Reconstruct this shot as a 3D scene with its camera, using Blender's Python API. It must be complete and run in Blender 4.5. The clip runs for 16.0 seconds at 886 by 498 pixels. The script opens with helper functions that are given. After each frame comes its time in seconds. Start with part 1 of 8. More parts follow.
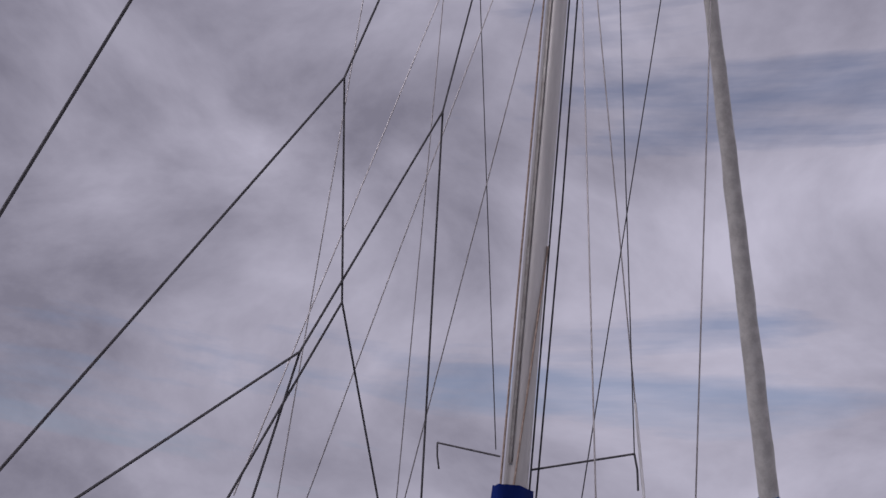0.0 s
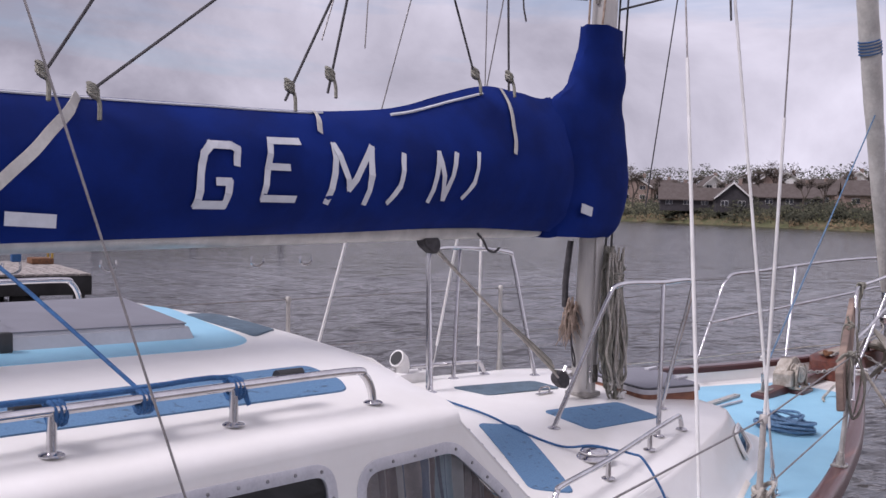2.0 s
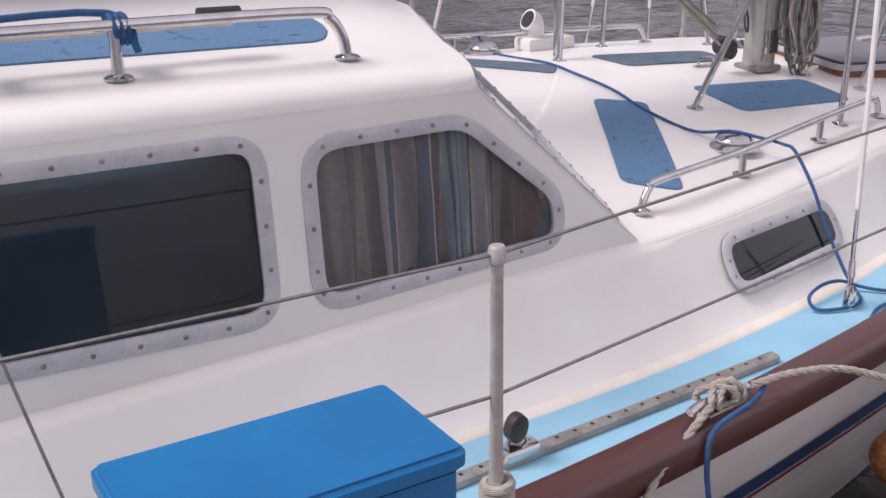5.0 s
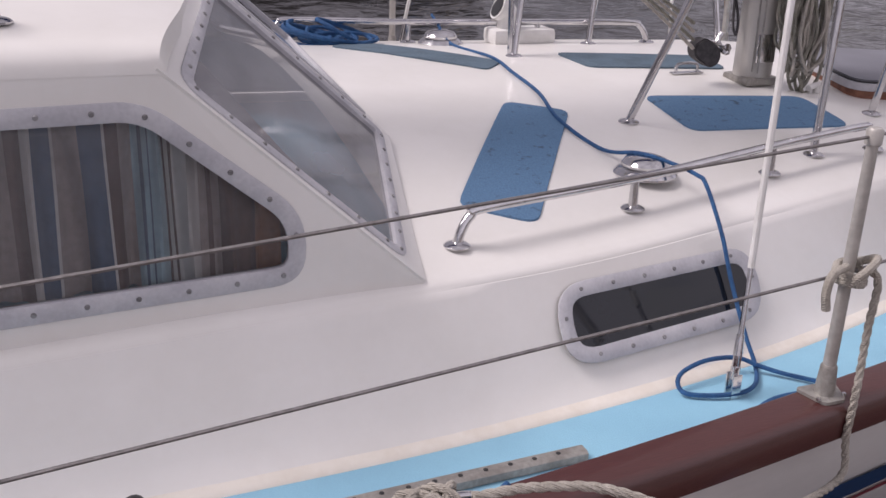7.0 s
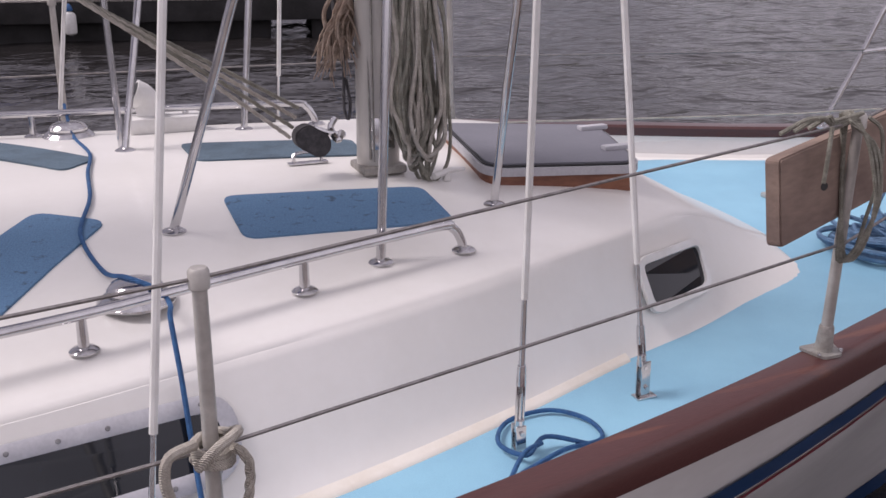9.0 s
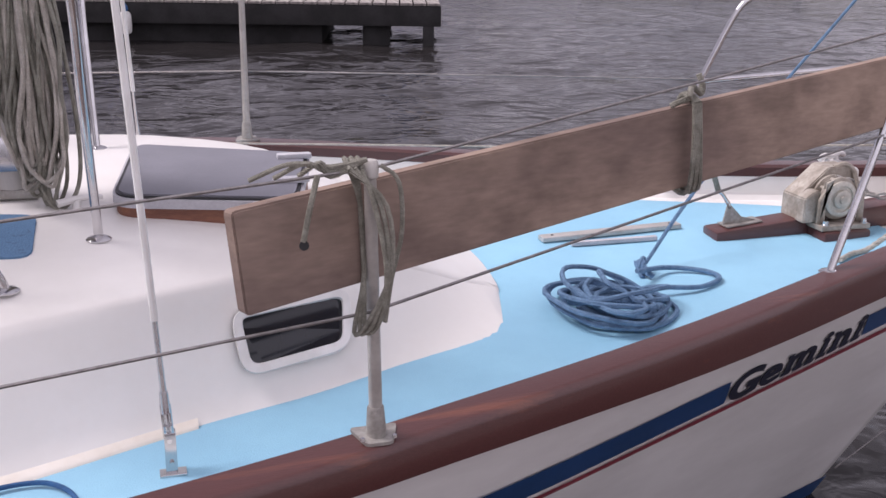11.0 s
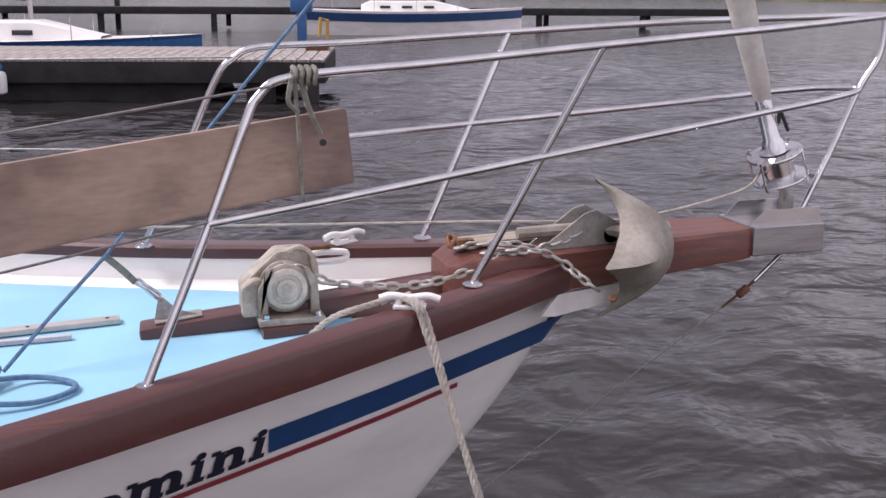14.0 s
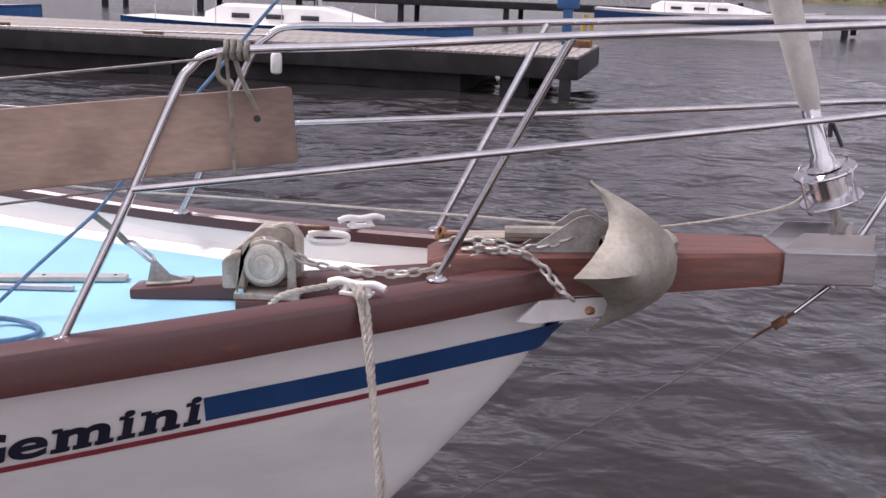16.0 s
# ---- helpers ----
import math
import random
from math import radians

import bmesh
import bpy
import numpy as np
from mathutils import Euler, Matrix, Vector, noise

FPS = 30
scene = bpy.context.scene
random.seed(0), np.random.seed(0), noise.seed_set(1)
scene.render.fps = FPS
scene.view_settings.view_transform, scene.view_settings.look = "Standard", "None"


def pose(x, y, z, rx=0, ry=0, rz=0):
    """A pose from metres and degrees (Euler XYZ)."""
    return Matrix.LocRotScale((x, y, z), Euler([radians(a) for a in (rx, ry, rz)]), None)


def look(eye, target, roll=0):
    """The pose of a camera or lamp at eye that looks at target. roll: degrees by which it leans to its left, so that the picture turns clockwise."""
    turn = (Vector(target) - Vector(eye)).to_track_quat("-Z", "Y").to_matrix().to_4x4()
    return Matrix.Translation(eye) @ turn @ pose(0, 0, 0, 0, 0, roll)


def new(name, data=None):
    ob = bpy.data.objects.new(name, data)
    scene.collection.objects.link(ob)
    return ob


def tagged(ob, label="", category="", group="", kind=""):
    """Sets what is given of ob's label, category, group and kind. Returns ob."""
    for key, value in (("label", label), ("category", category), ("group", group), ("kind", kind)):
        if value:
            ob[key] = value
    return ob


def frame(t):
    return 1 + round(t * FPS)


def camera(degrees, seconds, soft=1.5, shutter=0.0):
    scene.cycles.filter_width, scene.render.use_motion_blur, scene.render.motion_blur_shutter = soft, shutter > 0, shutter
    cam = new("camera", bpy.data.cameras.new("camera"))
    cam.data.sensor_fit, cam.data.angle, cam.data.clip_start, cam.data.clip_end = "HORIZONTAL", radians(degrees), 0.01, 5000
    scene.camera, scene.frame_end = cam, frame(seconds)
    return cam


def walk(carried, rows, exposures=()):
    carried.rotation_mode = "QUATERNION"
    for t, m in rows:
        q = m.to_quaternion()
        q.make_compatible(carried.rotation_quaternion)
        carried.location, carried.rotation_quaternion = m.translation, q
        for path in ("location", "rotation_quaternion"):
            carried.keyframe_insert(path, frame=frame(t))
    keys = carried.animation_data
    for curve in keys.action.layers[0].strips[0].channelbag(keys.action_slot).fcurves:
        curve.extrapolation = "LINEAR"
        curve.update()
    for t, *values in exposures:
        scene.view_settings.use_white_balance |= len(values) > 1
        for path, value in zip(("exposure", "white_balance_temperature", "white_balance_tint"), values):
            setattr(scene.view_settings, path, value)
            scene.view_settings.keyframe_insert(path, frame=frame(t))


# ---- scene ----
cam = camera(46.0, 16.0)
PATH = [
    (0.0, look((-4.958, -3.390, 2.813), (-3.482, -2.205, 3.460), 4.96)),
    (0.5, look((-4.883, -3.387, 2.718), (-3.358, -2.175, 3.170), 2.92)),
    (1.0, look((-4.865, -3.347, 2.631), (-3.341, -2.088, 2.937), 1.39)),
    (1.5, look((-4.863, -3.356, 2.536), (-3.347, -2.056, 2.649), 0.98)),
    (2.0, look((-4.858, -3.370, 2.490), (-3.387, -2.019, 2.403), 1.44)),
    (2.5, look((-4.799, -3.344, 2.422), (-3.398, -1.944, 2.146), 1.46)),
    (3.0, look((-4.718, -3.323, 2.388), (-3.415, -1.873, 1.942), 0.7)),
    (3.5, look((-4.498, -3.193, 2.352), (-3.228, -1.731, 1.851), 0.5)),
    (4.0, look((-4.201, -3.134, 2.340), (-2.937, -1.691, 1.776), 1.0)),
    (4.2, look((-4.084, -3.175, 2.326), (-2.860, -1.704, 1.744), 1.4)),
    (6.3, look((-2.882, -3.128, 2.114), (-2.248, -1.392, 1.351), -0.23)),
    (6.5, look((-2.736, -3.120, 2.097), (-2.150, -1.354, 1.365), 0.78)),
    (7.0, look((-2.448, -3.106, 2.145), (-1.740, -1.369, 1.449), 1.92)),
    (7.5, look((-2.143, -3.085, 2.204), (-1.334, -1.369, 1.572), 1.08)),
    (8.0, look((-1.764, -3.185, 2.194), (-1.034, -1.441, 1.542), 0.66)),
    (8.2, look((-1.633, -3.240, 2.177), (-0.968, -1.476, 1.509), 0.42)),
    (8.5, look((-1.425, -3.196, 2.184), (-0.763, -1.438, 1.498), -0.06)),
    (9.0, look((-1.092, -3.084, 2.179), (-0.339, -1.330, 1.584), -0.28)),
    (9.2, look((-0.948, -3.081, 2.185), (-0.182, -1.330, 1.595), 0.30)),
    (11.3, look((0.532, -3.225, 2.178), (1.080, -1.392, 1.593), 0.93)),
    (11.5, look((0.656, -3.236, 2.181), (1.219, -1.411, 1.589), 1.20)),
    (12.0, look((0.966, -3.175, 2.190), (1.565, -1.354, 1.617), 1.18)),
    (12.5, look((1.311, -3.206, 2.184), (1.951, -1.391, 1.641), -0.29)),
    (13.0, look((1.657, -3.268, 2.193), (2.234, -1.438, 1.630), 1.47)),
    (13.2, look((1.808, -3.284, 2.135), (2.352, -1.431, 1.615), 0.55)),
    (13.5, look((2.003, -3.236, 2.185), (2.563, -1.379, 1.694), 1.17)),
    (14.0, look((2.326, -3.240, 2.191), (2.921, -1.393, 1.706), 0.39)),
    (14.5, look((2.660, -3.306, 2.170), (3.098, -1.428, 1.639), 2.91)),
    (15.0, look((2.902, -3.249, 2.143), (3.254, -1.346, 1.637), 2.49)),
    (15.5, look((3.135, -3.238, 2.138), (3.367, -1.310, 1.661), 1.61)),
    (16.0, look((3.305, -3.304, 2.166), (3.366, -1.368, 1.667), 2.15)),
]
walk(cam, PATH, [(0.0, -0.58, 6000, 23), (0.5, -0.55, 6050, 23), (1.0, -0.32, 6050, 23), (1.5, -0.05, 6100, 22), (2.0, 0.17, 6150, 22), (2.5, 0.28, 6220, 22), (3.5, 0.26, 6350, 21), (6.5, 0.14, 6500, 20), (7.0, 0.0, 6500, 20), (9.0, 0.07, 6450, 21), (11.5, 0.46, 6350, 22), (12.5, 0.42, 6300, 21), (13.3, 0.45, 6250, 21), (14.0, 0.62, 6350, 21), (15.0, 0.88, 6400, 21), (16.0, 0.74, 6350, 21)])

# ---------- light ----------
world = bpy.data.worlds.new("world")
scene.world = world
world.use_nodes = True
wn, wl = world.node_tree.nodes, world.node_tree.links
wn.clear()
w_out = wn.new("ShaderNodeOutputWorld")
w_sky = wn.new("ShaderNodeTexSky")
w_sky.sky_type = "NISHITA"
w_sky.sun_disc = False
w_sky.sun_elevation = radians(42)
w_sky.sun_rotation = radians(-68)
w_skybg = wn.new("ShaderNodeBackground")
w_skybg.inputs[1].default_value = 0.10
w_cloudbg = wn.new("ShaderNodeBackground")
w_cloudbg.inputs[1].default_value = 1.13
w_mix = wn.new("ShaderNodeMixShader")
w_co = wn.new("ShaderNodeTexCoord")
w_map = wn.new("ShaderNodeMapping")
w_map.inputs["Scale"].default_value = (1.0, 1.0, 1.6)
w_map.inputs["Location"].default_value = (3.1, 1.7, 0.4)
w_n1 = wn.new("ShaderNodeTexNoise")
w_n1.inputs["Scale"].default_value = 3.4
w_n1.inputs["Distortion"].default_value = 0.35
w_n1.inputs["Detail"].default_value = 10
w_n1.inputs["Roughness"].default_value = 0.56
w_gapmap = wn.new("ShaderNodeMapping")
w_gapmap.inputs["Scale"].default_value = (1.0, 1.0, 7.0)
w_gapmap.inputs["Location"].default_value = (0.35, 0.6, -0.25)
w_gap = wn.new("ShaderNodeTexNoise")
w_gap.inputs["Scale"].default_value = 1.5
w_gap.inputs["Detail"].default_value = 7
w_gap.inputs["Roughness"].default_value = 0.55
w_gap.inputs["Distortion"].default_value = 0.3
w_cov = wn.new("ShaderNodeValToRGB")
w_cov.color_ramp.elements[0].position = 0.31
w_cov.color_ramp.elements[0].color = (0.45, 0.45, 0.45, 1)
w_cov.color_ramp.elements[1].position = 0.40
w_cov.color_ramp.elements[1].color = (1, 1, 1, 1)
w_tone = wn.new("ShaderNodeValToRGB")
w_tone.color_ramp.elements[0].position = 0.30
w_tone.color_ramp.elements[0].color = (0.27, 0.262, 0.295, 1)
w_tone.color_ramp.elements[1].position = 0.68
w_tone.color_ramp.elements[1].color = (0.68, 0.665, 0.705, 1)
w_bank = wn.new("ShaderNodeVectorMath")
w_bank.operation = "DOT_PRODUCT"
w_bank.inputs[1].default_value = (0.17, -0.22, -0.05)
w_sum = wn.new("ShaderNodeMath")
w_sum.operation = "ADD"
wl.new(w_co.outputs["Generated"], w_map.inputs["Vector"])
wl.new(w_co.outputs["Generated"], w_gapmap.inputs["Vector"])
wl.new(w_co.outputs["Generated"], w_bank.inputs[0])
wl.new(w_map.outputs["Vector"], w_n1.inputs["Vector"])
wl.new(w_gapmap.outputs["Vector"], w_gap.inputs["Vector"])
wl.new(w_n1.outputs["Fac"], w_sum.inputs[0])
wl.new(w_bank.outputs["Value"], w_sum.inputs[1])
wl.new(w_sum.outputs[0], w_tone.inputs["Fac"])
wl.new(w_gap.outputs["Fac"], w_cov.inputs["Fac"])
wl.new(w_sky.outputs["Color"], w_skybg.inputs["Color"])
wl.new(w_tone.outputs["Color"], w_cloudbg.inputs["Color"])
wl.new(w_cov.outputs["Color"], w_mix.inputs["Fac"])
wl.new(w_skybg.outputs[0], w_mix.inputs[1])
wl.new(w_cloudbg.outputs[0], w_mix.inputs[2])
wl.new(w_mix.outputs[0], w_out.inputs["Surface"])

sun_data = bpy.data.lights.new("sun", "SUN")
sun_data.energy = 2.9
sun_data.angle = radians(24)
sun_data.color = (1.0, 0.965, 0.93)
sun = new("sun", sun_data)
sun.matrix_world = look((-6.4, 2.6, 8.6), (0, 0, 0))

# ---------- materials ----------


def material(name, base, rough=0.5, metal=0.0, second=None, scale=4.0, fine=0.0, fine_scale=80.0, bump=0.0, coat=0.0, stretch=(1, 1, 1), spread=(0.4, 0.62), sheen=0.0):
    """A surface with two scales of colour variation and fine relief."""
    m = bpy.data.materials.new(name)
    m.use_nodes = True
    n, l = m.node_tree.nodes, m.node_tree.links
    b = n["Principled BSDF"]
    b.inputs["Roughness"].default_value = rough
    b.inputs["Metallic"].default_value = metal
    b.inputs["Coat Weight"].default_value = coat
    b.inputs["Sheen Weight"].default_value = sheen
    co = n.new("ShaderNodeTexCoord")
    mp = n.new("ShaderNodeMapping")
    mp.inputs["Scale"].default_value = stretch
    l.new(co.outputs["Object"], mp.inputs["Vector"])
    big = n.new("ShaderNodeTexNoise")
    big.inputs["Scale"].default_value = scale
    big.inputs["Detail"].default_value = 6
    big.inputs["Roughness"].default_value = 0.6
    l.new(mp.outputs["Vector"], big.inputs["Vector"])
    ramp = n.new("ShaderNodeValToRGB")
    ramp.color_ramp.elements[0].position, ramp.color_ramp.elements[1].position = spread
    ramp.color_ramp.elements[0].color = (*(second or base), 1)
    ramp.color_ramp.elements[1].color = (*base, 1)
    l.new(big.outputs["Fac"], ramp.inputs["Fac"])
    small = n.new("ShaderNodeTexNoise")
    small.inputs["Scale"].default_value = fine_scale
    small.inputs["Detail"].default_value = 3
    l.new(mp.outputs["Vector"], small.inputs["Vector"])
    mixc = n.new("ShaderNodeMix")
    mixc.data_type = "RGBA"
    mixc.blend_type = "OVERLAY"
    mixc.inputs["Factor"].default_value = fine
    l.new(ramp.outputs["Color"], mixc.inputs[6])
    l.new(small.outputs["Color"], mixc.inputs[7])
    hue = n.new("ShaderNodeRGBToBW")
    l.new(small.outputs["Color"], hue.inputs[0])
    l.new(hue.outputs[0], mixc.inputs[7])
    l.new(mixc.outputs[2], b.inputs["Base Color"])
    if bump:
        bp = n.new("ShaderNodeBump")
        bp.inputs["Strength"].default_value = min(1.0, bump)
        bp.inputs["Distance"].default_value = 0.004
        l.new(small.outputs["Fac"], bp.inputs["Height"])
        l.new(bp.outputs["Normal"], b.inputs["Normal"])
    return m


M_GEL = material("white_gelcoat", (0.80, 0.78, 0.75), 0.32, second=(0.75, 0.73, 0.695), scale=2.2, fine=0.06, fine_scale=40, bump=0.05, coat=0.2)
M_CREAM = material("yellowed_sealant", (0.80, 0.755, 0.68), 0.5, second=(0.74, 0.685, 0.60), scale=9, fine=0.15, fine_scale=60, bump=0.1)
M_HULL = material("hull_white", (0.81, 0.785, 0.765), 0.22, second=(0.70, 0.675, 0.655), scale=1.6, fine=0.08, fine_scale=30, coat=0.3, stretch=(0.6, 1, 2.0))
M_DECK = material("light_blue_deck_paint", (0.27, 0.53, 0.68), 0.55, second=(0.24, 0.48, 0.63), scale=3, fine=0.10, fine_scale=260, bump=0.3)
M_PAD = material("blue_grip_pad", (0.095, 0.195, 0.33), 0.8, second=(0.045, 0.085, 0.14), scale=26, fine=0.45, fine_scale=190, bump=0.8, spread=(0.30, 0.42))
# greyer, darker version of the blue pad colour
M_PADGREY = material("grey_blue_grip_pad", (0.095, 0.145, 0.19), 0.8, second=(0.07, 0.105, 0.14), scale=12, fine=0.45, fine_scale=190, bump=0.8, spread=(0.32, 0.55))
M_WOOD = material("varnished_mahogany", (0.078, 0.027, 0.025), 0.36, second=(0.140, 0.048, 0.032), scale=3.0, fine=0.35, fine_scale=60, bump=0.15, coat=0.3, stretch=(0.5, 5, 5), spread=(0.26, 0.38))
M_WOODLT = material("worn_mahogany", (0.27, 0.115, 0.065), 0.45, second=(0.17, 0.065, 0.04), scale=6, fine=0.3, fine_scale=50, bump=0.2, stretch=(0.5, 5, 5))
M_SPRIT = material("red_mahogany", (0.155, 0.052, 0.036), 0.42, second=(0.09, 0.032, 0.024), scale=6, fine=0.3, fine_scale=50, bump=0.2, stretch=(0.5, 5, 5))
M_WOODPALE = material("bleached_tread_board", (0.33, 0.285, 0.24), 0.75, second=(0.23, 0.19, 0.155), scale=5, fine=0.25, fine_scale=70, bump=0.2, stretch=(0.5, 5, 5))
M_STEEL = material("stainless_steel", (0.66, 0.65, 0.66), 0.17, 1.0, second=(0.55, 0.54, 0.55), scale=9, fine=0.08, fine_scale=70)
M_ALU = material("anodised_aluminium", (0.56, 0.535, 0.505), 0.45, 0.5, second=(0.46, 0.44, 0.415), scale=3, fine=0.1, fine_scale=60, stretch=(4, 4, 0.4))
M_FRAME = material("dull_aluminium_frame", (0.52, 0.515, 0.54), 0.55, 0.1, second=(0.44, 0.435, 0.465), scale=11, fine=0.2, fine_scale=120, bump=0.1)
M_SCREW = material("dull_screw_heads", (0.30, 0.295, 0.30), 0.5, 0.3, second=(0.17, 0.165, 0.17), scale=30, fine=0.2)
M_GREYMET = material("galvanised_metal", (0.40, 0.385, 0.36), 0.55, 0.55, second=(0.28, 0.26, 0.24), scale=12, fine=0.4, fine_scale=90, bump=0.4)
M_ANCHOR = material("galvanised_anchor", (0.36, 0.335, 0.29), 0.62, 0.35, second=(0.25, 0.225, 0.19), scale=7, fine=0.35, fine_scale=70, bump=0.3)
M_RUST = material("rusty_iron", (0.22, 0.10, 0.045), 0.8, 0.2, second=(0.10, 0.05, 0.03), scale=30, fine=0.5, bump=0.5)
M_WINCH = material("weathered_cast_alloy", (0.43, 0.39, 0.34), 0.6, 0.2, second=(0.27, 0.235, 0.195), scale=14, fine=0.35, fine_scale=90, bump=0.4)
M_WINCHLT = material("worn_pale_alloy", (0.56, 0.53, 0.47), 0.5, 0.3, second=(0.42, 0.39, 0.34), scale=18, fine=0.3, fine_scale=90, bump=0.2)
M_COVER = material("blue_canvas", (0.005, 0.021, 0.160), 0.9, second=(0.004, 0.014, 0.105), scale=3.2, fine=0.25, fine_scale=420, bump=0.35)
M_COVER.node_tree.nodes["Principled BSDF"].inputs["Specular IOR Level"].default_value = 0.15
M_TAPE = material("silver_white_tape", (0.62, 0.63, 0.66), 0.5, second=(0.54, 0.55, 0.58), scale=10, fine=0.1)
M_SAIL = material("rolled_sail_cloth", (0.62, 0.595, 0.55), 0.8, second=(0.48, 0.46, 0.425), scale=9, fine=0.2, fine_scale=60, bump=0.3)
M_ROPEW = material("cream_rope", (0.60, 0.555, 0.49), 0.9, second=(0.45, 0.41, 0.355), scale=25, fine=0.5, fine_scale=260, bump=0.8)
M_ROPEG = material("grey_green_rope", (0.36, 0.345, 0.29), 0.9, second=(0.24, 0.23, 0.19), scale=30, fine=0.5, fine_scale=240, bump=0.8)
M_ROPEB = material("blue_rope", (0.04, 0.15, 0.36), 0.75, second=(0.03, 0.105, 0.26), scale=40, fine=0.4, fine_scale=320, bump=0.8)
M_ROPEPALE = material("faded_blue_rope", (0.17, 0.30, 0.47), 0.85, second=(0.12, 0.22, 0.36), scale=40, fine=0.4, fine_scale=320, bump=0.8)
M_ROPEDARK = material("dark_rope", (0.078, 0.073, 0.076), 0.85, second=(0.045, 0.042, 0.045), scale=40, fine=0.4, fine_scale=260, bump=0.6)
M_ROPETAN = material("tan_rope", (0.50, 0.385, 0.31), 0.9, second=(0.34, 0.25, 0.19), scale=40, fine=0.5, fine_scale=260, bump=0.8)
M_WIRE = material("stainless_wire", (0.30, 0.28, 0.275), 0.45, 0.7, second=(0.22, 0.205, 0.20), scale=50, fine=0.3, fine_scale=400, bump=0.4)
M_WHITEPL = material("white_plastic", (0.78, 0.765, 0.75), 0.35, second=(0.68, 0.665, 0.64), scale=9, fine=0.08)
M_BLACKPL = material("black_plastic", (0.03, 0.03, 0.032), 0.45, second=(0.02, 0.02, 0.022), scale=14, fine=0.2)
M_GREYLID = material("grey_hatch_lid", (0.20, 0.20, 0.23), 0.6, second=(0.17, 0.17, 0.195), scale=3, fine=0.1, fine_scale=120, bump=0.06)
M_HATCH = material("pale_grey_moulding", (0.50, 0.51, 0.54), 0.4, second=(0.44, 0.45, 0.48), scale=5, fine=0.1, fine_scale=60)
M_BOX = material("bright_blue_plastic", (0.001, 0.150, 0.37), 0.42, second=(0.001, 0.130, 0.33), scale=5, fine=0.12, fine_scale=60, bump=0.08)
M_STRIPEB = material("navy_stripe", (0.018, 0.058, 0.165), 0.3, second=(0.015, 0.048, 0.135), scale=4, fine=0.1)
M_STRIPER = material("dull_red_stripe", (0.26, 0.04, 0.055), 0.35, second=(0.20, 0.032, 0.045), scale=8, fine=0.1)
M_LETTER = material("dark_navy_letters", (0.016, 0.018, 0.035), 0.4, second=(0.012, 0.013, 0.026), scale=9, fine=0.1)
M_CABIN = material("cabin_lining", (0.30, 0.245, 0.21), 0.6, second=(0.20, 0.16, 0.14), scale=3, fine=0.2, stretch=(1, 1, 4))
M_JETTY = material("dark_jetty_timber", (0.028, 0.026, 0.027), 0.85, second=(0.015, 0.014, 0.014), scale=2.2, fine=0.4, fine_scale=30, bump=0.5)
M_BOARD = material("grey_jetty_boards", (0.36, 0.325, 0.30), 0.85, second=(0.19, 0.17, 0.16), scale=3, fine=0.4, fine_scale=40, bump=0.5, stretch=(4, 0.7, 1))
M_BLUEPAINT = material("blue_paint", (0.02, 0.10, 0.27), 0.45, second=(0.016, 0.08, 0.21), scale=6, fine=0.15)
M_YELLOW = material("yellow_paint", (0.50, 0.33, 0.06), 0.5, second=(0.38, 0.25, 0.05), scale=8, fine=0.2)
M_ORANGE = material("orange_sponge", (0.42, 0.17, 0.055), 0.95, second=(0.24, 0.10, 0.035), scale=40, fine=0.6, fine_scale=150, bump=1.0)
M_GRASS = material("bank_grass", (0.125, 0.108, 0.058), 0.95, second=(0.075, 0.085, 0.035), scale=0.35, fine=0.4, fine_scale=3, bump=0.4)
M_REED = material("dry_reeds", (0.21, 0.15, 0.085), 0.95, second=(0.11, 0.088, 0.05), scale=0.6, fine=0.4, fine_scale=4)
M_BUSH = material("dark_shrubs", (0.060, 0.058, 0.035), 0.95, second=(0.032, 0.036, 0.022), scale=1.2, fine=0.4, fine_scale=6)
M_TWIG = material("bare_twigs", (0.105, 0.085, 0.07), 0.95, second=(0.075, 0.06, 0.05), scale=2, fine=0.3, fine_scale=8)
M_BRICK = material("pinkish_brick_wall", (0.30, 0.225, 0.19), 0.85, second=(0.24, 0.175, 0.15), scale=2, fine=0.3, fine_scale=14)
M_DARKWALL = material("dark_boarded_wall", (0.055, 0.05, 0.055), 0.8, second=(0.04, 0.036, 0.04), scale=2, fine=0.3, fine_scale=14)
M_ROOF = material("brown_roof_tiles", (0.095, 0.078, 0.072), 0.85, second=(0.075, 0.058, 0.052), scale=1.5, fine=0.4, fine_scale=12)
M_GLASSFAR = material("far_window_glass", (0.03, 0.033, 0.04), 0.1, second=(0.02, 0.022, 0.03), scale=2)


def rope_lay(m, scale):
    """Adds the diagonal lay of the strands to a rope material."""
    n, l = m.node_tree.nodes, m.node_tree.links
    b = n["Principled BSDF"]
    co = n.new("ShaderNodeTexCoord")
    wv = n.new("ShaderNodeTexWave")
    wv.bands_direction = "DIAGONAL"
    wv.inputs["Scale"].default_value = scale
    wv.inputs["Distortion"].default_value = 0.6
    l.new(co.outputs["Object"], wv.inputs["Vector"])
    bp = n.new("ShaderNodeBump")
    bp.inputs["Strength"].default_value = 0.8
    bp.inputs["Distance"].default_value = 0.003
    l.new(wv.outputs["Fac"], bp.inputs["Height"])
    l.new(bp.outputs["Normal"], b.inputs["Normal"])


for rope_mat in (M_ROPEW, M_ROPEG, M_ROPEB, M_ROPEPALE, M_ROPETAN):
    rope_lay(rope_mat, 130)


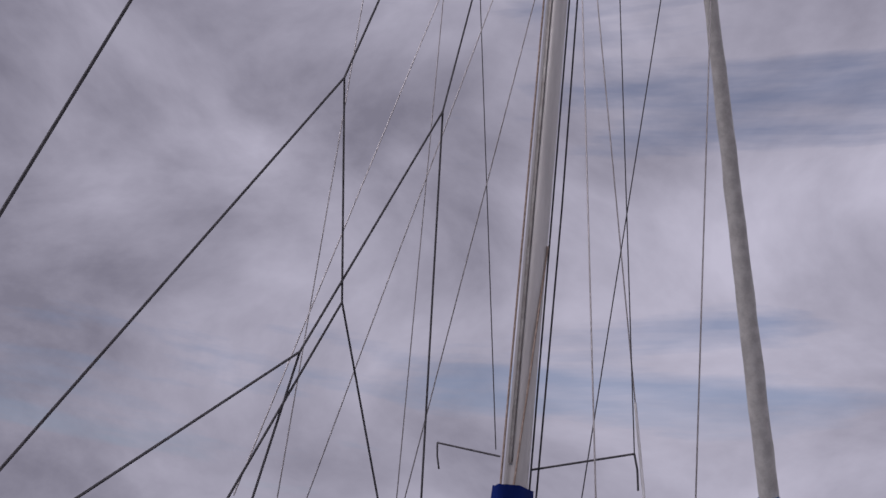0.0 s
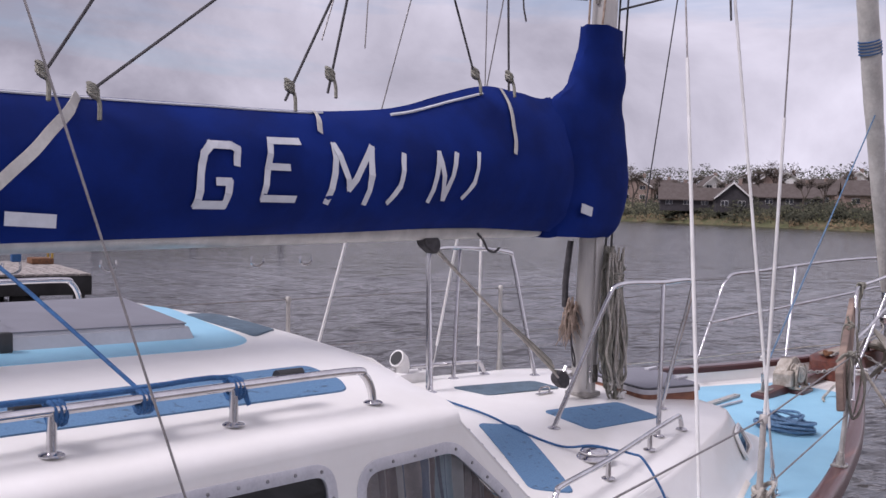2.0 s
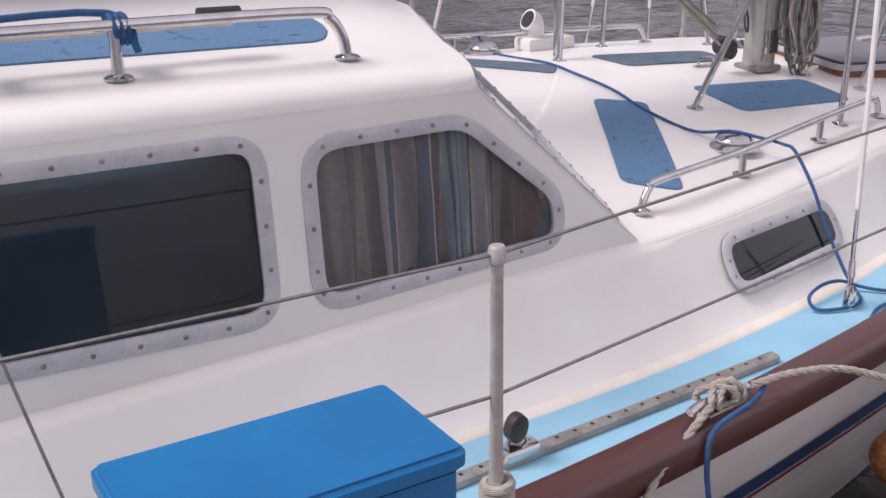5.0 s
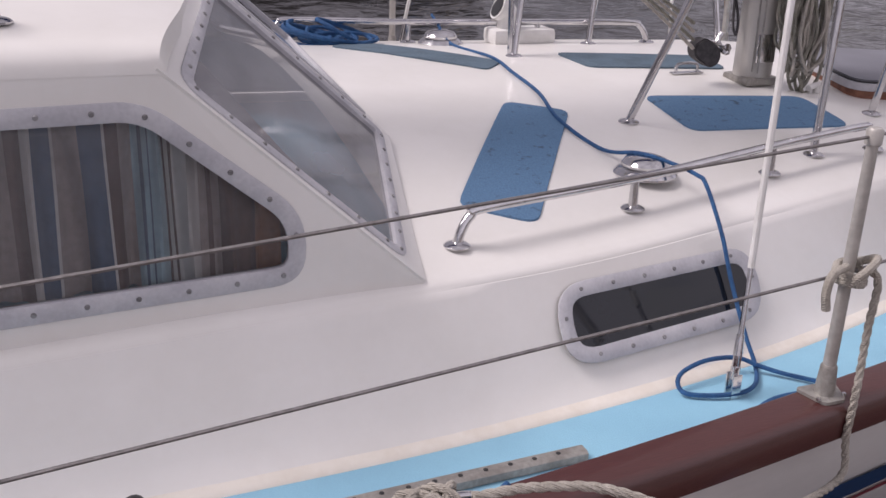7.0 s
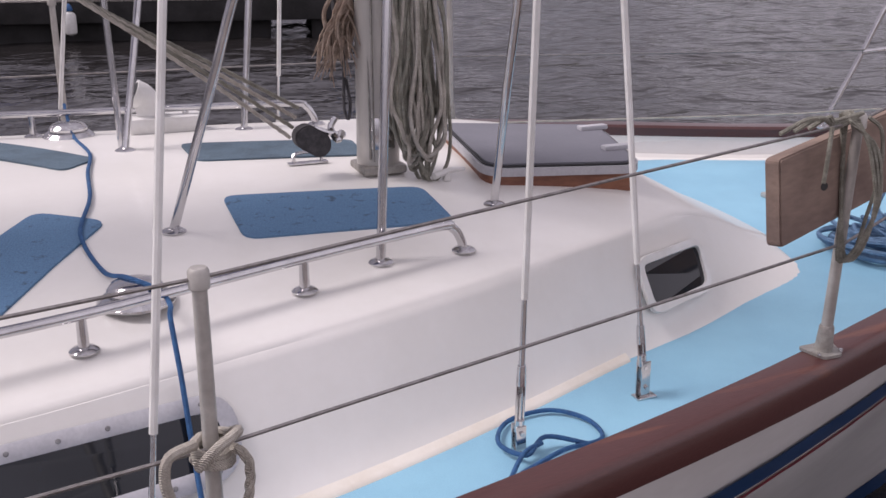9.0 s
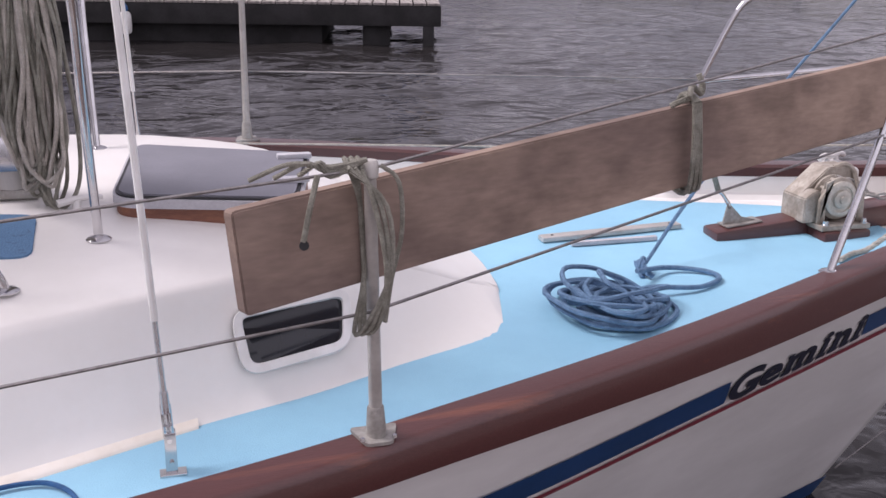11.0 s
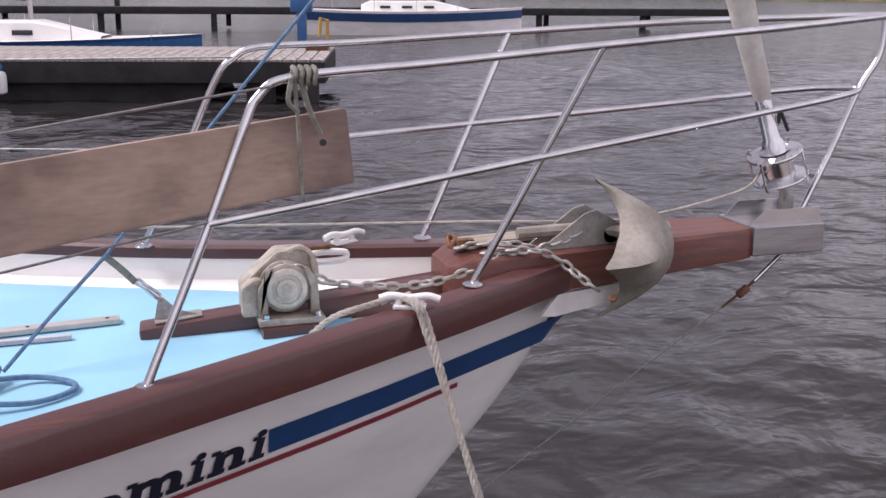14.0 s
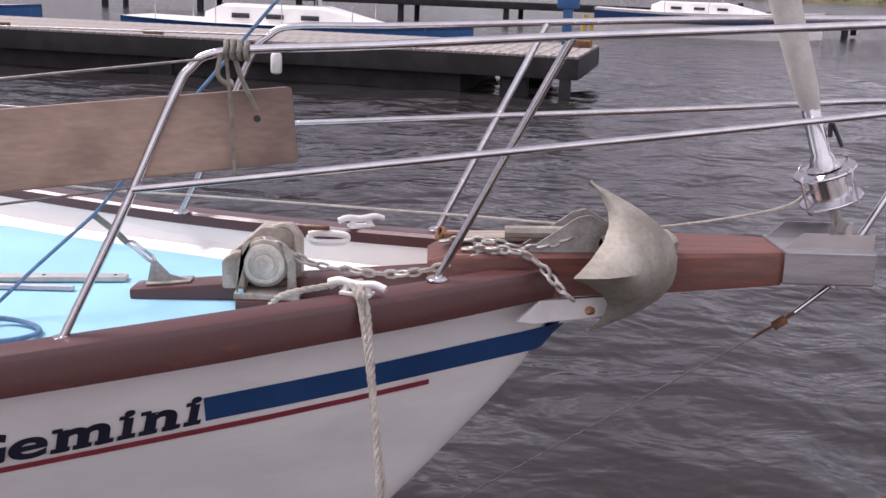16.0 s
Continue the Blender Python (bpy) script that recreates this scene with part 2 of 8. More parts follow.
def glass_material(name, tint, rough=0.02, clear=0.75, haze=0.0):
    """Tinted window glass: a thin clear pane with a mirror-like face and a painted film of sky haze."""
    m = bpy.data.materials.new(name)
    m.use_nodes = True
    n, l = m.node_tree.nodes, m.node_tree.links
    n.clear()
    out = n.new("ShaderNodeOutputMaterial")
    tr = n.new("ShaderNodeBsdfTransparent")
    tr.inputs[0].default_value = (*[c * clear for c in tint], 1)
    gl = n.new("ShaderNodeBsdfGlossy")
    gl.inputs["Roughness"].default_value = rough
    gl.inputs["Color"].default_value = (0.9, 0.92, 0.95, 1)
    fr = n.new("ShaderNodeFresnel")
    fr.inputs["IOR"].default_value = 1.5
    mx = n.new("ShaderNodeMixShader")
    l.new(fr.outputs[0], mx.inputs[0])
    # pale diffuse film paints in the haze of sky reflected on the panes
    film = n.new("ShaderNodeBsdfDiffuse")
    film.inputs["Color"].default_value = (0.42, 0.41, 0.43, 1)
    co = n.new("ShaderNodeTexCoord")
    spots = n.new("ShaderNodeTexNoise")
    spots.inputs["Scale"].default_value = 5.0
    spots.inputs["Detail"].default_value = 4
    l.new(co.outputs["Object"], spots.inputs["Vector"])
    amount = n.new("ShaderNodeMath")
    amount.operation = "MULTIPLY"
    amount.inputs[1].default_value = haze * 2.0
    l.new(spots.outputs["Fac"], amount.inputs[0])
    sky_haze = n.new("ShaderNodeMixShader")
    l.new(amount.outputs[0], sky_haze.inputs[0])
    l.new(tr.outputs[0], sky_haze.inputs[1])
    l.new(film.outputs[0], sky_haze.inputs[2])
    l.new(sky_haze.outputs[0], mx.inputs[1])
    l.new(gl.outputs[0], mx.inputs[2])
    l.new(mx.outputs[0], out.inputs[0])
    return m


M_GLASS = glass_material("window_glass", (0.90, 0.91, 0.93), clear=0.92, haze=0.10)
M_PERSPEX = glass_material("hazed_perspex", (0.80, 0.80, 0.82), rough=0.06, clear=0.8, haze=0.34)
M_GLASSDK = glass_material("smoked_glass", (0.55, 0.57, 0.60), clear=0.7, haze=0.03)


def curtain_material(name, cols):
    """Woven stripes that run down the cloth, with a paler heading tape."""
    m = bpy.data.materials.new(name)
    m.use_nodes = True
    n, l = m.node_tree.nodes, m.node_tree.links
    b = n["Principled BSDF"]
    b.inputs["Roughness"].default_value = 0.9
    b.inputs["Sheen Weight"].default_value = 0.2
    uv = n.new("ShaderNodeTexCoord")
    sp = n.new("ShaderNodeSeparateXYZ")
    l.new(uv.outputs["UV"], sp.inputs[0])
    r = n.new("ShaderNodeValToRGB")
    r.color_ramp.interpolation = "CONSTANT"
    r.color_ramp.elements[0].color = (*cols[0][1], 1)
    r.color_ramp.elements[1].position = cols[1][0]
    r.color_ramp.elements[1].color = (*cols[1][1], 1)
    for p, c in cols[2:]:
        e = r.color_ramp.elements.new(p)
        e.color = (*c, 1)
    l.new(sp.outputs["X"], r.inputs["Fac"])
    weave = n.new("ShaderNodeTexNoise")
    weave.inputs["Scale"].default_value = 60
    l.new(uv.outputs["Object"], weave.inputs["Vector"])
    mixc = n.new("ShaderNodeMix")
    mixc.data_type = "RGBA"
    mixc.blend_type = "OVERLAY"
    mixc.inputs["Factor"].default_value = 0.3
    l.new(r.outputs["Color"], mixc.inputs[6])
    l.new(weave.outputs["Fac"], mixc.inputs[7])
    l.new(mixc.outputs[2], b.inputs["Base Color"])
    return m


BROWN, TAUPE, CREAM, NAVY, PALE, UMBER = (0.20, 0.15, 0.135), (0.36, 0.31, 0.285), (0.66, 0.64, 0.60), (0.085, 0.13, 0.20), (0.36, 0.52, 0.58), (0.13, 0.085, 0.072)
M_CURTAIN = curtain_material("striped_curtain", [(0, BROWN), (0.06, TAUPE), (0.16, BROWN), (0.19, TAUPE), (0.25, BROWN), (0.29, CREAM), (0.315, NAVY), (0.36, CREAM), (0.37, TAUPE), (0.44, NAVY), (0.505, CREAM), (0.515, UMBER), (0.55, TAUPE), (0.585, PALE), (0.60, NAVY), (0.606, PALE), (0.618, NAVY), (0.624, PALE), (0.665, UMBER), (0.675, CREAM), (0.685, UMBER), (0.695, CREAM), (0.76, TAUPE), (0.785, UMBER), (0.80, TAUPE), (0.82, UMBER), (0.93, (0.32, 0.16, 0.09))])
M_CURTAINBR = curtain_material("brown_striped_curtain", [(0, UMBER), (0.20, BROWN), (0.38, UMBER), (0.52, TAUPE), (0.525, UMBER), (0.60, TAUPE), (0.604, UMBER), (0.66, BROWN), (0.70, TAUPE), (0.705, UMBER), (0.79, PALE), (0.815, UMBER), (0.835, PALE), (0.842, UMBER), (0.92, BROWN)])


def plank_material():
    """Bare weathered softwood: long grain, broad stains and a paler worn face."""
    m = bpy.data.materials.new("weathered_plank")
    m.use_nodes = True
    n, l = m.node_tree.nodes, m.node_tree.links
    b = n["Principled BSDF"]
    b.inputs["Roughness"].default_value = 0.82
    b.inputs["Specular IOR Level"].default_value = 0.25
    co = n.new("ShaderNodeTexCoord")

    def noise(scale, detail, stretch):
        mp = n.new("ShaderNodeMapping")
        mp.inputs["Scale"].default_value = stretch
        mp.inputs["Rotation"].default_value = (0, radians(4.6), radians(-20))
        l.new(co.outputs["Object"], mp.inputs["Vector"])
        t = n.new("ShaderNodeTexNoise")
        t.inputs["Scale"].default_value = scale
        t.inputs["Detail"].default_value = detail
        l.new(mp.outputs["Vector"], t.inputs["Vector"])
        return t

    def blend(mode, factor, a, c):
        mx = n.new("ShaderNodeMix")
        mx.data_type = "RGBA"
        mx.blend_type = mode
        mx.inputs["Factor"].default_value = factor
        l.new(a, mx.inputs[6])
        l.new(c, mx.inputs[7])
        return mx.outputs[2]

    def tones(t, low, high, dark, pale):
        r = n.new("ShaderNodeValToRGB")
        r.color_ramp.elements[0].position, r.color_ramp.elements[1].position = low, high
        r.color_ramp.elements[0].color, r.color_ramp.elements[1].color = (*dark, 1), (*pale, 1)
        l.new(t.outputs["Fac"], r.inputs["Fac"])
        return r.outputs["Color"]

    broad = noise(1.6, 3, (1.0, 1.0, 2.2))
    spots = noise(5.5, 4, (1.0, 1.0, 1.3))
    grain = noise(9.0, 5, (0.5, 6.0, 9.0))
    c = tones(broad, 0.36, 0.64, (0.205, 0.148, 0.126), (0.37, 0.272, 0.215))
    c = blend("MULTIPLY", 0.55, c, tones(spots, 0.30, 0.52, (0.42, 0.41, 0.42), (1, 1, 1)))
    c = blend("OVERLAY", 0.28, c, grain.outputs["Fac"])
    l.new(c, b.inputs["Base Color"])
    bp = n.new("ShaderNodeBump")
    bp.inputs["Strength"].default_value = 0.3
    bp.inputs["Distance"].default_value = 0.002
    l.new(grain.outputs["Fac"], bp.inputs["Height"])
    l.new(bp.outputs["Normal"], b.inputs["Normal"])
    return m


M_PLANK = plank_material()


def water_material():
    m = bpy.data.materials.new("grey_lake_water")
    m.use_nodes = True
    n, l = m.node_tree.nodes, m.node_tree.links
    b = n["Principled BSDF"]
    b.inputs["Base Color"].default_value = (0.022, 0.020, 0.020, 1)
    b.inputs["Roughness"].default_value = 0.12
    b.inputs["IOR"].default_value = 1.33
    co = n.new("ShaderNodeTexCoord")
    mp = n.new("ShaderNodeMapping")
    mp.inputs["Scale"].default_value = (1.0, 1.3, 1)
    mp.inputs["Rotation"].default_value = (0, 0, radians(14))
    l.new(co.outputs["Object"], mp.inputs["Vector"])
    last = None
    for scale, dist, strength in ((0.8, 0.20, 0.85), (2.0, 0.075, 0.8), (5.0, 0.022, 0.55)):
        t = n.new("ShaderNodeTexNoise")
        t.inputs["Scale"].default_value = scale
        t.inputs["Detail"].default_value = 2.6
        t.inputs["Distortion"].default_value = 0.5
        l.new(mp.outputs["Vector"], t.inputs["Vector"])
        bp = n.new("ShaderNodeBump")
        bp.inputs["Strength"].default_value = strength
        bp.inputs["Distance"].default_value = dist
        l.new(t.outputs["Fac"], bp.inputs["Height"])
        if last:
            l.new(last.outputs["Normal"], bp.inputs["Normal"])
        last = bp
    l.new(last.outputs["Normal"], b.inputs["Normal"])
    return m


M_WATER = water_material()

# ---------- mesh helpers ----------


def finish(name, bm, mat, smooth=True):
    me = bpy.data.meshes.new(name)
    bm.normal_update()
    bm.to_mesh(me)
    bm.free()
    for mm in mat if isinstance(mat, (list, tuple)) else (mat,):
        me.materials.append(mm)
    if smooth:
        me.polygons.foreach_set("use_smooth", [True] * len(me.polygons))
        me.set_sharp_from_angle(angle=radians(38))
    return me


def part(name, bm, mat, parent, label="", smooth=True):
    ob = new(name, finish(name, bm, mat, smooth))
    ob.parent = parent
    if label:
        ob["label"] = label
    return ob


def thing(name, label, category, group="", at=(0, 0, 0)):
    ob = new(name)
    ob.empty_display_size = 0.1
    ob.location = at
    return tagged(ob, label, category, group)


def single(name, bm, mat, label, category, group="", kind="", smooth=True):
    return tagged(new(name, finish(name, bm, mat, smooth)), label, category, group, kind)


def curve_points(pts, step=5):
    """A smooth line through the points."""
    p = [Vector(q) for q in pts]
    if len(p) < 3:
        return p
    p = [2 * p[0] - p[1], *p, 2 * p[-1] - p[-2]]
    out = []
    for i in range(1, len(p) - 2):
        a, b, c, d = p[i - 1: i + 3]
        for k in range(step):
            t = k / step
            out.append(0.5 * (2 * b + (c - a) * t + (2 * a - 5 * b + 4 * c - d) * t * t + (3 * b - a - 3 * c + d) * t ** 3))
    out.append(p[-2])
    return out


def tube(bm, pts, r, seg=8, smooth=5, caps=True):
    """A round tube along the points; r is one radius or one for each end."""
    p = curve_points(pts, smooth) if smooth else [Vector(q) for q in pts]
    r0, r1 = r if isinstance(r, tuple) else (r, r)
    side, rings = None, []
    for i, q in enumerate(p):
        d = (p[min(i + 1, len(p) - 1)] - p[max(i - 1, 0)])
        d = d.normalized() if d.length > 1e-9 else Vector((0, 0, 1))
        if side is None:
            side = d.orthogonal().normalized()
        side = side - d * side.dot(d)
        side = side.normalized() if side.length > 1e-6 else d.orthogonal().normalized()
        up = d.cross(side)
        rr = r0 + (r1 - r0) * i / max(1, len(p) - 1)
        rings.append([bm.verts.new(q + rr * (math.cos(2 * math.pi * k / seg) * side + math.sin(2 * math.pi * k / seg) * up)) for k in range(seg)])
    for a, b in zip(rings, rings[1:]):
        for k in range(seg):
            bm.faces.new((a[k], a[(k + 1) % seg], b[(k + 1) % seg], b[k]))
    if caps:
        bm.faces.new(rings[0][::-1])
        bm.faces.new(rings[-1])
    return bm


def laid(bm, pts, r, turns_per_m=28, strands=3, seg=6, step=10):
    """A rope of twisted strands along the points."""
    p = curve_points(pts, step)
    side, run, lines = None, 0.0, [[] for _ in range(strands)]
    dense = []
    for a, b in zip(p, p[1:]):
        cnt = max(1, int((b - a).length * turns_per_m * 5))
        dense += [a.lerp(b, k / cnt) for k in range(cnt)]
    dense.append(p[-1])
    for i, q in enumerate(dense):
        d = (dense[min(i + 1, len(dense) - 1)] - dense[max(i - 1, 0)]).normalized()
        if side is None:
            side = d.orthogonal().normalized()
        side = (side - d * side.dot(d)).normalized()
        up = d.cross(side)
        if i:
            run += (q - dense[i - 1]).length
        for s in range(strands):
            a = run * turns_per_m * 2 * math.pi / strands + 2 * math.pi * s / strands
            lines[s].append(q + r * 0.5 * (math.cos(a) * side + math.sin(a) * up))
    for line in lines:
        tube(bm, line, r * 0.58, seg, 0)
    return bm


def block(bm, centre, size, m=None, bevel=0.004):
    """A box with rounded edges."""
    made = bmesh.ops.create_cube(bm, size=1.0)
    vs = made["verts"]
    bmesh.ops.scale(bm, vec=size, verts=vs)
    if bevel:
        es = list({e for v in vs for e in v.link_edges})
        out = bmesh.ops.bevel(bm, geom=es, offset=min(bevel, min(size) * 0.45), segments=2, affect="EDGES", profile=0.6)
        vs = list({v for f in out["faces"] for v in f.verts} | {v for v in vs if v.is_valid})
    t = Matrix.Translation(centre) @ (m or Matrix())
    bmesh.ops.transform(bm, matrix=t, verts=vs)
    return bm


def cyl(bm, p0, p1, r0, r1=None, seg=16):
    return tube(bm, [p0, p1], (r0, r0 if r1 is None else r1), seg, 0)


def lathe(bm, profile, m=None, seg=20):
    """Turns (radius, height) pairs round z."""
    m = m or Matrix()
    rings = [[bm.verts.new(m @ Vector((max(r, 1e-4) * math.cos(2 * math.pi * k / seg), max(r, 1e-4) * math.sin(2 * math.pi * k / seg), z))) for k in range(seg)] for r, z in profile]
    for a, b in zip(rings, rings[1:]):
        for k in range(seg):
            bm.faces.new((a[k], a[(k + 1) % seg], b[(k + 1) % seg], b[k]))
    bm.faces.new(rings[0][::-1])
    bm.faces.new(rings[-1])
    return bm


def grid(bm, rows):
    """A sheet through rows of points."""
    vs = [[bm.verts.new(p) for p in row] for row in rows]
    for a, b in zip(vs, vs[1:]):
        for i in range(len(a) - 1):
            try:
                bm.faces.new((a[i], a[i + 1], b[i + 1], b[i]))
            except ValueError:
                pass
    return vs


def slab(bm, loop, thick):
    """A flat plate: a closed loop of points, moved by the vector thick."""
    thick = Vector(thick)
    a = [bm.verts.new(p) for p in loop]
    b = [bm.verts.new(Vector(p) + thick) for p in loop]
    n = len(a)
    bm.faces.new(a[::-1])
    bm.faces.new(b)
    for i in range(n):
        bm.faces.new((a[i], a[(i + 1) % n], b[(i + 1) % n], b[i]))
    bmesh.ops.recalc_face_normals(bm, faces=bm.faces[:])
    return bm


def along(p0, p1):
    """A turn that takes z to the way from p0 to p1, and moves to p0."""
    d = Vector(p1) - Vector(p0)
    return Matrix.Translation(p0) @ d.to_track_quat("Z", "Y").to_matrix().to_4x4()


def rounded(corners, r, n=5):
    """A closed loop in 2D with its corners rounded; r is one radius or one for each."""
    out, k = [], len(corners)
    for i in range(k):
        a, b, c = (Vector(corners[(i + j) % k]) for j in (-1, 0, 1))
        rr = r[i] if isinstance(r, (list, tuple)) else r
        u, v = (a - b), (c - b)
        d = min(rr, u.length * 0.49, v.length * 0.49)
        p, q = b + u.normalized() * d, b + v.normalized() * d
        for s in range(n + 1):
            t = s / n
            out.append((1 - t) ** 2 * p + 2 * t * (1 - t) * b + t * t * q)
    return out


def inset(loop, d):
    """The loop moved inwards by d."""
    n = len(loop)
    area = sum(loop[i][0] * loop[(i + 1) % n][1] - loop[(i + 1) % n][0] * loop[i][1] for i in range(n))
    s = 1 if area > 0 else -1
    out = []
    for i in range(n):
        t = (loop[(i + 1) % n] - loop[i - 1]).normalized()
        out.append(loop[i] + Vector((-t.y, t.x)) * d * s)
    return out


def lerp_table(table):
    xs, ys = [a for a, _ in table], [b for _, b in table]

    def f(x):
        return float(np.interp(x, xs, ys))
    return f


def smooth_table(table):
    """A smooth curve through the (x, y) pairs."""
    xs = np.array([a for a, _ in table], float)
    ys = np.array([b for _, b in table], float)
    sl = np.gradient(ys, xs)

    def f(x):
        x = min(max(x, xs[0]), xs[-1])
        i = min(max(int(np.searchsorted(xs, x)) - 1, 0), len(xs) - 2)
        h = xs[i + 1] - xs[i]
        t = (x - xs[i]) / h
        return float((2 * t ** 3 - 3 * t * t + 1) * ys[i] + (t ** 3 - 2 * t * t + t) * h * sl[i] + (3 * t * t - 2 * t ** 3) * ys[i + 1] + (t ** 3 - t * t) * h * sl[i + 1])
    return f


# ---------- the boat's lines ----------
# x runs to the bow, the mast stands at x = 0, the water lies at z = 0; the boat lists to starboard
lean = lerp_table([(-7, 0.085), (0.8, 0.085), (3.4, 0.025), (5, 0.02)])
mid = lerp_table([(-7, 0.06), (1.0, 0.06), (4.0, 0.0), (6, -0.02)])


def B(x, v, w):
    """A point of the upright boat (v across, w up), in the world."""
    return Vector((x, v + mid(x), w + lean(x) * v))


sheer_v = smooth_table([(-6.4, 1.45), (-4.6, 1.70), (-2.6, 1.715), (-0.83, 1.525), (0.82, 1.215), (1.6, 0.98), (2.38, 0.68), (3.0, 0.44), (3.39, 0.29), (3.75, 0.13), (4.0, 0.02)])
sheer_w = smooth_table([(-6.4, 1.20), (-4.6, 1.14), (-2.6, 1.135), (-0.83, 1.155), (0.82, 1.205), (2.38, 1.23), (3.39, 1.285), (4.0, 1.33)])
deck_w = smooth_table([(-6.4, 1.07), (-2.6, 1.055), (-0.9, 1.056), (0.4, 1.067), (2.0, 1.075), (3.3, 1.13), (4.0, 1.20)])
base_v = smooth_table([(-6.4, 1.30), (-2.7, 1.345), (-1.4, 1.28), (-0.56, 1.15), (0.0, 1.00), (0.48, 0.84), (0.76, 0.76), (1.05, 0.648), (1.2, 0.60), (1.38, 0.54)])
edge_v = smooth_table([(-6.4, 1.20), (-2.7, 1.20), (-1.65, 1.14), (-1.16, 1.07), (-0.71, 0.985), (-0.25, 0.895), (0.135, 0.80), (0.53, 0.68), (0.85, 0.52), (1.1, 0.385), (1.4, 0.25)])
roof_w = smooth_table([(-6.4, 1.405), (-4.0, 1.42), (-2.7, 1.447), (-1.7, 1.462), (-1.3, 1.446), (0.0, 1.43), (0.5, 1.42), (0.85, 1.375), (1.1, 1.27), (1.3, 1.165), (1.47, 1.09)])
stem_x = smooth_table([(-0.4, 2.59), (0.0, 2.92), (0.3, 3.17), (0.42, 3.272), (0.75, 3.555), (1.06, 3.803), (1.2, 3.915), (1.3, 3.985), (1.4, 4.03)])
rail_depth = lerp_table([(-6.4, 0.085), (0.0, 0.085), (1.4, 0.10), (2.2, 0.118), (2.8, 0.118), (3.4, 0.105), (4.0, 0.09)])


def cove(x):
    """How far the top of the cove stripe lies under the sheer."""
    return -0.300 + 0.037 * (x - 2.05) if x > 1.0 else -0.339 + 0.01 * (x - 1.0)



def roof_z(x, v):
    return roof_w(x) - 0.095 * v * v


def hull_v(x, w):
    full = 0.84 + 0.16 * min(1.0, max(0.0, w / 0.85))
    return sheer_v(x + 4.0 - stem_x(w)) * full if x < stem_x(w) else 0.0


def thin(bm, rows, depth):
    """A sheet with thickness."""
    vs = grid(bm, rows)
    bmesh.ops.recalc_face_normals(bm, faces=bm.faces[:])
    bm.normal_update()
    bmesh.ops.solidify(bm, geom=bm.faces[:], thickness=depth)
    return bm


# ---------- water and far shore ----------
bm = bmesh.new()
span = [math.copysign(8.0 * math.sinh(abs(k) / 30 * 4.4) / math.sinh(4.4) * 90 + abs(k) / 30 * 22, k) for k in range(-30, 31)]
span = sorted(set(round(s, 3) for s in span))
fine = np.arange(-16, 16.01, 0.22)
xs = sorted({*[s for s in span if abs(s) > 16], *fine.tolist()})
rows = []
for yy in xs:
    row = []
    for xx in xs:
        far = max(abs(xx), abs(yy))
        amp = max(0.0, min(1.0, (30 - far) / 12))
        x2, y2 = xx + 4, yy + 6
        h = 0.0
        if amp:
            h = noise.noise((x2 * 0.7, y2 * 1.1, 0.3)) * 0.06 + noise.noise((x2 * 1.9 + 7, y2 * 2.6, 1.7)) * 0.035
        row.append((x2 * 1.0, y2, h * amp - 0.02))
    rows.append(row)
grid(bm, rows)
single("water", bm, M_WATER, "grey rippled lake water under a cloudy sky", "water", kind="structure")

# ---------- hull, deck, cabin ----------
boat = thing("sailing_boat", "white sailing yacht with pale blue decks, afloat alongside", "sailboat")

levels = [-0.3, -0.1, 0.05, 0.2, 0.4, 0.6, 0.78, 0.92, 1.04, 1.14]
bm = bmesh.new()
stations = 46
for sign in (-1, 1):
    rows = []
    for f in levels:
        row = []
        for i in range(stations + 1):
            s = 1 - (1 - i / stations) ** 1.5
            x_end = stem_x(f)
            x = -6.4 + (x_end + 6.4) * s
            w = f
            if f > 0.9:
                w = f + (sheer_w(x) - 0.055 - 1.14) * (f - 0.9) / 0.24
            row.append(B(x, sign * hull_v(x, w) if i < stations else 0.0, w))
        rows.append(row)
    grid(bm, rows if sign < 0 else [r[::-1] for r in rows])
# the transom
ends = [B(-6.4, s * hull_v(-6.4, w), w) for s, ws in ((-1, levels), (1, levels[::-1])) for w in ws]
bm.faces.new([bm.verts.new(p) for p in ends])
bmesh.ops.remove_doubles(bm, verts=bm.verts[:], dist=0.002)
bmesh.ops.recalc_face_normals(bm, faces=bm.faces[:])
hull = part("hull", bm, M_HULL, boat, "glossy white topsides with faint scuffs")

# boot-top at the waterline
bm = bmesh.new()
for sign in (-1, 1):
    rows = []
    for w in (-0.28, 0.02, 0.075):
        rows.append([B(x, sign * (hull_v(x, w) + 0.004), w) for x in np.linspace(-6.3, stem_x(w) - 0.01, 40)])
    grid(bm, rows)
bmesh.ops.recalc_face_normals(bm, faces=bm.faces[:])
part("boot_stripe", bm, M_STRIPEB, hull, "navy boot stripe at the waterline")


def hull_band(name, x0, x1, top, bottom, mat, label, slant=0.0):
    bm = bmesh.new()
    for sign in (-1, 1):
        rows = []
        for k in range(3):
            f = k / 2
            row = []
            for i in range(41):
                xa = x0 + slant * (1 - f)
                xe = min(x1, stem_x(sheer_w(x1) + cove(x1) + top + (bottom - top) * f) - 0.012)
                x = xa + (xe - xa) * i / 40
                w = sheer_w(x) + cove(x) + top + (bottom - top) * f
                row.append(B(x, sign * (hull_v(x, w) + 0.005), w))
            rows.append(row)
        grid(bm, rows)
    bmesh.ops.recalc_face_normals(bm, faces=bm.faces[:])
    return part(name, bm, mat, hull, label)


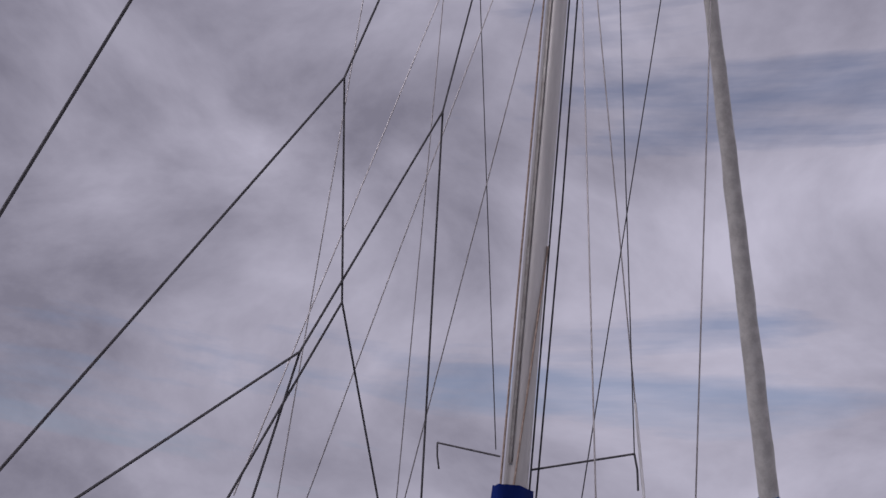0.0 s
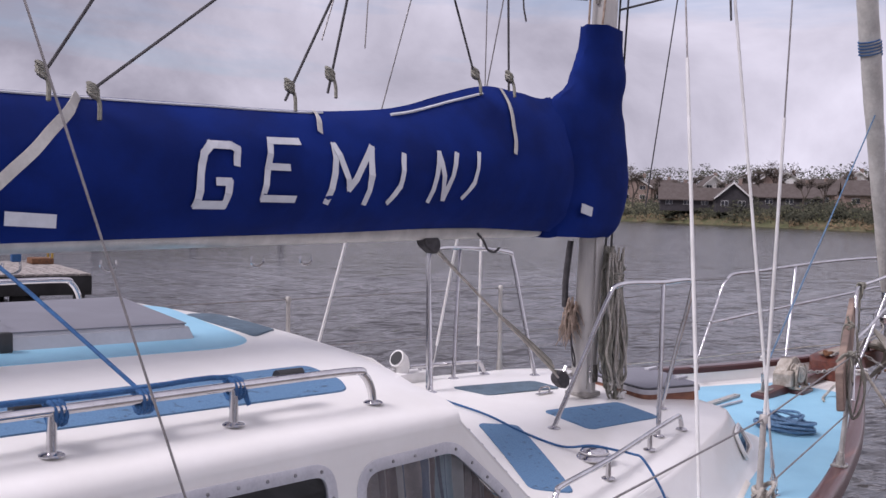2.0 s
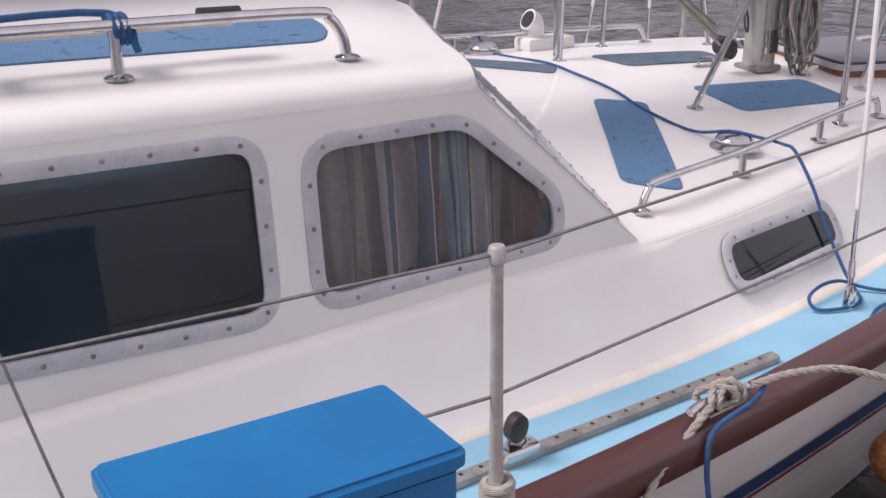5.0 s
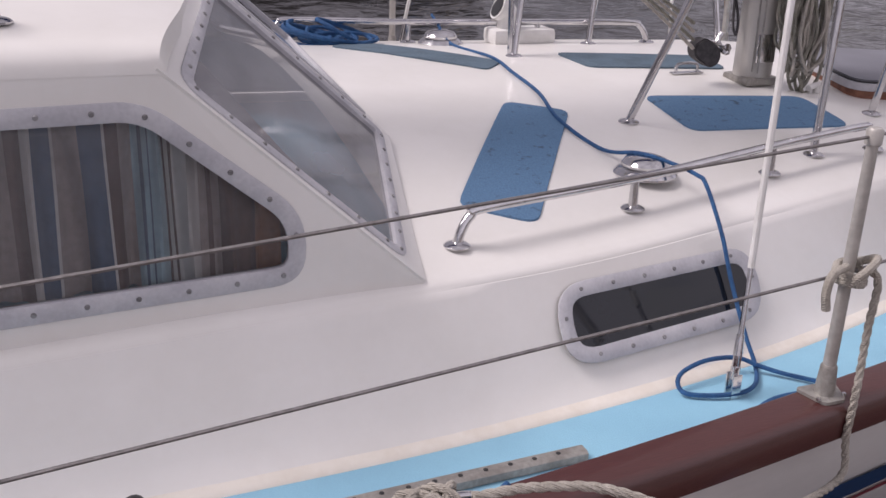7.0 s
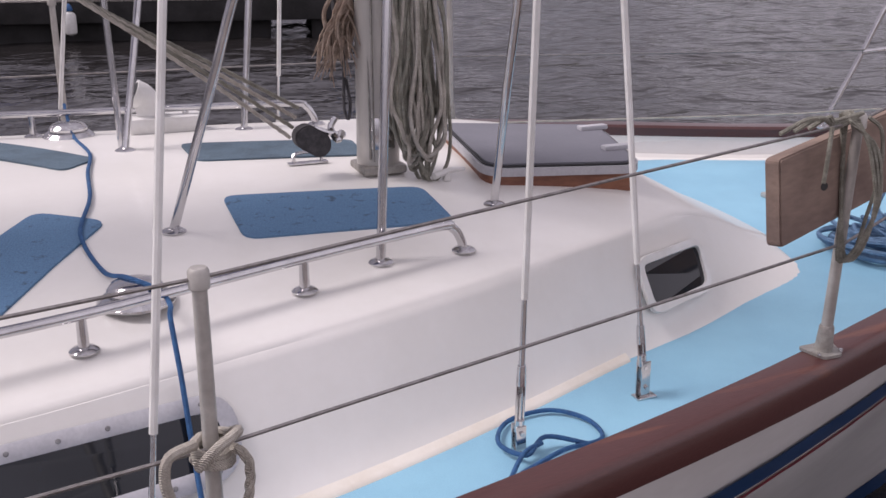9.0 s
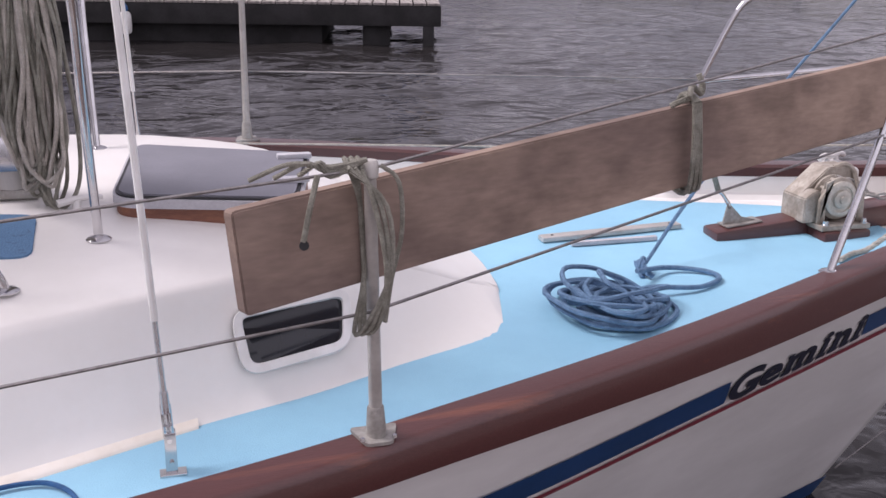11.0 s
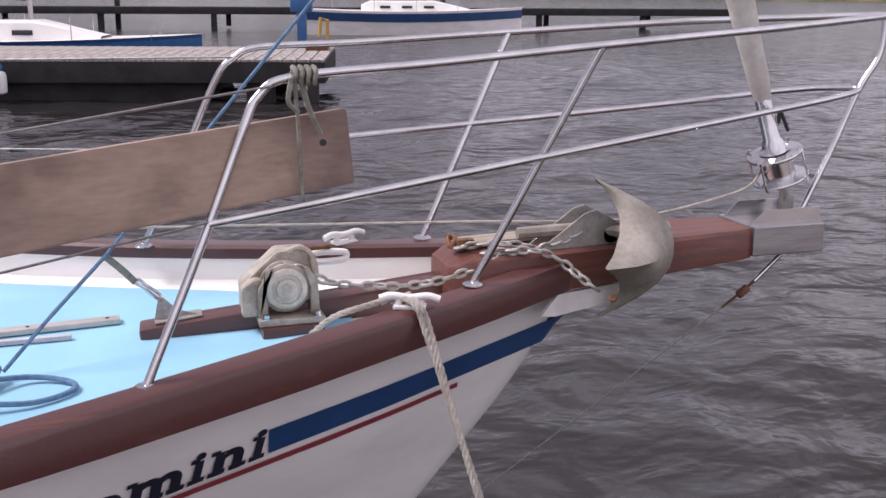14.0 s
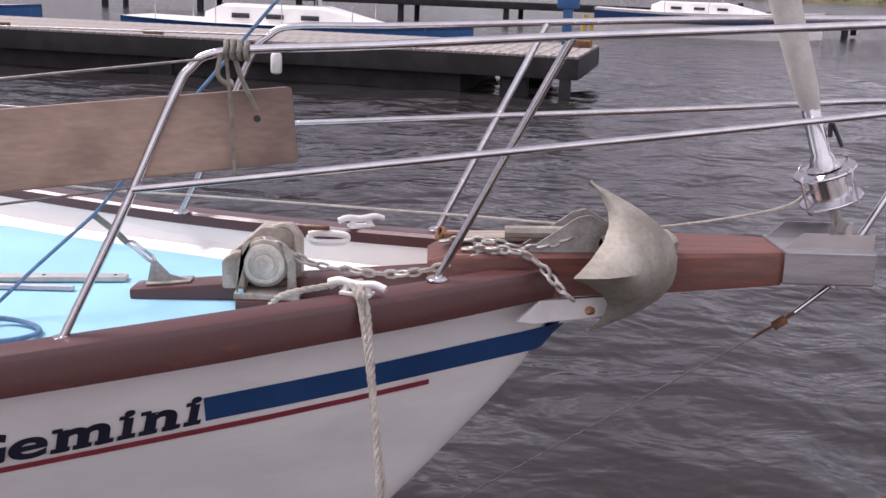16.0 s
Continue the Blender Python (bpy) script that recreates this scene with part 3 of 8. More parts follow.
hull_band("blue_stripe", -6.3, 2.042, 0.0, -0.088, M_STRIPEB, "navy blue cove stripe")
hull_band("blue_stripe", 2.708, 3.95, 0.0, -0.085, M_STRIPEB, "navy blue cove stripe")
hull_band("red_stripe", -6.3, 3.375, -0.108, -0.128, M_STRIPER, "thin dull red stripe")


def text_mesh(body, size, shear=0.0, bold=0.0, depth=0.002):
    cu = bpy.data.curves.new("letters", "FONT")
    cu.body, cu.size, cu.shear, cu.offset, cu.extrude = body, size, shear, bold, depth
    ob = bpy.data.objects.new("letters", cu)
    scene.collection.objects.link(ob)
    bpy.context.view_layer.update()
    me = bpy.data.meshes.new_from_object(ob.evaluated_get(bpy.context.evaluated_depsgraph_get()))
    bpy.data.objects.remove(ob)
    return me


# the name on the bow, letter by letter along the topside
pen = 2.040
for ch, adv in (("G", 0.140), ("e", 0.101), ("m", 0.168), ("i", 0.052), ("n", 0.117), ("i", 0.052)):
    me = text_mesh(ch, 0.147, 0.24, {"e": 0.0032, "i": 0.0034}.get(ch, 0.0052))
    # slab feet under the stems, as the bold lettering has
    feet = {"m": (0.09, 0.5, 0.91), "n": (0.14, 0.86), "i": (0.5,)}.get(ch, ())
    base = [v.co.x - 0.24 * v.co.y for v in me.vertices]
    lo_x, hi_x = min(base), max(base)
    fb = bmesh.new()
    fb.from_mesh(me)
    for st in feet:
        cx0 = lo_x + (hi_x - lo_x) * st
        for y0, y1, xa, xb in ((-0.004, 0.012, -0.019, 0.019),) + (((0.067, 0.081, -0.021, 0.0),) if st == feet[0] else ()):
            vs = [fb.verts.new((cx0 + xx + 0.24 * yy, yy, 0.0028)) for xx, yy in ((xa, y0), (xb, y0), (xb, y1), (xa, y1))]
            fb.faces.new(vs)
    fb.to_mesh(me)
    fb.free()
    vs = [v.co.copy() for v in me.vertices]
    if vs:
        xmin = min(v.x - 0.24 * v.y for v in vs)
        xmax = max(v.x - 0.24 * v.y for v in vs)
        k = (adv - 0.002) / max(0.01, xmax - xmin)
        for v in me.vertices:
            xx = (v.co.x - 0.24 * v.co.y - xmin) * k + 0.24 * v.co.y + pen
            w = sheer_w(xx) - 0.388 + 0.043 * (xx - 2.1) + v.co.y * 0.98
            v.co = B(xx, -(hull_v(xx, w) + 0.0045 + (0.002 if v.co.z > 0 else 0.0)), w)
    me.materials.append(M_LETTER)
    ob = new("name_letter", me)
    ob.parent = hull
    pen += adv + 0.005

# mahogany cap rail and its outer face
for sign in (-1, 1):
    bm = bmesh.new()
    rows = []
    for i in range(61):
        x = -6.4 + (3.97 + 6.4) * (1 - (1 - i / 60) ** 1.3)
        v, w = sheer_v(x), sheer_w(x)
        n_in = 0.048 if x < 3.6 else 0.048 * max(0.1, (3.99 - x) / 0.39)
        prof = [(0.050, -rail_depth(x)), (0.056, -0.02), (0.048, -0.002), (0.036, 0.004), (-n_in + 0.012, 0.004), (-n_in, -0.006), (-n_in, -0.042)]
        rows.append([B(x, sign * (v + a), w + b) for a, b in prof])
    for r in rows:
        r.append(r[0].copy())
    grid(bm, rows)
    bmesh.ops.remove_doubles(bm, verts=bm.verts[:], dist=0.0005)
    bmesh.ops.recalc_face_normals(bm, faces=bm.faces[:])
    part("cap_rail", bm, M_WOOD, boat, "dark varnished mahogany cap rail")
    bm = bmesh.new()
    rows = []
    for i in range(61):
        x = -6.4 + (3.9 + 6.4) * i / 60
        v, w = sheer_v(x), sheer_w(x)
        k = 0.042 if x < 3.6 else 0.042 * max(0.1, (3.99 - x) / 0.39)
        rows.append([B(x, sign * (v - k), w - 0.03), B(x, sign * (v - k - 0.012), deck_w(x) + 0.03), B(x, sign * max(0.0, v - k - 0.05), deck_w(x) + 0.004)])
    grid(bm, rows)
    bmesh.ops.recalc_face_normals(bm, faces=bm.faces[:])
    part("bulwark", bm, M_GEL, boat, "white inner face of the bulwark")


def deck_sheet(x0, x1, v_of, lift, n=40, m=16):
    rows = []
    for i in range(n + 1):
        x = x0 + (x1 - x0) * i / n
        a, b = v_of(x)
        rows.append([B(x, a + (b - a) * j / m, deck_w(x) + lift + 0.02 * (1 - ((a + (b - a) * j / m) / 1.7) ** 2)) for j in range(m + 1)])
    return rows


bm = bmesh.new()
grid(bm, deck_sheet(-6.4, 3.93, lambda x: (-max(0.01, sheer_v(x) - 0.04), max(0.01, sheer_v(x) - 0.04)), -0.006, 60, 20))
part("deck", bm, M_GEL, boat, "white painted deck")
# pale blue paint on the working deck, stopping short of the port side forward
port_limit = lerp_table([(-6.4, 1.5), (0.9, 1.0), (1.35, 0.86), (1.7, 0.80), (2.2, 0.60), (2.7, 0.40), (3.05, 0.20)])
bm = bmesh.new()
grid(bm, deck_sheet(-6.4, 3.05, lambda x: (-(sheer_v(x) - 0.05), max(-(sheer_v(x) - 0.06) + 0.01, port_limit(x))), 0.0, 70, 22))
part("deck_paint", bm, M_DECK, boat, "pale blue non-slip deck paint")


def coach_section(x):
    """The coachroof's outline from starboard to port."""
    if x > 1.38:
        bv = 0.54 * math.sqrt(max(0.0, 1 - (x - 1.38) / 0.086))
    else:
        bv = base_v(x)
    ev = min(edge_v(x), bv * 0.97)
    bw = deck_w(x) + 0.008
    ew = max(roof_z(x, ev), bw + 0.004)
    half = [(bv + 0.030, bw + 0.002), (bv + 0.012, bw + 0.008 * min(1, (ew - bw) / 0.05))]
    for f in (0.2, 0.4, 0.6, 0.8, 0.9, 0.965):
        half.append((bv + (ev - bv) * f, bw + (ew - bw) * f))
    k = min(1, (ew - bw) / 0.1)
    half += [(ev + 0.004, ew - 0.009 * k), (ev, ew - 0.002 * k), (ev - 0.012, max(bw, roof_z(x, ev - 0.012) + 0.003)), (ev - 0.035 * k, max(bw + 0.001, roof_z(x, ev - 0.035 * k) + 0.004))]
    if x < -1.75:
        return [B(x, -a, b) for a, b in half] + [B(x, -max(0.0, half[-1][0] - 0.03), half[-1][1])] * 9, [B(x, a, b) for a, b in half] + [B(x, max(0.0, half[-1][0] - 0.03), half[-1][1])] * 9
    for f in (0.86, 0.7, 0.5, 0.25):
        half.append((ev * f, max(bw + 0.002, roof_z(x, ev * f) + 0.004)))
    top = [(0.0, max(bw + 0.002, roof_z(x, 0) + 0.004))]
    return [B(x, -a, b) for a, b in half] + [B(x, a, b) for a, b in top] + [B(x, a, b) for a, b in half[::-1]]


bm = bmesh.new()
stx = list(np.linspace(-6.3, -1.8, 14)) + list(np.linspace(-1.65, 1.2, 30)) + list(np.linspace(1.25, 1.37, 5)) + list(np.linspace(1.38, 1.4655, 14))
grid(bm, [coach_section(x) for x in stx if x > -1.75])
for side_rows in zip(*[coach_section(x) for x in stx if x < -1.75]):
    grid(bm, [r[:14] for r in side_rows])
for s in (-1, 1):
    sa, sb = coach_section(-1.8), coach_section(-1.65)
    a = sa[0 if s < 0 else 1][:12]
    b = (sb if s < 0 else sb[::-1])[:12]
    grid(bm, [a, b])
bmesh.ops.remove_doubles(bm, verts=bm.verts[:], dist=0.0008)
bmesh.ops.recalc_face_normals(bm, faces=bm.faces[:])
part("coachroof", bm, M_GEL, boat, "cream-white moulded coachroof")


for sign in (-1, 1):
    bm = bmesh.new()
    rows = []
    for x in np.linspace(-6.0, 0.45, 64):
        bv, dz = base_v(x), deck_w(x) + 0.02 * (1 - (base_v(x) / 1.7) ** 2)
        up = 0.010 / max(0.06, roof_z(x, edge_v(x)) - deck_w(x))
        wide = 0.030 + 0.010 * min(1.0, max(0.0, (0.45 - x) / 0.9))
        rows.append([B(x, sign * (bv + wide), dz - 0.003), B(x, sign * (bv + wide - 0.004), dz + 0.003), B(x, sign * (bv + 0.022), dz + 0.007), B(x, sign * (bv + 0.008 + (edge_v(x) - bv) * up), dz + 0.014), B(x, sign * (bv - 0.006 + (edge_v(x) - bv) * up), dz + 0.016)])
    grid(bm, rows)
    bmesh.ops.recalc_face_normals(bm, faces=bm.faces[:])
    part("foot_fillet", bm, M_CREAM, boat, "yellowed cream sealant fillet")

# ---------- wheelhouse ----------
SIDE0, SIDE1 = 1.345, 1.85


def side_pt(x, w, out=0.0, sign=-1):
    f = (w - SIDE0) / (SIDE1 - SIDE0)
    low = 1.168 + (1.125 - 1.168) * min(1.0, max(0.0, (x + 2.9) / 1.25))
    return B(x, sign * (low + (1.097 - low) * f + out), w)


WIN_R = 0.038
win_shapes = [
    # corners of each side window as x, w, going round; then the corner radii
    ([(-4.62, 1.402), (-3.622, 1.400), (-3.622, 1.800), (-4.62, 1.808)], 0.10),
    ([(-3.534, 1.384), (-2.780, 1.366), (-2.780, 1.806), (-3.534, 1.810)], 0.095),
    ([(-2.702, 1.364), (-1.932, 1.386), (-1.932, 1.538), (-2.243, 1.787), (-2.702, 1.782)], [0.10, 0.10, 0.07, 0.06, 0.11]),
]
win_loops = [rounded(c, r, 6) for c, r in win_shapes]


def sheet_with_holes(bm, outer, holes, place, thick):
    """A flat wall with openings through it, placed by place(u, w, depth)."""
    made = []
    for loop in (outer, *holes):
        vs = [bm.verts.new((p[0], p[1], 0)) for p in loop]
        made += [bm.edges.new((vs[i], vs[(i + 1) % len(vs)])) for i in range(len(vs))]
    bmesh.ops.triangle_fill(bm, use_beauty=True, edges=made)
    bmesh.ops.recalc_face_normals(bm, faces=bm.faces[:])
    back = bmesh.ops.extrude_face_region(bm, geom=bm.faces[:])
    for g in back["geom"]:
        if isinstance(g, bmesh.types.BMVert):
            g.co.z = thick
    for v in bm.verts:
        v.co = place(v.co.x, v.co.y, v.co.z)
    bmesh.ops.recalc_face_normals(bm, faces=bm.faces[:])
    return bm


house = thing("wheelhouse", "white moulded wheelhouse with framed windows", "cabin")
for sign in (-1, 1):
    outer = [Vector(p) for p in [(-6.2, 1.262), (-4.0, 1.28), (-2.7, 1.306), (-2.2, 1.325), (-1.66, 1.345), (-2.213, 1.84), (-6.2, 1.84)]]
    if sign < 0:
        holes = [inset(l, 0.02) for l in win_loops]
    else:
        holes = [inset(l, 0.03) for l in win_loops]
    bm = sheet_with_holes(bmesh.new(), outer, holes, lambda u, w, d, s=sign: side_pt(u, w, -d, s), 0.025)
    part("side_wall", bm, M_GEL, house, smooth=False)

# the windscreen: three raked panes
BASE = [(-1.655, -1.125, 1.350), (-1.525, -0.475, 1.462), (-1.525, 0.475, 1.462), (-1.655, 1.125, 1.350)]
TOP = [(-2.213, -1.100, 1.848), (-2.03, -0.47, 1.915), (-2.03, 0.47, 1.915), (-2.213, 1.100, 1.848)]


def screen_pt(k, u, w, out=0.0):
    a, b, c, d = (Vector(p) for p in (BASE[k], BASE[k + 1], TOP[k + 1], TOP[k]))
    p = (a.lerp(b, u)).lerp(d.lerp(c, u), w)
    nrm = (b - a).cross(d - a).normalized()
    p = p + nrm * out
    return B(*p)


screen_loops = [rounded([(0.03, 0.075), (0.975, 0.045), (0.975, 0.95), (0.018, 0.94)], [0.07, 0.07, 0.05, 0.10], 5),
                rounded([(0.03, 0.10), (0.97, 0.10), (0.97, 0.86), (0.03, 0.86)], 0.06, 5),
                rounded([(0.025, 0.045), (0.97, 0.075), (0.982, 0.94), (0.025, 0.95)], [0.07, 0.07, 0.10, 0.05], 5)]
for k in range(3):
    sq = [Vector(p) for p in ((0, 0), (1, 0), (1, 1), (0, 1))]
    bm = sheet_with_holes(bmesh.new(), sq, [inset(screen_loops[k], 0.012)], lambda u, w, d, k=k: screen_pt(k, u, w, -d), 0.02)
    part("windscreen_wall", bm, M_GEL, house, smooth=False)

# the roof: rounded shoulders, a low camber
bm = bmesh.new()
half = [(1.0995, 1.836), (1.096, 1.856), (1.082, 1.878), (1.052, 1.894), (1.0, 1.905), (0.93, 1.914), (0.8, 1.925), (0.6, 1.938), (0.3, 1.950), (0.0, 1.954)]
prof = [(-a, b) for a, b in half] + [(a, b) for a, b in half[-2::-1]]


def roof_front(v):
    a = abs(v)
    return -2.03 - 0.01 * a if a < 0.47 else -2.03 - (a - 0.47) * 0.285


rows = []
for i in range(24):
    f = i / 23
    row = []
    for v, w in prof:
        xf = roof_front(v)
        x = -6.2 + (xf + 6.2) * (f ** 0.8)
        drop = 0.0
        d = xf - x
        flat = min(1.0, max(0.0, (1.1 - abs(v)) / 0.3))
        if d < 0.25:
            drop = 0.034 * (1 - d / 0.25) ** 2 * flat
        row.append(B(x, v, w - drop))
    rows.append(row)
last = [B(roof_front(v) + 0.012, v, w - 0.034 * min(1.0, max(0.0, (1.1 - abs(v)) / 0.3)) - 0.035) for v, w in prof]
rows.append(last)
grid(bm, rows)
bmesh.ops.recalc_face_normals(bm, faces=bm.faces[:])
part("roof", bm, M_GEL, house, "cream-white cambered roof")


def house_roof_w(v):
    return float(np.interp(abs(v), [a for a, _ in half[::-1]], [b for _, b in half[::-1]]))


def ring(bm, loop, width, place, lift, base=0.0):
    """A flat frame round an opening, with a rounded face."""
    inner = inset(loop, width)
    mid_o, mid_i = inset(loop, width * 0.07), inset(loop, width * 0.93)
    n = len(loop)
    loops = [[bm.verts.new(place(p.x, p.y, h)) for p in lp] for lp, h in ((loop, base), (loop, lift * 0.7), (mid_o, lift), (mid_i, lift), (inner, lift * 0.7), (inner, -0.012))]
    for a, b in zip(loops, loops[1:]):
        for i in range(n):
            bm.faces.new((a[i], a[(i + 1) % n], b[(i + 1) % n], b[i]))
    bmesh.ops.recalc_face_normals(bm, faces=bm.faces[:])
    return inner


def pane(bm, loop, place, depth):
    bm.faces.new([bm.verts.new(place(p.x, p.y, depth)) for p in loop])
    return bm


def walk_loop(loop, step, start=0.0):
    """Points at even steps round a closed loop."""
    pts = loop + [loop[0]]
    total, out, run = 0.0, [], start
    for a, b in zip(pts, pts[1:]):
        d = (b - a).length
        while run <= total + d:
            if d > 1e-9:
                out.append(a.lerp(b, (run - total) / d))
            run += step
        total += d
    return out


def window(parent, loop, width, place, glass, step, label):
    bm = bmesh.new()
    ring(bm, loop, width, place, 0.005)
    fr = part("window_frame", bm, M_FRAME, parent, label)
    bm = bmesh.new()
    pane(bm, inset(loop, width * 0.9), place, -0.006)
    gl = part("pane", bm, glass, fr, smooth=False)
    gl.visible_shadow = False
    if step:
        bm = bmesh.new()
        for p in walk_loop(inset(loop, width * 0.5), step, 0.05):
            a, b = place(p.x, p.y, 0.004), place(p.x, p.y, 0.0085)
            cyl(bm, a, b, 0.0066, 0.0045, 8)
        part("screws", bm, M_SCREW, fr, "row of small screw heads")["kind"] = "stuff"
    return fr


for sign in (-1, 1):
    for i, l in enumerate(win_loops):
        window(house, l, WIN_R, lambda u, w, d, s=sign: side_pt(u, w, d, s), M_GLASSDK if i == 1 else M_GLASS, 0.10 if sign < 0 else 0, "dull aluminium frame round the pane")
for k in range(3):
    window(house, screen_loops[k], 0.042 if k != 1 else 0.033, lambda u, w, d, k=k: screen_pt(k, u, w, d), M_PERSPEX, 0.12 if k == 0 else 0.0, "grey frame of the windscreen")

# inside the wheelhouse: floor, lining, dashboard
bm = bmesh.new()
grid(bm, [[B(x, v, 1.0) for v in (-1.2, 0, 1.2)] for x in (-6.1, -4, -1.7)])
part("cabin_floor", bm, M_CABIN, house)
bm = bmesh.new()
block(bm, B(-1.98, 0, 1.36), (0.34, 2.0, 0.06), bevel=0.02)
block(bm, B(-2.12, 0, 1.20), (0.06, 2.0, 0.30), bevel=0.01)
part("dashboard", bm, M_CABIN, house, "dark wooden dashboard under the windscreen")
bm = bmesh.new()
block(bm, B(-4.9, 0, 1.45), (0.04, 2.1, 0.9), bevel=0.005)
part("bulkhead", bm, M_CABIN, house)
bm = bmesh.new()
grid(bm, [[B(x, v, 1.885) for v in (-1.05, 0, 1.05)] for x in (-6.1, -4, -2.2)])
part("headlining", bm, M_CABIN, house)

bm = bmesh.new()
slab(bm, [B(-6.2, v, w) for v, w in ((-1.2, 1.0), (1.2, 1.0), (1.19, 1.3), (1.11, 1.84), (0.6, 1.925), (-0.6, 1.925), (-1.11, 1.84), (-1.19, 1.3))], (0.03, 0, 0))
part("aft_wall", bm, M_GEL, house, smooth=False)

# curtains behind the side windows


def curtain(x0, x1, w0, w1, sign, folds, mat, slope=0.0):
    bm = bmesh.new()
    uv = bm.loops.layers.uv.new("UVMap")
    rows = []
    n = 110
    for j in range(11):
        w = w0 + (w1 - w0) * j / 10
        xe = x1 - max(0.0, w - 1.53) * slope
        full = 1.0 - 0.55 * max(0.0, j - 8) / 2
        row = []
        for i in range(n + 1):
            u = i / n
            ph = folds * 2 * math.pi * (u + 0.03 * math.sin(9 * u) + 0.004 * j * math.sin(17 * u + 1))
            deep = 0.020 * math.sin(ph) + 0.008 * math.sin(2.3 * ph + 1.0) + 0.006 * noise.noise((u * 14, j * 0.35, 2.0))
            row.append(side_pt(min(xe, x0 + (x1 - x0) * (u + 0.004 * math.sin(ph * 0.7 + j * 0.3))), w, -0.06 + full * deep, sign))
        rows.append(row)
    vs = grid(bm, rows)
    where = {v: (i / n, j / 10) for j, row in enumerate(vs) for i, v in enumerate(row)}
    for f in bm.faces:
        for lp in f.loops:
            lp[uv].uv = where[lp.vert]
    c = single("curtain", bm, mat, "striped brown, cream and blue curtain behind the glass", "curtain", "curtains of the wheelhouse")
    bm = bmesh.new()
    tube(bm, [side_pt(x0 + (x1 - 0.2 - x0) * k / 6, w1 - 0.012, -0.045, sign) for k in range(7)], 0.011, 6, 0)
    part("heading_tape", bm, M_SAIL, c, "pale heading tape along the top")
    return c


curtain(-2.68, -1.975, 1.385, 1.775, -1, 7, M_CURTAIN, 1.1)
curtain(-4.60, -3.65, 1.42, 1.80, -1, 9, M_CURTAINBR)
curtain(-2.70, -2.30, 1.40, 1.77, 1, 6, M_CURTAIN)

# grey sticker in the aft window
bm = bmesh.new()
lathe(bm, [(0.0, 0.0), (0.062, 0.0), (0.062, 0.0015), (0.0, 0.0015)], along(side_pt(-3.757, 1.697, -0.003), side_pt(-3.757, 1.697, 0.2)), 28)
stk = single("round_sticker", bm, material("pale_sticker", (0.60, 0.66, 0.72), 0.5, second=(0.52, 0.60, 0.68), scale=30), "round pale blue sticker on the window glass", "sticker")
bm = bmesh.new()
for k in range(3):
    q = side_pt(-3.782 + 0.02 * k, 1.709 - 0.012 * k, 0.0)
    block(bm, q, (0.034, 0.003, 0.008), Matrix.Rotation(0.3 * (k - 1), 4, "Y"), bevel=0.0)
part("sticker_marks", bm, M_STRIPEB, stk, "small blue marks")
bm = bmesh.new()
for k in range(15):
    a = radians(-30 + 240 * k / 14)
    q = side_pt(-3.757 + 0.051 * math.cos(a), 1.697 + 0.051 * math.sin(a), 0.0)
    block(bm, q, (0.0045, 0.002, 0.009), Matrix.Rotation(math.pi / 2 - a, 4, "Y"), bevel=0.0)
part("sticker_writing", bm, M_STRIPEB, stk, "ring of tiny writing round the edge")["kind"] = "stuff"
bm = bmesh.new()
block(bm, side_pt(-3.755, 1.665, 0.0), (0.05, 0.002, 0.014), bevel=0.0)
part("sticker_band", bm, M_ROPEPALE, stk, "pale blue wave under the marks")

# lower side windows in the coachroof


def coach_side(x, f, out=0.0, sign=-1):
    """A point on the coachroof's side; f runs from its foot to its edge."""
    bv, ev = base_v(x) + 0.004, edge_v(x) + 0.006
    bw, ew = deck_w(x) + 0.02, roof_z(x, edge_v(x)) - 0.012
    lean_out = out / math.hypot(bv - ev, ew - bw)
    return B(x, sign * (bv + (ev - bv) * f + out * (ew - bw) / math.hypot(bv - ev, ew - bw)), bw + (ew - bw) * f + lean_out * (bv - ev))


def port_hole(corners, r, width, label, bolts, sign, frame_mat):
    scale = 0.33

    def place(u, w, d):
        return coach_side(u, w / scale, d + 0.007, sign)
    loop = rounded([(x, f * scale) for x, f in corners], r, 7)
    bm = bmesh.new()
    ring(bm, loop, width, place, 0.006 if bolts else 0.017)
    fr = part("window_frame", bm, frame_mat, boat, label)
    bm = bmesh.new()
    pane(bm, inset(loop, width * 0.9), place, 0.004)
    part("pane", bm, M_GLASSDARK, fr, smooth=False)
    if bolts:
        bm = bmesh.new()
        for p in walk_loop(inset(loop, width * 0.5), bolts, 0.03):
            cyl(bm, place(p.x, p.y, 0.005), place(p.x, p.y, 0.0085), 0.0060, 0.0045, 8)
        part("screws", bm, M_SCREW, fr, "row of small screw heads")["kind"] = "stuff"


M_GLASSDARK = material("dark_window_glass", (0.012, 0.014, 0.020), 0.06, second=(0.010, 0.012, 0.016), scale=3)
for sign in (-1, 1):
    port_hole([(-1.335, 0.245), (-0.690, 0.245), (-0.690, 0.837), (-1.335, 0.897)], 0.10, 0.040, "dull aluminium frame of a long low window", 0.098, sign, M_FRAME)
    port_hole([(0.572, 0.24), (0.872, 0.24), (0.895, 0.755), (0.548, 0.785)], 0.055, 0.026, "white plastic frame of a small window", 0, sign, M_WHITEPL)

# ---------- mast, boom and sail cover ----------
mast = thing("mast", "tall silver-grey aluminium mast stepped on the coachroof", "mast")
FOOT, HEAD = Vector((0.008, 0.0, 1.43)), Vector((0.008, -0.42, 14.0))


def mast_at(z):
    return FOOT.lerp(HEAD, (z - FOOT.z) / (HEAD.z - FOOT.z))


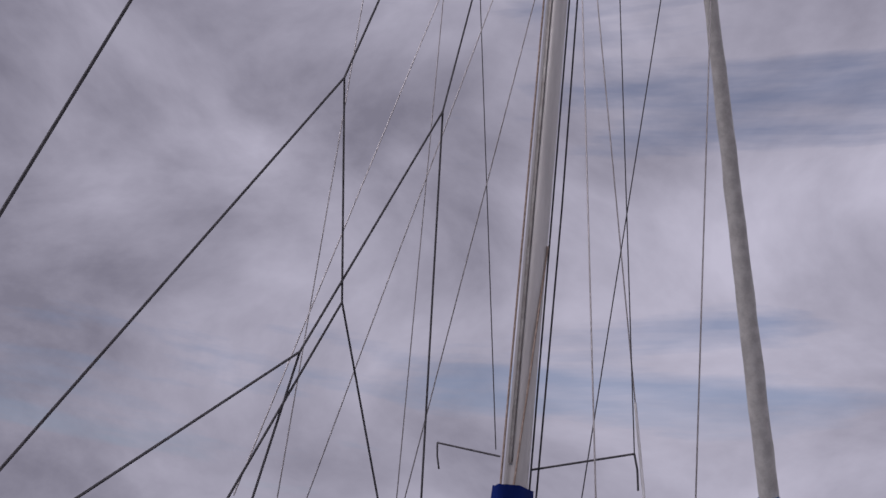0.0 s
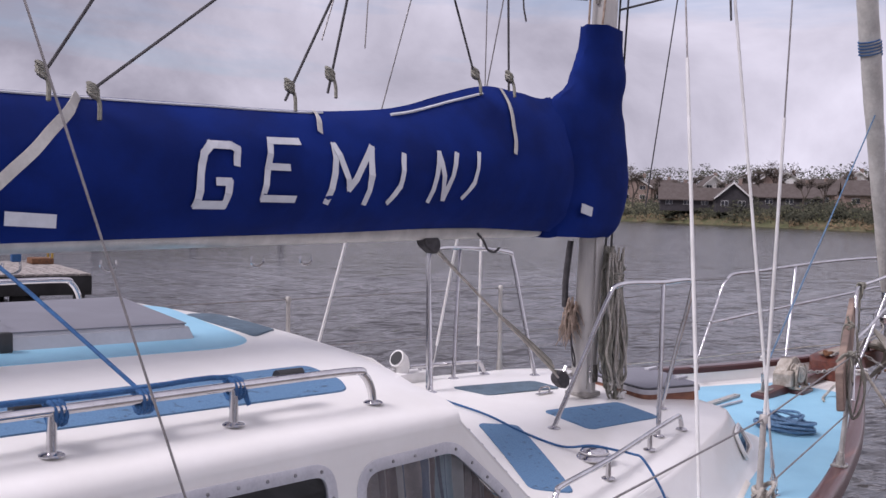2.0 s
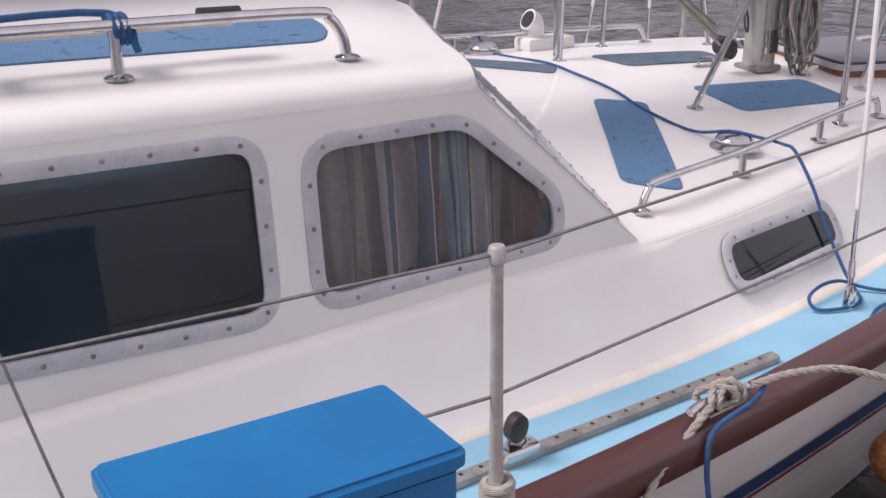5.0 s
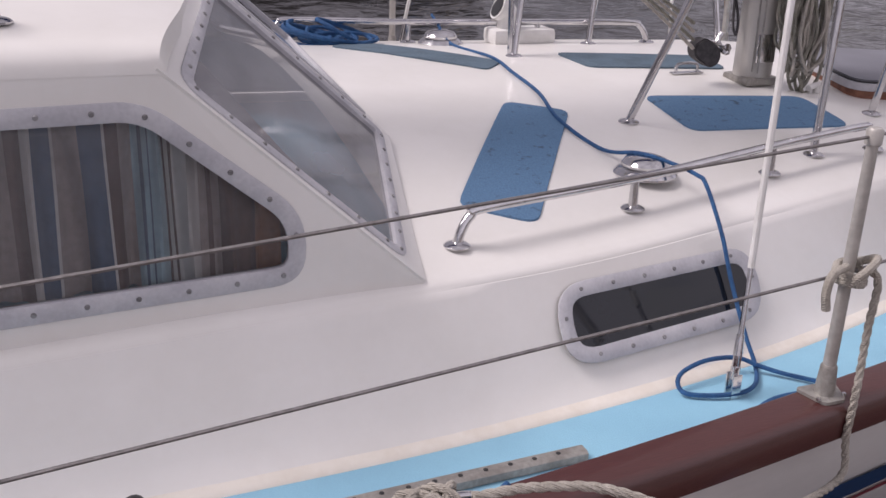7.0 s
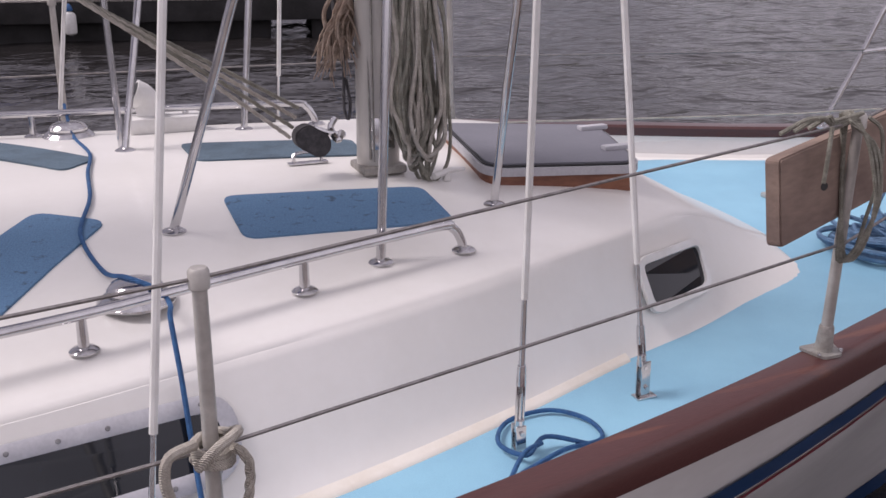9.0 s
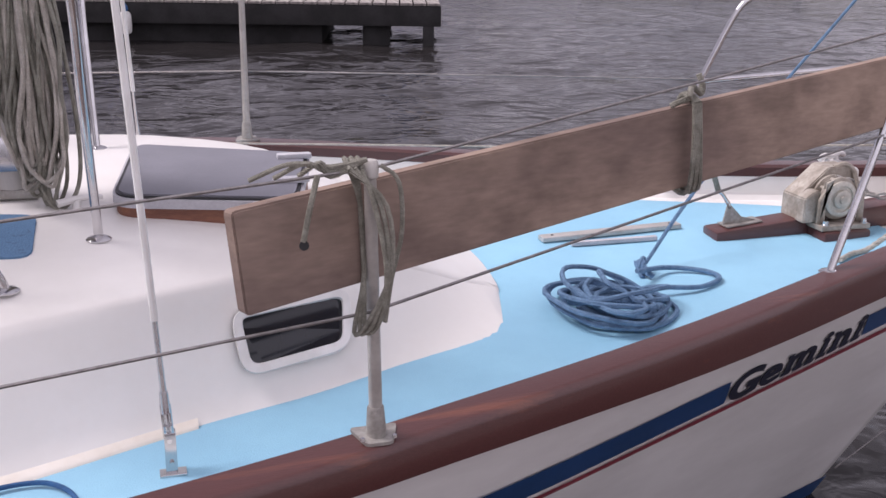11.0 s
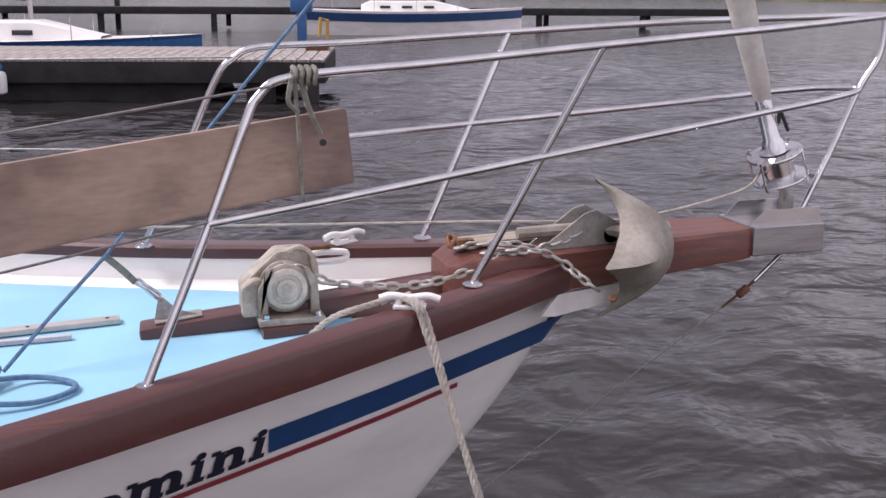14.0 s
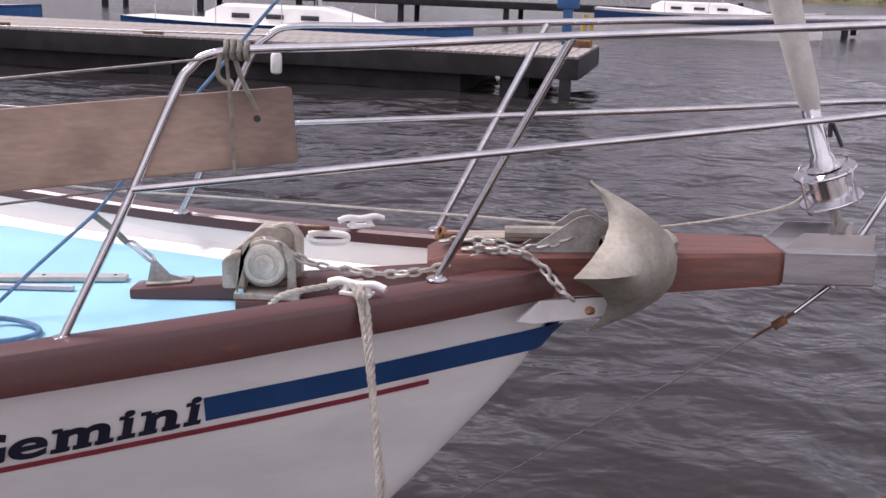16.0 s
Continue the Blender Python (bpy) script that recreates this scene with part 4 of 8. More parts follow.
bm = bmesh.new()
rings = []
for z in np.linspace(1.43, 14.0, 30):
    c = mast_at(z)
    rings.append([bm.verts.new(c + Vector((0.068 * math.cos(a), 0.070 * math.sin(a), 0))) for a in np.linspace(0, 2 * math.pi, 24, endpoint=False)])
for a, b in zip(rings, rings[1:]):
    for k in range(24):
        bm.faces.new((a[k], a[(k + 1) % 24], b[(k + 1) % 24], b[k]))
bm.faces.new(rings[-1])
part("mast_tube", bm, M_ALU, mast, "brushed aluminium mast tube")
bm = bmesh.new()
block(bm, mast_at(8.8) + Vector((-0.073, 0, 0)), (0.014, 0.022, 10.4), along(FOOT, HEAD).to_3x3().to_4x4(), bevel=0.002)
part("sail_track", bm, M_GREYMET, mast)
bm = bmesh.new()
block(bm, FOOT + Vector((0, 0, 0.010)), (0.145, 0.15, 0.030), bevel=0.012)
part("mast_step", bm, M_GREYMET, mast, "dull metal mast shoe")
bm = bmesh.new()
for u in (-0.016, 0.016):
    block(bm, mast_at(1.95) + Vector((-0.045, u - 0.056, 0)), (0.010, 0.006, 0.95), Matrix.Rotation(0.9, 4, "Z"), bevel=0.002)
part("luff_groove", bm, M_GREYMET, mast, "pair of ridges of the sail groove")
bm = bmesh.new()
block(bm, mast_at(1.56) + Vector((-0.01, -0.072, 0)), (0.075, 0.012, 0.10), bevel=0.004)
part("mast_plate", bm, M_STEEL, mast, "riveted steel plate low on the mast")

boom = thing("boom", "aluminium boom under a blue sail cover", "boom")
bm = bmesh.new()
tube(bm, [(-4.9, -0.03, 2.315), (-0.10, 0.0, 2.385)], 0.050, 18, 0)
part("boom_tube", bm, M_ALU, boom)
for x in (-3.3, -2.95, -2.3, -2.05):
    bm = bmesh.new()
    tube(bm, [(x - 0.03, -0.02, 2.262), (x - 0.028, -0.02, 2.235), (x, -0.02, 2.222), (x + 0.028, -0.02, 2.235), (x + 0.03, -0.02, 2.262)], 0.005, 6)
    part("boom_eye", bm, M_STEEL, boom)
bm = bmesh.new()
tube(bm, [(-1.0, -0.05, 2.35), (-0.96, -0.06, 2.31), (-0.93, -0.06, 2.27), (-0.88, -0.06, 2.255), (-0.84, -0.06, 2.275)], 0.006, 6)
part("hook", bm, M_ROPEDARK, boom)

# the cover: lofted round the stowed sail
cover_top = smooth_table([(-5.0, 2.80), (-3.4, 2.82), (-2.6, 2.84), (-1.9, 2.87), (-1.5, 2.925), (-1.22, 3.005), (-0.94, 3.07), (-0.67, 3.062), (-0.42, 3.065), (-0.30, 3.14), (-0.22, 3.32), (-0.21, 3.46)])
cover_low = smooth_table([(-5.0, 2.27), (-3.4, 2.325), (-2.0, 2.355), (-1.0, 2.375), (-0.6, 2.36), (-0.1, 2.34), (0.1, 2.32)])
cover_half = smooth_table([(-5.0, 0.15), (-3.0, 0.17), (-1.6, 0.19), (-1.0, 0.205), (-0.5, 0.19), (-0.2, 0.16)])


def cover_pt(x, f, side, lift=0.0):
    """A point on the cover's side: f = 0 at the hem, 1 at the ridge."""
    z0, z1 = cover_low(x), cover_top(x)
    z = z0 + (z1 - z0) * f
    prof = [(0.0, 0.34), (0.12, 0.72), (0.3, 0.98), (0.45, 1.0), (0.65, 0.84), (0.82, 0.56), (0.93, 0.30), (1.0, 0.06)]
    h = float(np.interp(f, [a for a, _ in prof], [b for _, b in prof])) * cover_half(x)
    wr = 0.012 * noise.noise((x * 3.1, f * 5.0, side * 2.0)) + 0.006 * noise.noise((x * 11 + f * 4, f * 9.0, side * 3.0)) + 0.004 * noise.noise((x * 24 - f * 9, f * 3.0, side * 5.0))
    return Vector((x, side * (h + wr + lift) - 0.02, z))


bm = bmesh.new()
fs = [0, 0.04, 0.12, 0.2, 0.3, 0.4, 0.5, 0.6, 0.7, 0.8, 0.88, 0.94, 1.0]
for side in (-1, 1):
    rows = [[cover_pt(x, f, side) for f in fs] for x in np.linspace(-5.0, -0.42, 150)]
    grid(bm, rows)
# the front part wraps the mast
rows = []
n = 28
front_r = smooth_table([(2.32, 0.08), (2.36, 0.12), (2.45, 0.155), (2.56, 0.172), (2.78, 0.160), (2.95, 0.132), (3.09, 0.118), (3.18, 0.130), (3.3, 0.110), (3.47, 0.098)])
back_x = smooth_table([(2.32, -0.48), (2.6, -0.50), (2.85, -0.48), (3.0, -0.465), (3.06, -0.43), (3.12, -0.325), (3.22, -0.26), (3.32, -0.222), (3.47, -0.21)])
for z in np.linspace(2.325, 3.47, 30):
    c = mast_at(z)
    row = []
    for k in range(n + 1):
        a = 2 * math.pi * k / n
        fx, fy = math.cos(a), math.sin(a)
        r = front_r(z)
        xo = r * 1.25 * fx if fx > 0 else fx * abs(back_x(z))
        hy = r * 0.86 * fy
        if fx < 0:
            up = min(1.0, max(0.0, (z - 2.72) / 0.42))
            up = up * up * (3 - 2 * up)
            wide = fy * (r * 0.86 * (1 + fx) + 0.185 * -fx)
            hy = wide * (1 - up) + hy * up
        wr = 0.015 * noise.noise((fx * 2.2, fy * 2.2, z * 4.5)) + 0.009 * noise.noise((fx * 5, fy * 5, z * 11)) + 0.006 * noise.noise((fx * 3, fy * 3, z * 26))
        row.append(c + Vector((xo * (1 + wr * 4), hy * (1 + wr * 5) - 0.01, wr * 0.6)))
    rows.append(row)
grid(bm, rows)
bmesh.ops.remove_doubles(bm, verts=bm.verts[:], dist=0.001)
bmesh.ops.recalc_face_normals(bm, faces=bm.faces[:])
bm.normal_update()
bmesh.ops.solidify(bm, geom=bm.faces[:], thickness=0.004)
cover = single("sail_cover", bm, M_COVER, "royal blue canvas sail cover with silver tape letters, over the boom", "sail cover")

# white piping along the ridge
bm = bmesh.new()
tube(bm, [cover_pt(x, 0.985, -1, 0.004) for x in np.linspace(-4.2, -2.0, 40)], 0.005, 6, 0)
tube(bm, [cover_pt(x, 0.95, -1, 0.006) for x in np.linspace(-1.62, -1.02, 16)], 0.007, 6, 0)
part("piping", bm, M_TAPE, cover, "white piping along the ridge")

# tape letters: strokes in a unit square, slanted by hand
STROKES = {
    "G": [[(0.95, 0.72), (0.95, 0.95), (0.75, 1.0), (0.25, 1.0), (0.06, 0.85), (0.0, 0.5), (0.0, 0.05), (0.72, 0.05), (0.74, 0.42), (0.45, 0.42)]],
    "E": [[(0.95, 1.0), (0.12, 0.98), (0.0, 0.03), (0.85, 0.03)], [(0.08, 0.55), (0.62, 0.55)]],
    "M": [[(0.0, 0.0), (0.14, 1.0), (0.42, 0.25), (0.95, 1.0), (0.85, 0.0)]],
    "I": [[(0.0, 0.02), (0.55, 0.35), (0.8, 1.0)]],
    "N": [[(0.0, 0.0), (0.2, 1.0), (0.55, 0.05), (0.85, 1.0)]],
}


def tape_letter(ch, x0, x1, z0, z1, slant, width):
    """A letter of flat tape stuck on the cover's starboard side."""
    bm = bmesh.new()
    layer = 0
    for line in STROKES[ch]:
        for (a, b), (c, d) in zip(line, line[1:]):
            p, q = Vector((x0 + (x1 - x0) * a + slant * b, z0 + (z1 - z0) * b)), Vector((x0 + (x1 - x0) * c + slant * d, z0 + (z1 - z0) * d))
            t = (q - p).normalized()
            nrm = Vector((-t.y, t.x)) * width / 2
            p, q = p - t * width * 0.35, q + t * width * 0.35
            rows = []
            layer += 1
            for k in range(5):
                m2 = p.lerp(q, k / 4)
                row = []
                for s in (-1, 1):
                    g = m2 + nrm * s
                    f = (g.y - cover_low(g.x)) / (cover_top(g.x) - cover_low(g.x))
                    pt = cover_pt(g.x, f, -1, 0.006 + 0.0006 * layer)
                    row.append(Vector((g.x, pt.y, g.y)))
                rows.append(row)
            grid(bm, rows)
    bmesh.ops.recalc_face_normals(bm, faces=bm.faces[:])
    bm.normal_update()
    bmesh.ops.solidify(bm, geom=bm.faces[:], thickness=0.001)
    part("tape_letter", bm, M_TAPE, cover, "silver-white tape letter", smooth=False)


for spec in (("G", -2.708, -2.543, 2.452, 2.685, 0.035, 0.030), ("E", -2.415, -2.245, 2.485, 2.72, 0.04, 0.027), ("M", -2.095, -1.85, 2.485, 2.715, 0.03, 0.030),
             ("I", -1.755, -1.66, 2.485, 2.695, 0.02, 0.024), ("N", -1.505, -1.345, 2.50, 2.715, 0.03, 0.025), ("I", -1.285, -1.185, 2.515, 2.725, 0.01, 0.022)):
    tape_letter(*spec)
for pc, ps, pr in (((-0.30, -0.205, 2.475), (0.10, 0.003, 0.05), 0.2), ((-3.31, -0.175, 2.405), (0.17, 0.003, 0.045), 0.05)):
    bm = bmesh.new()
    block(bm, pc, ps, Matrix.Rotation(pr, 4, "Y"), bevel=0)
    part("patch", bm, M_TAPE, cover, "small pale patch")


def strap(bm, pts, width):
    rows = []
    p = curve_points(pts, 4)
    for i, q in enumerate(p):
        d = (p[min(i + 1, len(p) - 1)] - p[max(0, i - 1)]).normalized()
        s = Vector((d.z, 0, -d.x)).normalized() * width / 2
        rows.append([q - s, q + s])
    grid(bm, rows)
    bm.normal_update()
    bmesh.ops.solidify(bm, geom=bm.faces[:], thickness=0.002)


def strap_on_cover(x0, f0, x1, f1, width, nm="strap"):
    bm = bmesh.new()
    strap(bm, [cover_pt(x0 + (x1 - x0) * k / 5, f0 + (f1 - f0) * k / 5, -1, 0.012) for k in range(6)], width)
    part(nm, bm, M_SAIL, cover, "pale webbing tie strap")


strap_on_cover(-0.845, 0.99, -0.93, 0.52, 0.026)
strap_on_cover(-2.04, 1.0, -2.08, 0.82, 0.03)
strap_on_cover(-3.08, 1.0, -3.45, 0.34, 0.04)

# ---------- standing rigging ----------


def wire(name, pts, r, mat, label, category="rigging wire", group="", smooth=0, seg=6):
    bm = bmesh.new()
    tube(bm, pts, r, seg, smooth)
    return single(name, bm, mat, label, category, group)


SPREAD_Z = 8.6
sp_parent = thing("spreaders", "pair of slim aluminium mast spreaders", "spreader")
for s in (-1, 1):
    bm = bmesh.new()
    tube(bm, [mast_at(SPREAD_Z), mast_at(SPREAD_Z) + Vector((0.02, s * 1.05, 0.06))], (0.03, 0.018), 8, 0)
    part("spreader", bm, M_ALU, sp_parent)


def shroud(foot, top, sheath, bottle):
    """A shroud with a chainplate, a bottlescrew and a white plastic sheath."""
    foot, top = Vector(foot), Vector(top)
    d = (top - foot).normalized()
    t = thing("shroud", "steel wire shroud with white plastic sheath and bottlescrew", "shroud", "shrouds of the mast")
    bm = bmesh.new()
    tube(bm, [foot + d * 0.1, top], 0.0042, 6, 0)
    part("wire", bm, M_WIRE, t)
    bm = bmesh.new()
    tube(bm, [foot + d * bottle, foot + d * sheath], 0.0085, 8, 0)
    part("sheath", bm, M_WHITEPL, t, "white plastic tube over the wire")
    bm = bmesh.new()
    a = foot + d * 0.085
    for s in (-1, 1):
        tube(bm, [a + Vector((0.009 * s, 0, 0)), a + d * (bottle - 0.28) + Vector((0.009 * s, 0, 0))], 0.0035, 6, 0)
    cyl(bm, a, a + d * 0.03, 0.012, 0.012, 10)
    cyl(bm, a + d * (bottle - 0.30), a + d * (bottle - 0.25), 0.012, 0.010, 10)
    cyl(bm, a + d * (bottle - 0.25), foot + d * bottle, 0.0075, 0.006, 10)
    cyl(bm, a + d * 0.03, a + d * 0.10, 0.005, 0.005, 8)
    part("bottlescrew", bm, M_STEEL, t, "polished steel bottlescrew")
    bm = bmesh.new()
    for s in (-1, 1):
        block(bm, foot + d * 0.05 + Vector((0, 0.012 * s, 0)), (0.026, 0.005, 0.105), bevel=0.002)
    cyl(bm, foot + d * 0.085 + Vector((0, -0.02, 0)), foot + d * 0.085 + Vector((0, 0.02, 0)), 0.006, 0.006, 8)
    cyl(bm, foot + d * 0.03 + Vector((0, -0.02, 0)), foot + d * 0.03 + Vector((0, 0.02, 0)), 0.006, 0.006, 8)
    block(bm, foot, (0.06, 0.035, 0.008), bevel=0.002)
    part("chainplate", bm, M_STEEL, t, "steel chainplate toggle")
    return t


tip_s, tip_p = mast_at(SPREAD_Z) + Vector((0.02, -1.05, 0.06)), mast_at(SPREAD_Z) + Vector((0.02, 1.05, 0.06))
shroud((-0.94, -1.287, 0.91), mast_at(SPREAD_Z - 0.2), 2.3, 0.36)
shroud((-0.048, -1.10, 0.945), tip_s, 2.0, 0.42)
shroud((0.380, -0.99, 0.990), mast_at(SPREAD_Z - 0.2), 3.0, 0.36)
shroud((-0.90, 1.42, 1.13), mast_at(SPREAD_Z - 0.2), 1.5, 0.36)
shroud((-0.02, 1.20, 1.17), mast_at(7.6), 1.4, 0.43)
shroud((0.38, 1.10, 1.20), tip_p, 1.6, 0.36)

# ---------- fittings on the roof and deck ----------


def surface_patch(bm, corners, r, zf, lift, n=4):
    """A thin mat with rounded corners that follows a surface."""
    loop, out = rounded(corners, r, n), []
    for a, b in zip(loop, loop[1:] + loop[:1]):
        k = max(1, int((b - a).length / 0.05))
        out += [a.lerp(b, i / k) for i in range(k)]
    loop = out
    c = sum(loop, Vector((0, 0))) / len(loop)
    rings = [[bm.verts.new(zf(c.x + (p.x - c.x) * f, c.y + (p.y - c.y) * f, h)) for p in loop] for f, h in ((1.0, -0.002), (0.995, lift), (0.85, lift), (0.7, lift), (0.55, lift), (0.4, lift), (0.25, lift), (0.05, lift))]
    for a, b in zip(rings, rings[1:]):
        for i in range(len(loop)):
            bm.faces.new((a[i], a[(i + 1) % len(loop)], b[(i + 1) % len(loop)], b[i]))
    bm.faces.new(rings[-1])
    bmesh.ops.recalc_face_normals(bm, faces=bm.faces[:])
    return bm


def coach_top(x, y, h):
    v = y - mid(x)
    return B(x, v, roof_z(x, v) + 0.004 + h)


def house_top(x, y, h):
    v = y - mid(x)
    d = roof_front(v) - x
    drop = 0.034 * (1 - d / 0.25) ** 2 if 0 < d < 0.25 else 0.0
    return B(x, v, house_roof_w(v) - drop + h)


pads = [
    ([(-1.03, -0.108), (-1.46, -0.768), (-1.278, -0.871), (-0.852, -0.217)], coach_top, M_PAD),
    ([(-0.925, 0.262), (-1.36, 0.80), (-1.19, 0.95), (-0.815, 0.385)], coach_top, M_PADGREY),
    ([(-0.521, -0.118), (-0.526, -0.424), (0.077, -0.46), (0.077, -0.193)], coach_top, M_PAD),
    ([(-0.53, 0.52), (-0.527, 0.252), (0.02, 0.157), (0.045, 0.38)], coach_top, M_PADGREY),
    ([(-4.6, -0.70), (-2.49, -0.78), (-2.43, -0.68), (-2.43, -0.49), (-4.6, -0.46)], house_top, M_PAD),
    ([(-2.33, -0.05), (-2.12, 0.08), (-2.10, 0.50), (-2.31, 0.48)], house_top, M_PADGREY),
    ([(-4.6, 0.95), (-2.48, 0.92), (-2.36, 0.72), (-4.6, 0.72)], house_top, M_PAD),
]
for c, zf, mat in pads:
    bm = bmesh.new()
    surface_patch(bm, c, 0.045, zf, 0.005)
    single("grip_mat", bm, mat, "worn blue grip mat stuck to the cabin top" if mat is M_PAD else "grey-blue grip mat stuck to the cabin top", "deck mat", "blue grip mats")

# pale blue patch on the wheelhouse roof, under the hatch
bm = bmesh.new()
surface_patch(bm, [(-4.6, -0.03), (-2.52, -0.17), (-2.38, -0.10), (-2.32, 0.35), (-2.22, 0.82), (-2.4, 0.90), (-4.6, 0.90)], 0.08, house_top, 0.004)
part("roof_paint", bm, M_DECK, house, "pale blue painted patch")

# sliding hatch on the wheelhouse roof
hatch = thing("roof_hatch", "low grey-topped hatch on the wheelhouse roof", "hatch")
bm = bmesh.new()
lo = [house_top(x, y, 0.0) for x, y in ((-3.31, 0.06), (-2.57, 0.0), (-2.45, 0.72), (-3.34, 0.75))]
hi = [p + Vector((0.0, 0.0, 0.058)) for p in lo]
hi = [hi[0] + Vector((0.02, 0.02, 0)), hi[1] + Vector((-0.02, 0.02, 0)), hi[2] + Vector((-0.03, -0.02, 0)), hi[3] + Vector((0.02, -0.02, 0))]
v1, v2 = [bm.verts.new(p) for p in lo], [bm.verts.new(p) for p in hi]
for i in range(4):
    bm.faces.new((v1[i], v1[(i + 1) % 4], v2[(i + 1) % 4], v2[i]))
bm.faces.new(v2)
bmesh.ops.recalc_face_normals(bm, faces=bm.faces[:])
bmesh.ops.bevel(bm, geom=bm.edges[:], offset=0.012, segments=2, affect="EDGES")
part("body", bm, M_HATCH, hatch, "pale sides of the hatch")
bm = bmesh.new()
slab(bm, [p + Vector((0, 0, 0.001)) for p in (hi[0] + Vector((0.006, 0.006, 0)), hi[1] + Vector((-0.006, 0.006, 0)), hi[2] + Vector((-0.006, -0.006, 0)), hi[3] + Vector((0.006, -0.006, 0)))], (0, 0, 0.004))
part("lid", bm, M_GREYLID, hatch, "flat grey lid")
bm = bmesh.new()
block(bm, house_top(-3.29, 0.045, 0.035), (0.05, 0.03, 0.075), bevel=0.012)
tube(bm, [house_top(-3.30, 0.05, 0.06), house_top(-3.32, 0.12, 0.13), house_top(-3.27, 0.18, 0.13), house_top(-3.22, 0.24, 0.07)], 0.0035, 6)
part("latch", bm, M_BLACKPL, hatch, "black plastic latch")


def rail_foot(bm, p, r=0.033):
    lathe(bm, [(r, 0.0), (r, 0.004), (r * 0.8, 0.009), (r * 0.45, 0.012)], Matrix.Translation(p))


def hand_rail(name, feet, height, bend, r, label):
    """A tube rail that bends down at its ends onto flanges, with short posts between."""
    feet = [Vector(f) for f in feet]
    t = thing(name, label, "handrail", "stainless handrails")
    up = Vector((0, 0, 1))
    a, b = feet[0], feet[-1]
    da, db = (feet[1] - a).normalized(), (feet[-2] - b).normalized()
    pts = [a, a + up * height * 0.45 + da * 0.012, a + up * height * 0.85 + da * bend * 0.55, a + up * height + da * bend * 1.3]
    pts += [f + up * height for f in feet[1:-1]]
    pts += [b + up * height + db * bend * 1.3, b + up * height * 0.85 + db * bend * 0.55, b + up * height * 0.45 + db * 0.012, b]
    bm = bmesh.new()
    tube(bm, pts, r, 12, 6)
    part("rail", bm, M_STEEL, t)
    for f in feet:
        bm = bmesh.new()
        rail_foot(bm, f)
        part("flange", bm, M_STEEL, t)
    for f in feet[1:-1]:
        bm = bmesh.new()
        cyl(bm, f, f + up * height, r * 1.05, r * 0.9, 12)
        part("post", bm, M_STEEL, t)
    return t


def ct(x, v, h=0.0):
    return B(x, v, roof_z(x, v) + 0.004 + h)


hand_rail("handrail", [ct(-1.53, -1.0), ct(-0.98, -0.895), ct(-0.448, -0.78), ct(0.026, -0.683)], 0.085, 0.07, 0.0125, "polished stainless handrail on the coachroof edge")
hand_rail("handrail", [ct(-1.53, 1.0), ct(-0.98, 0.895), ct(-0.448, 0.78), ct(0.026, 0.683)], 0.085, 0.07, 0.0125, "polished stainless handrail on the coachroof edge")


def ht(x, v):
    return B(x, v, house_roof_w(v))


hand_rail("handrail", [ht(-5.0, -0.95), ht(-3.60, -0.955), ht(-3.045, -0.955), ht(-2.495, -0.965)], 0.115, 0.08, 0.0135, "polished stainless handrail on the wheelhouse roof")
hand_rail("handrail", [ht(-5.0, 0.95), ht(-3.60, 0.955), ht(-3.045, 0.955), ht(-2.495, 0.965)], 0.115, 0.08, 0.0135, "polished stainless handrail on the wheelhouse roof")

# boathook shaft lashed beside the rail
hook = thing("boat_hook", "long pole lashed along the wheelhouse handrail", "boathook")
bm = bmesh.new()
tube(bm, [ht(-4.9, -0.90) + Vector((0, 0, 0.095)), ht(-2.75, -0.88) + Vector((0, 0, 0.085))], 0.014, 10, 0)
part("shaft", bm, M_ALU, hook)
for x in (-3.62, -2.78):
    bm = bmesh.new()
    tube(bm, [ht(x, -0.88) + Vector((-0.05, 0, 0.095)), ht(x, -0.88) + Vector((0.05, 0, 0.10))], (0.022, 0.016), 10, 0)
    part("grip", bm, M_BLACKPL, hook, "black plastic end grip")


def lashing(name, p, axis, r, turns, width, rr, mat, label):
    """Rope turns wound tightly round a bar."""
    axis = Vector(axis).normalized()
    s = axis.orthogonal().normalized()
    u = axis.cross(s)
    pts = []
    for k in range(turns * 10 + 1):
        a = 2 * math.pi * k / 10
        pts.append(Vector(p) + axis * width * (k / (turns * 10) - 0.5) + r * (math.cos(a) * s + math.sin(a) * u))
    bm = bmesh.new()
    tube(bm, pts, rr, 6, 0)
    return single(name, bm, mat, label, "rope")


bm = bmesh.new()
top_z = Vector((0, 0, 0.115))
tube(bm, [ht(-4.9, -0.93) + top_z, ht(-3.9, -0.925) + Vector((0, 0, 0.135)), ht(-3.45, -0.93) + Vector((0, 0, 0.13)), ht(-3.05, -0.93) + Vector((0, 0, 0.133)), ht(-3.0, -0.97) + Vector((0, 0, 0.06))], 0.008, 8)
tube(bm, [(-3.62, -0.25, 2.40), (-3.50, -0.45, 2.25), (-3.36, -0.82, 2.0), (-3.34, -0.88, 1.96)], 0.006, 8)
single("sheet_rope", bm, M_ROPEB, "blue rope made fast to the wheelhouse handrail", "rope")
for x in (-3.58, -3.33, -3.03):
    lashing("rope_lashing", ht(x, -0.935) + Vector((0, 0, 0.10)), (1, 0.05, 0), 0.031, 3, 0.042, 0.007, M_ROPEB, "blue rope turns round the handrail")

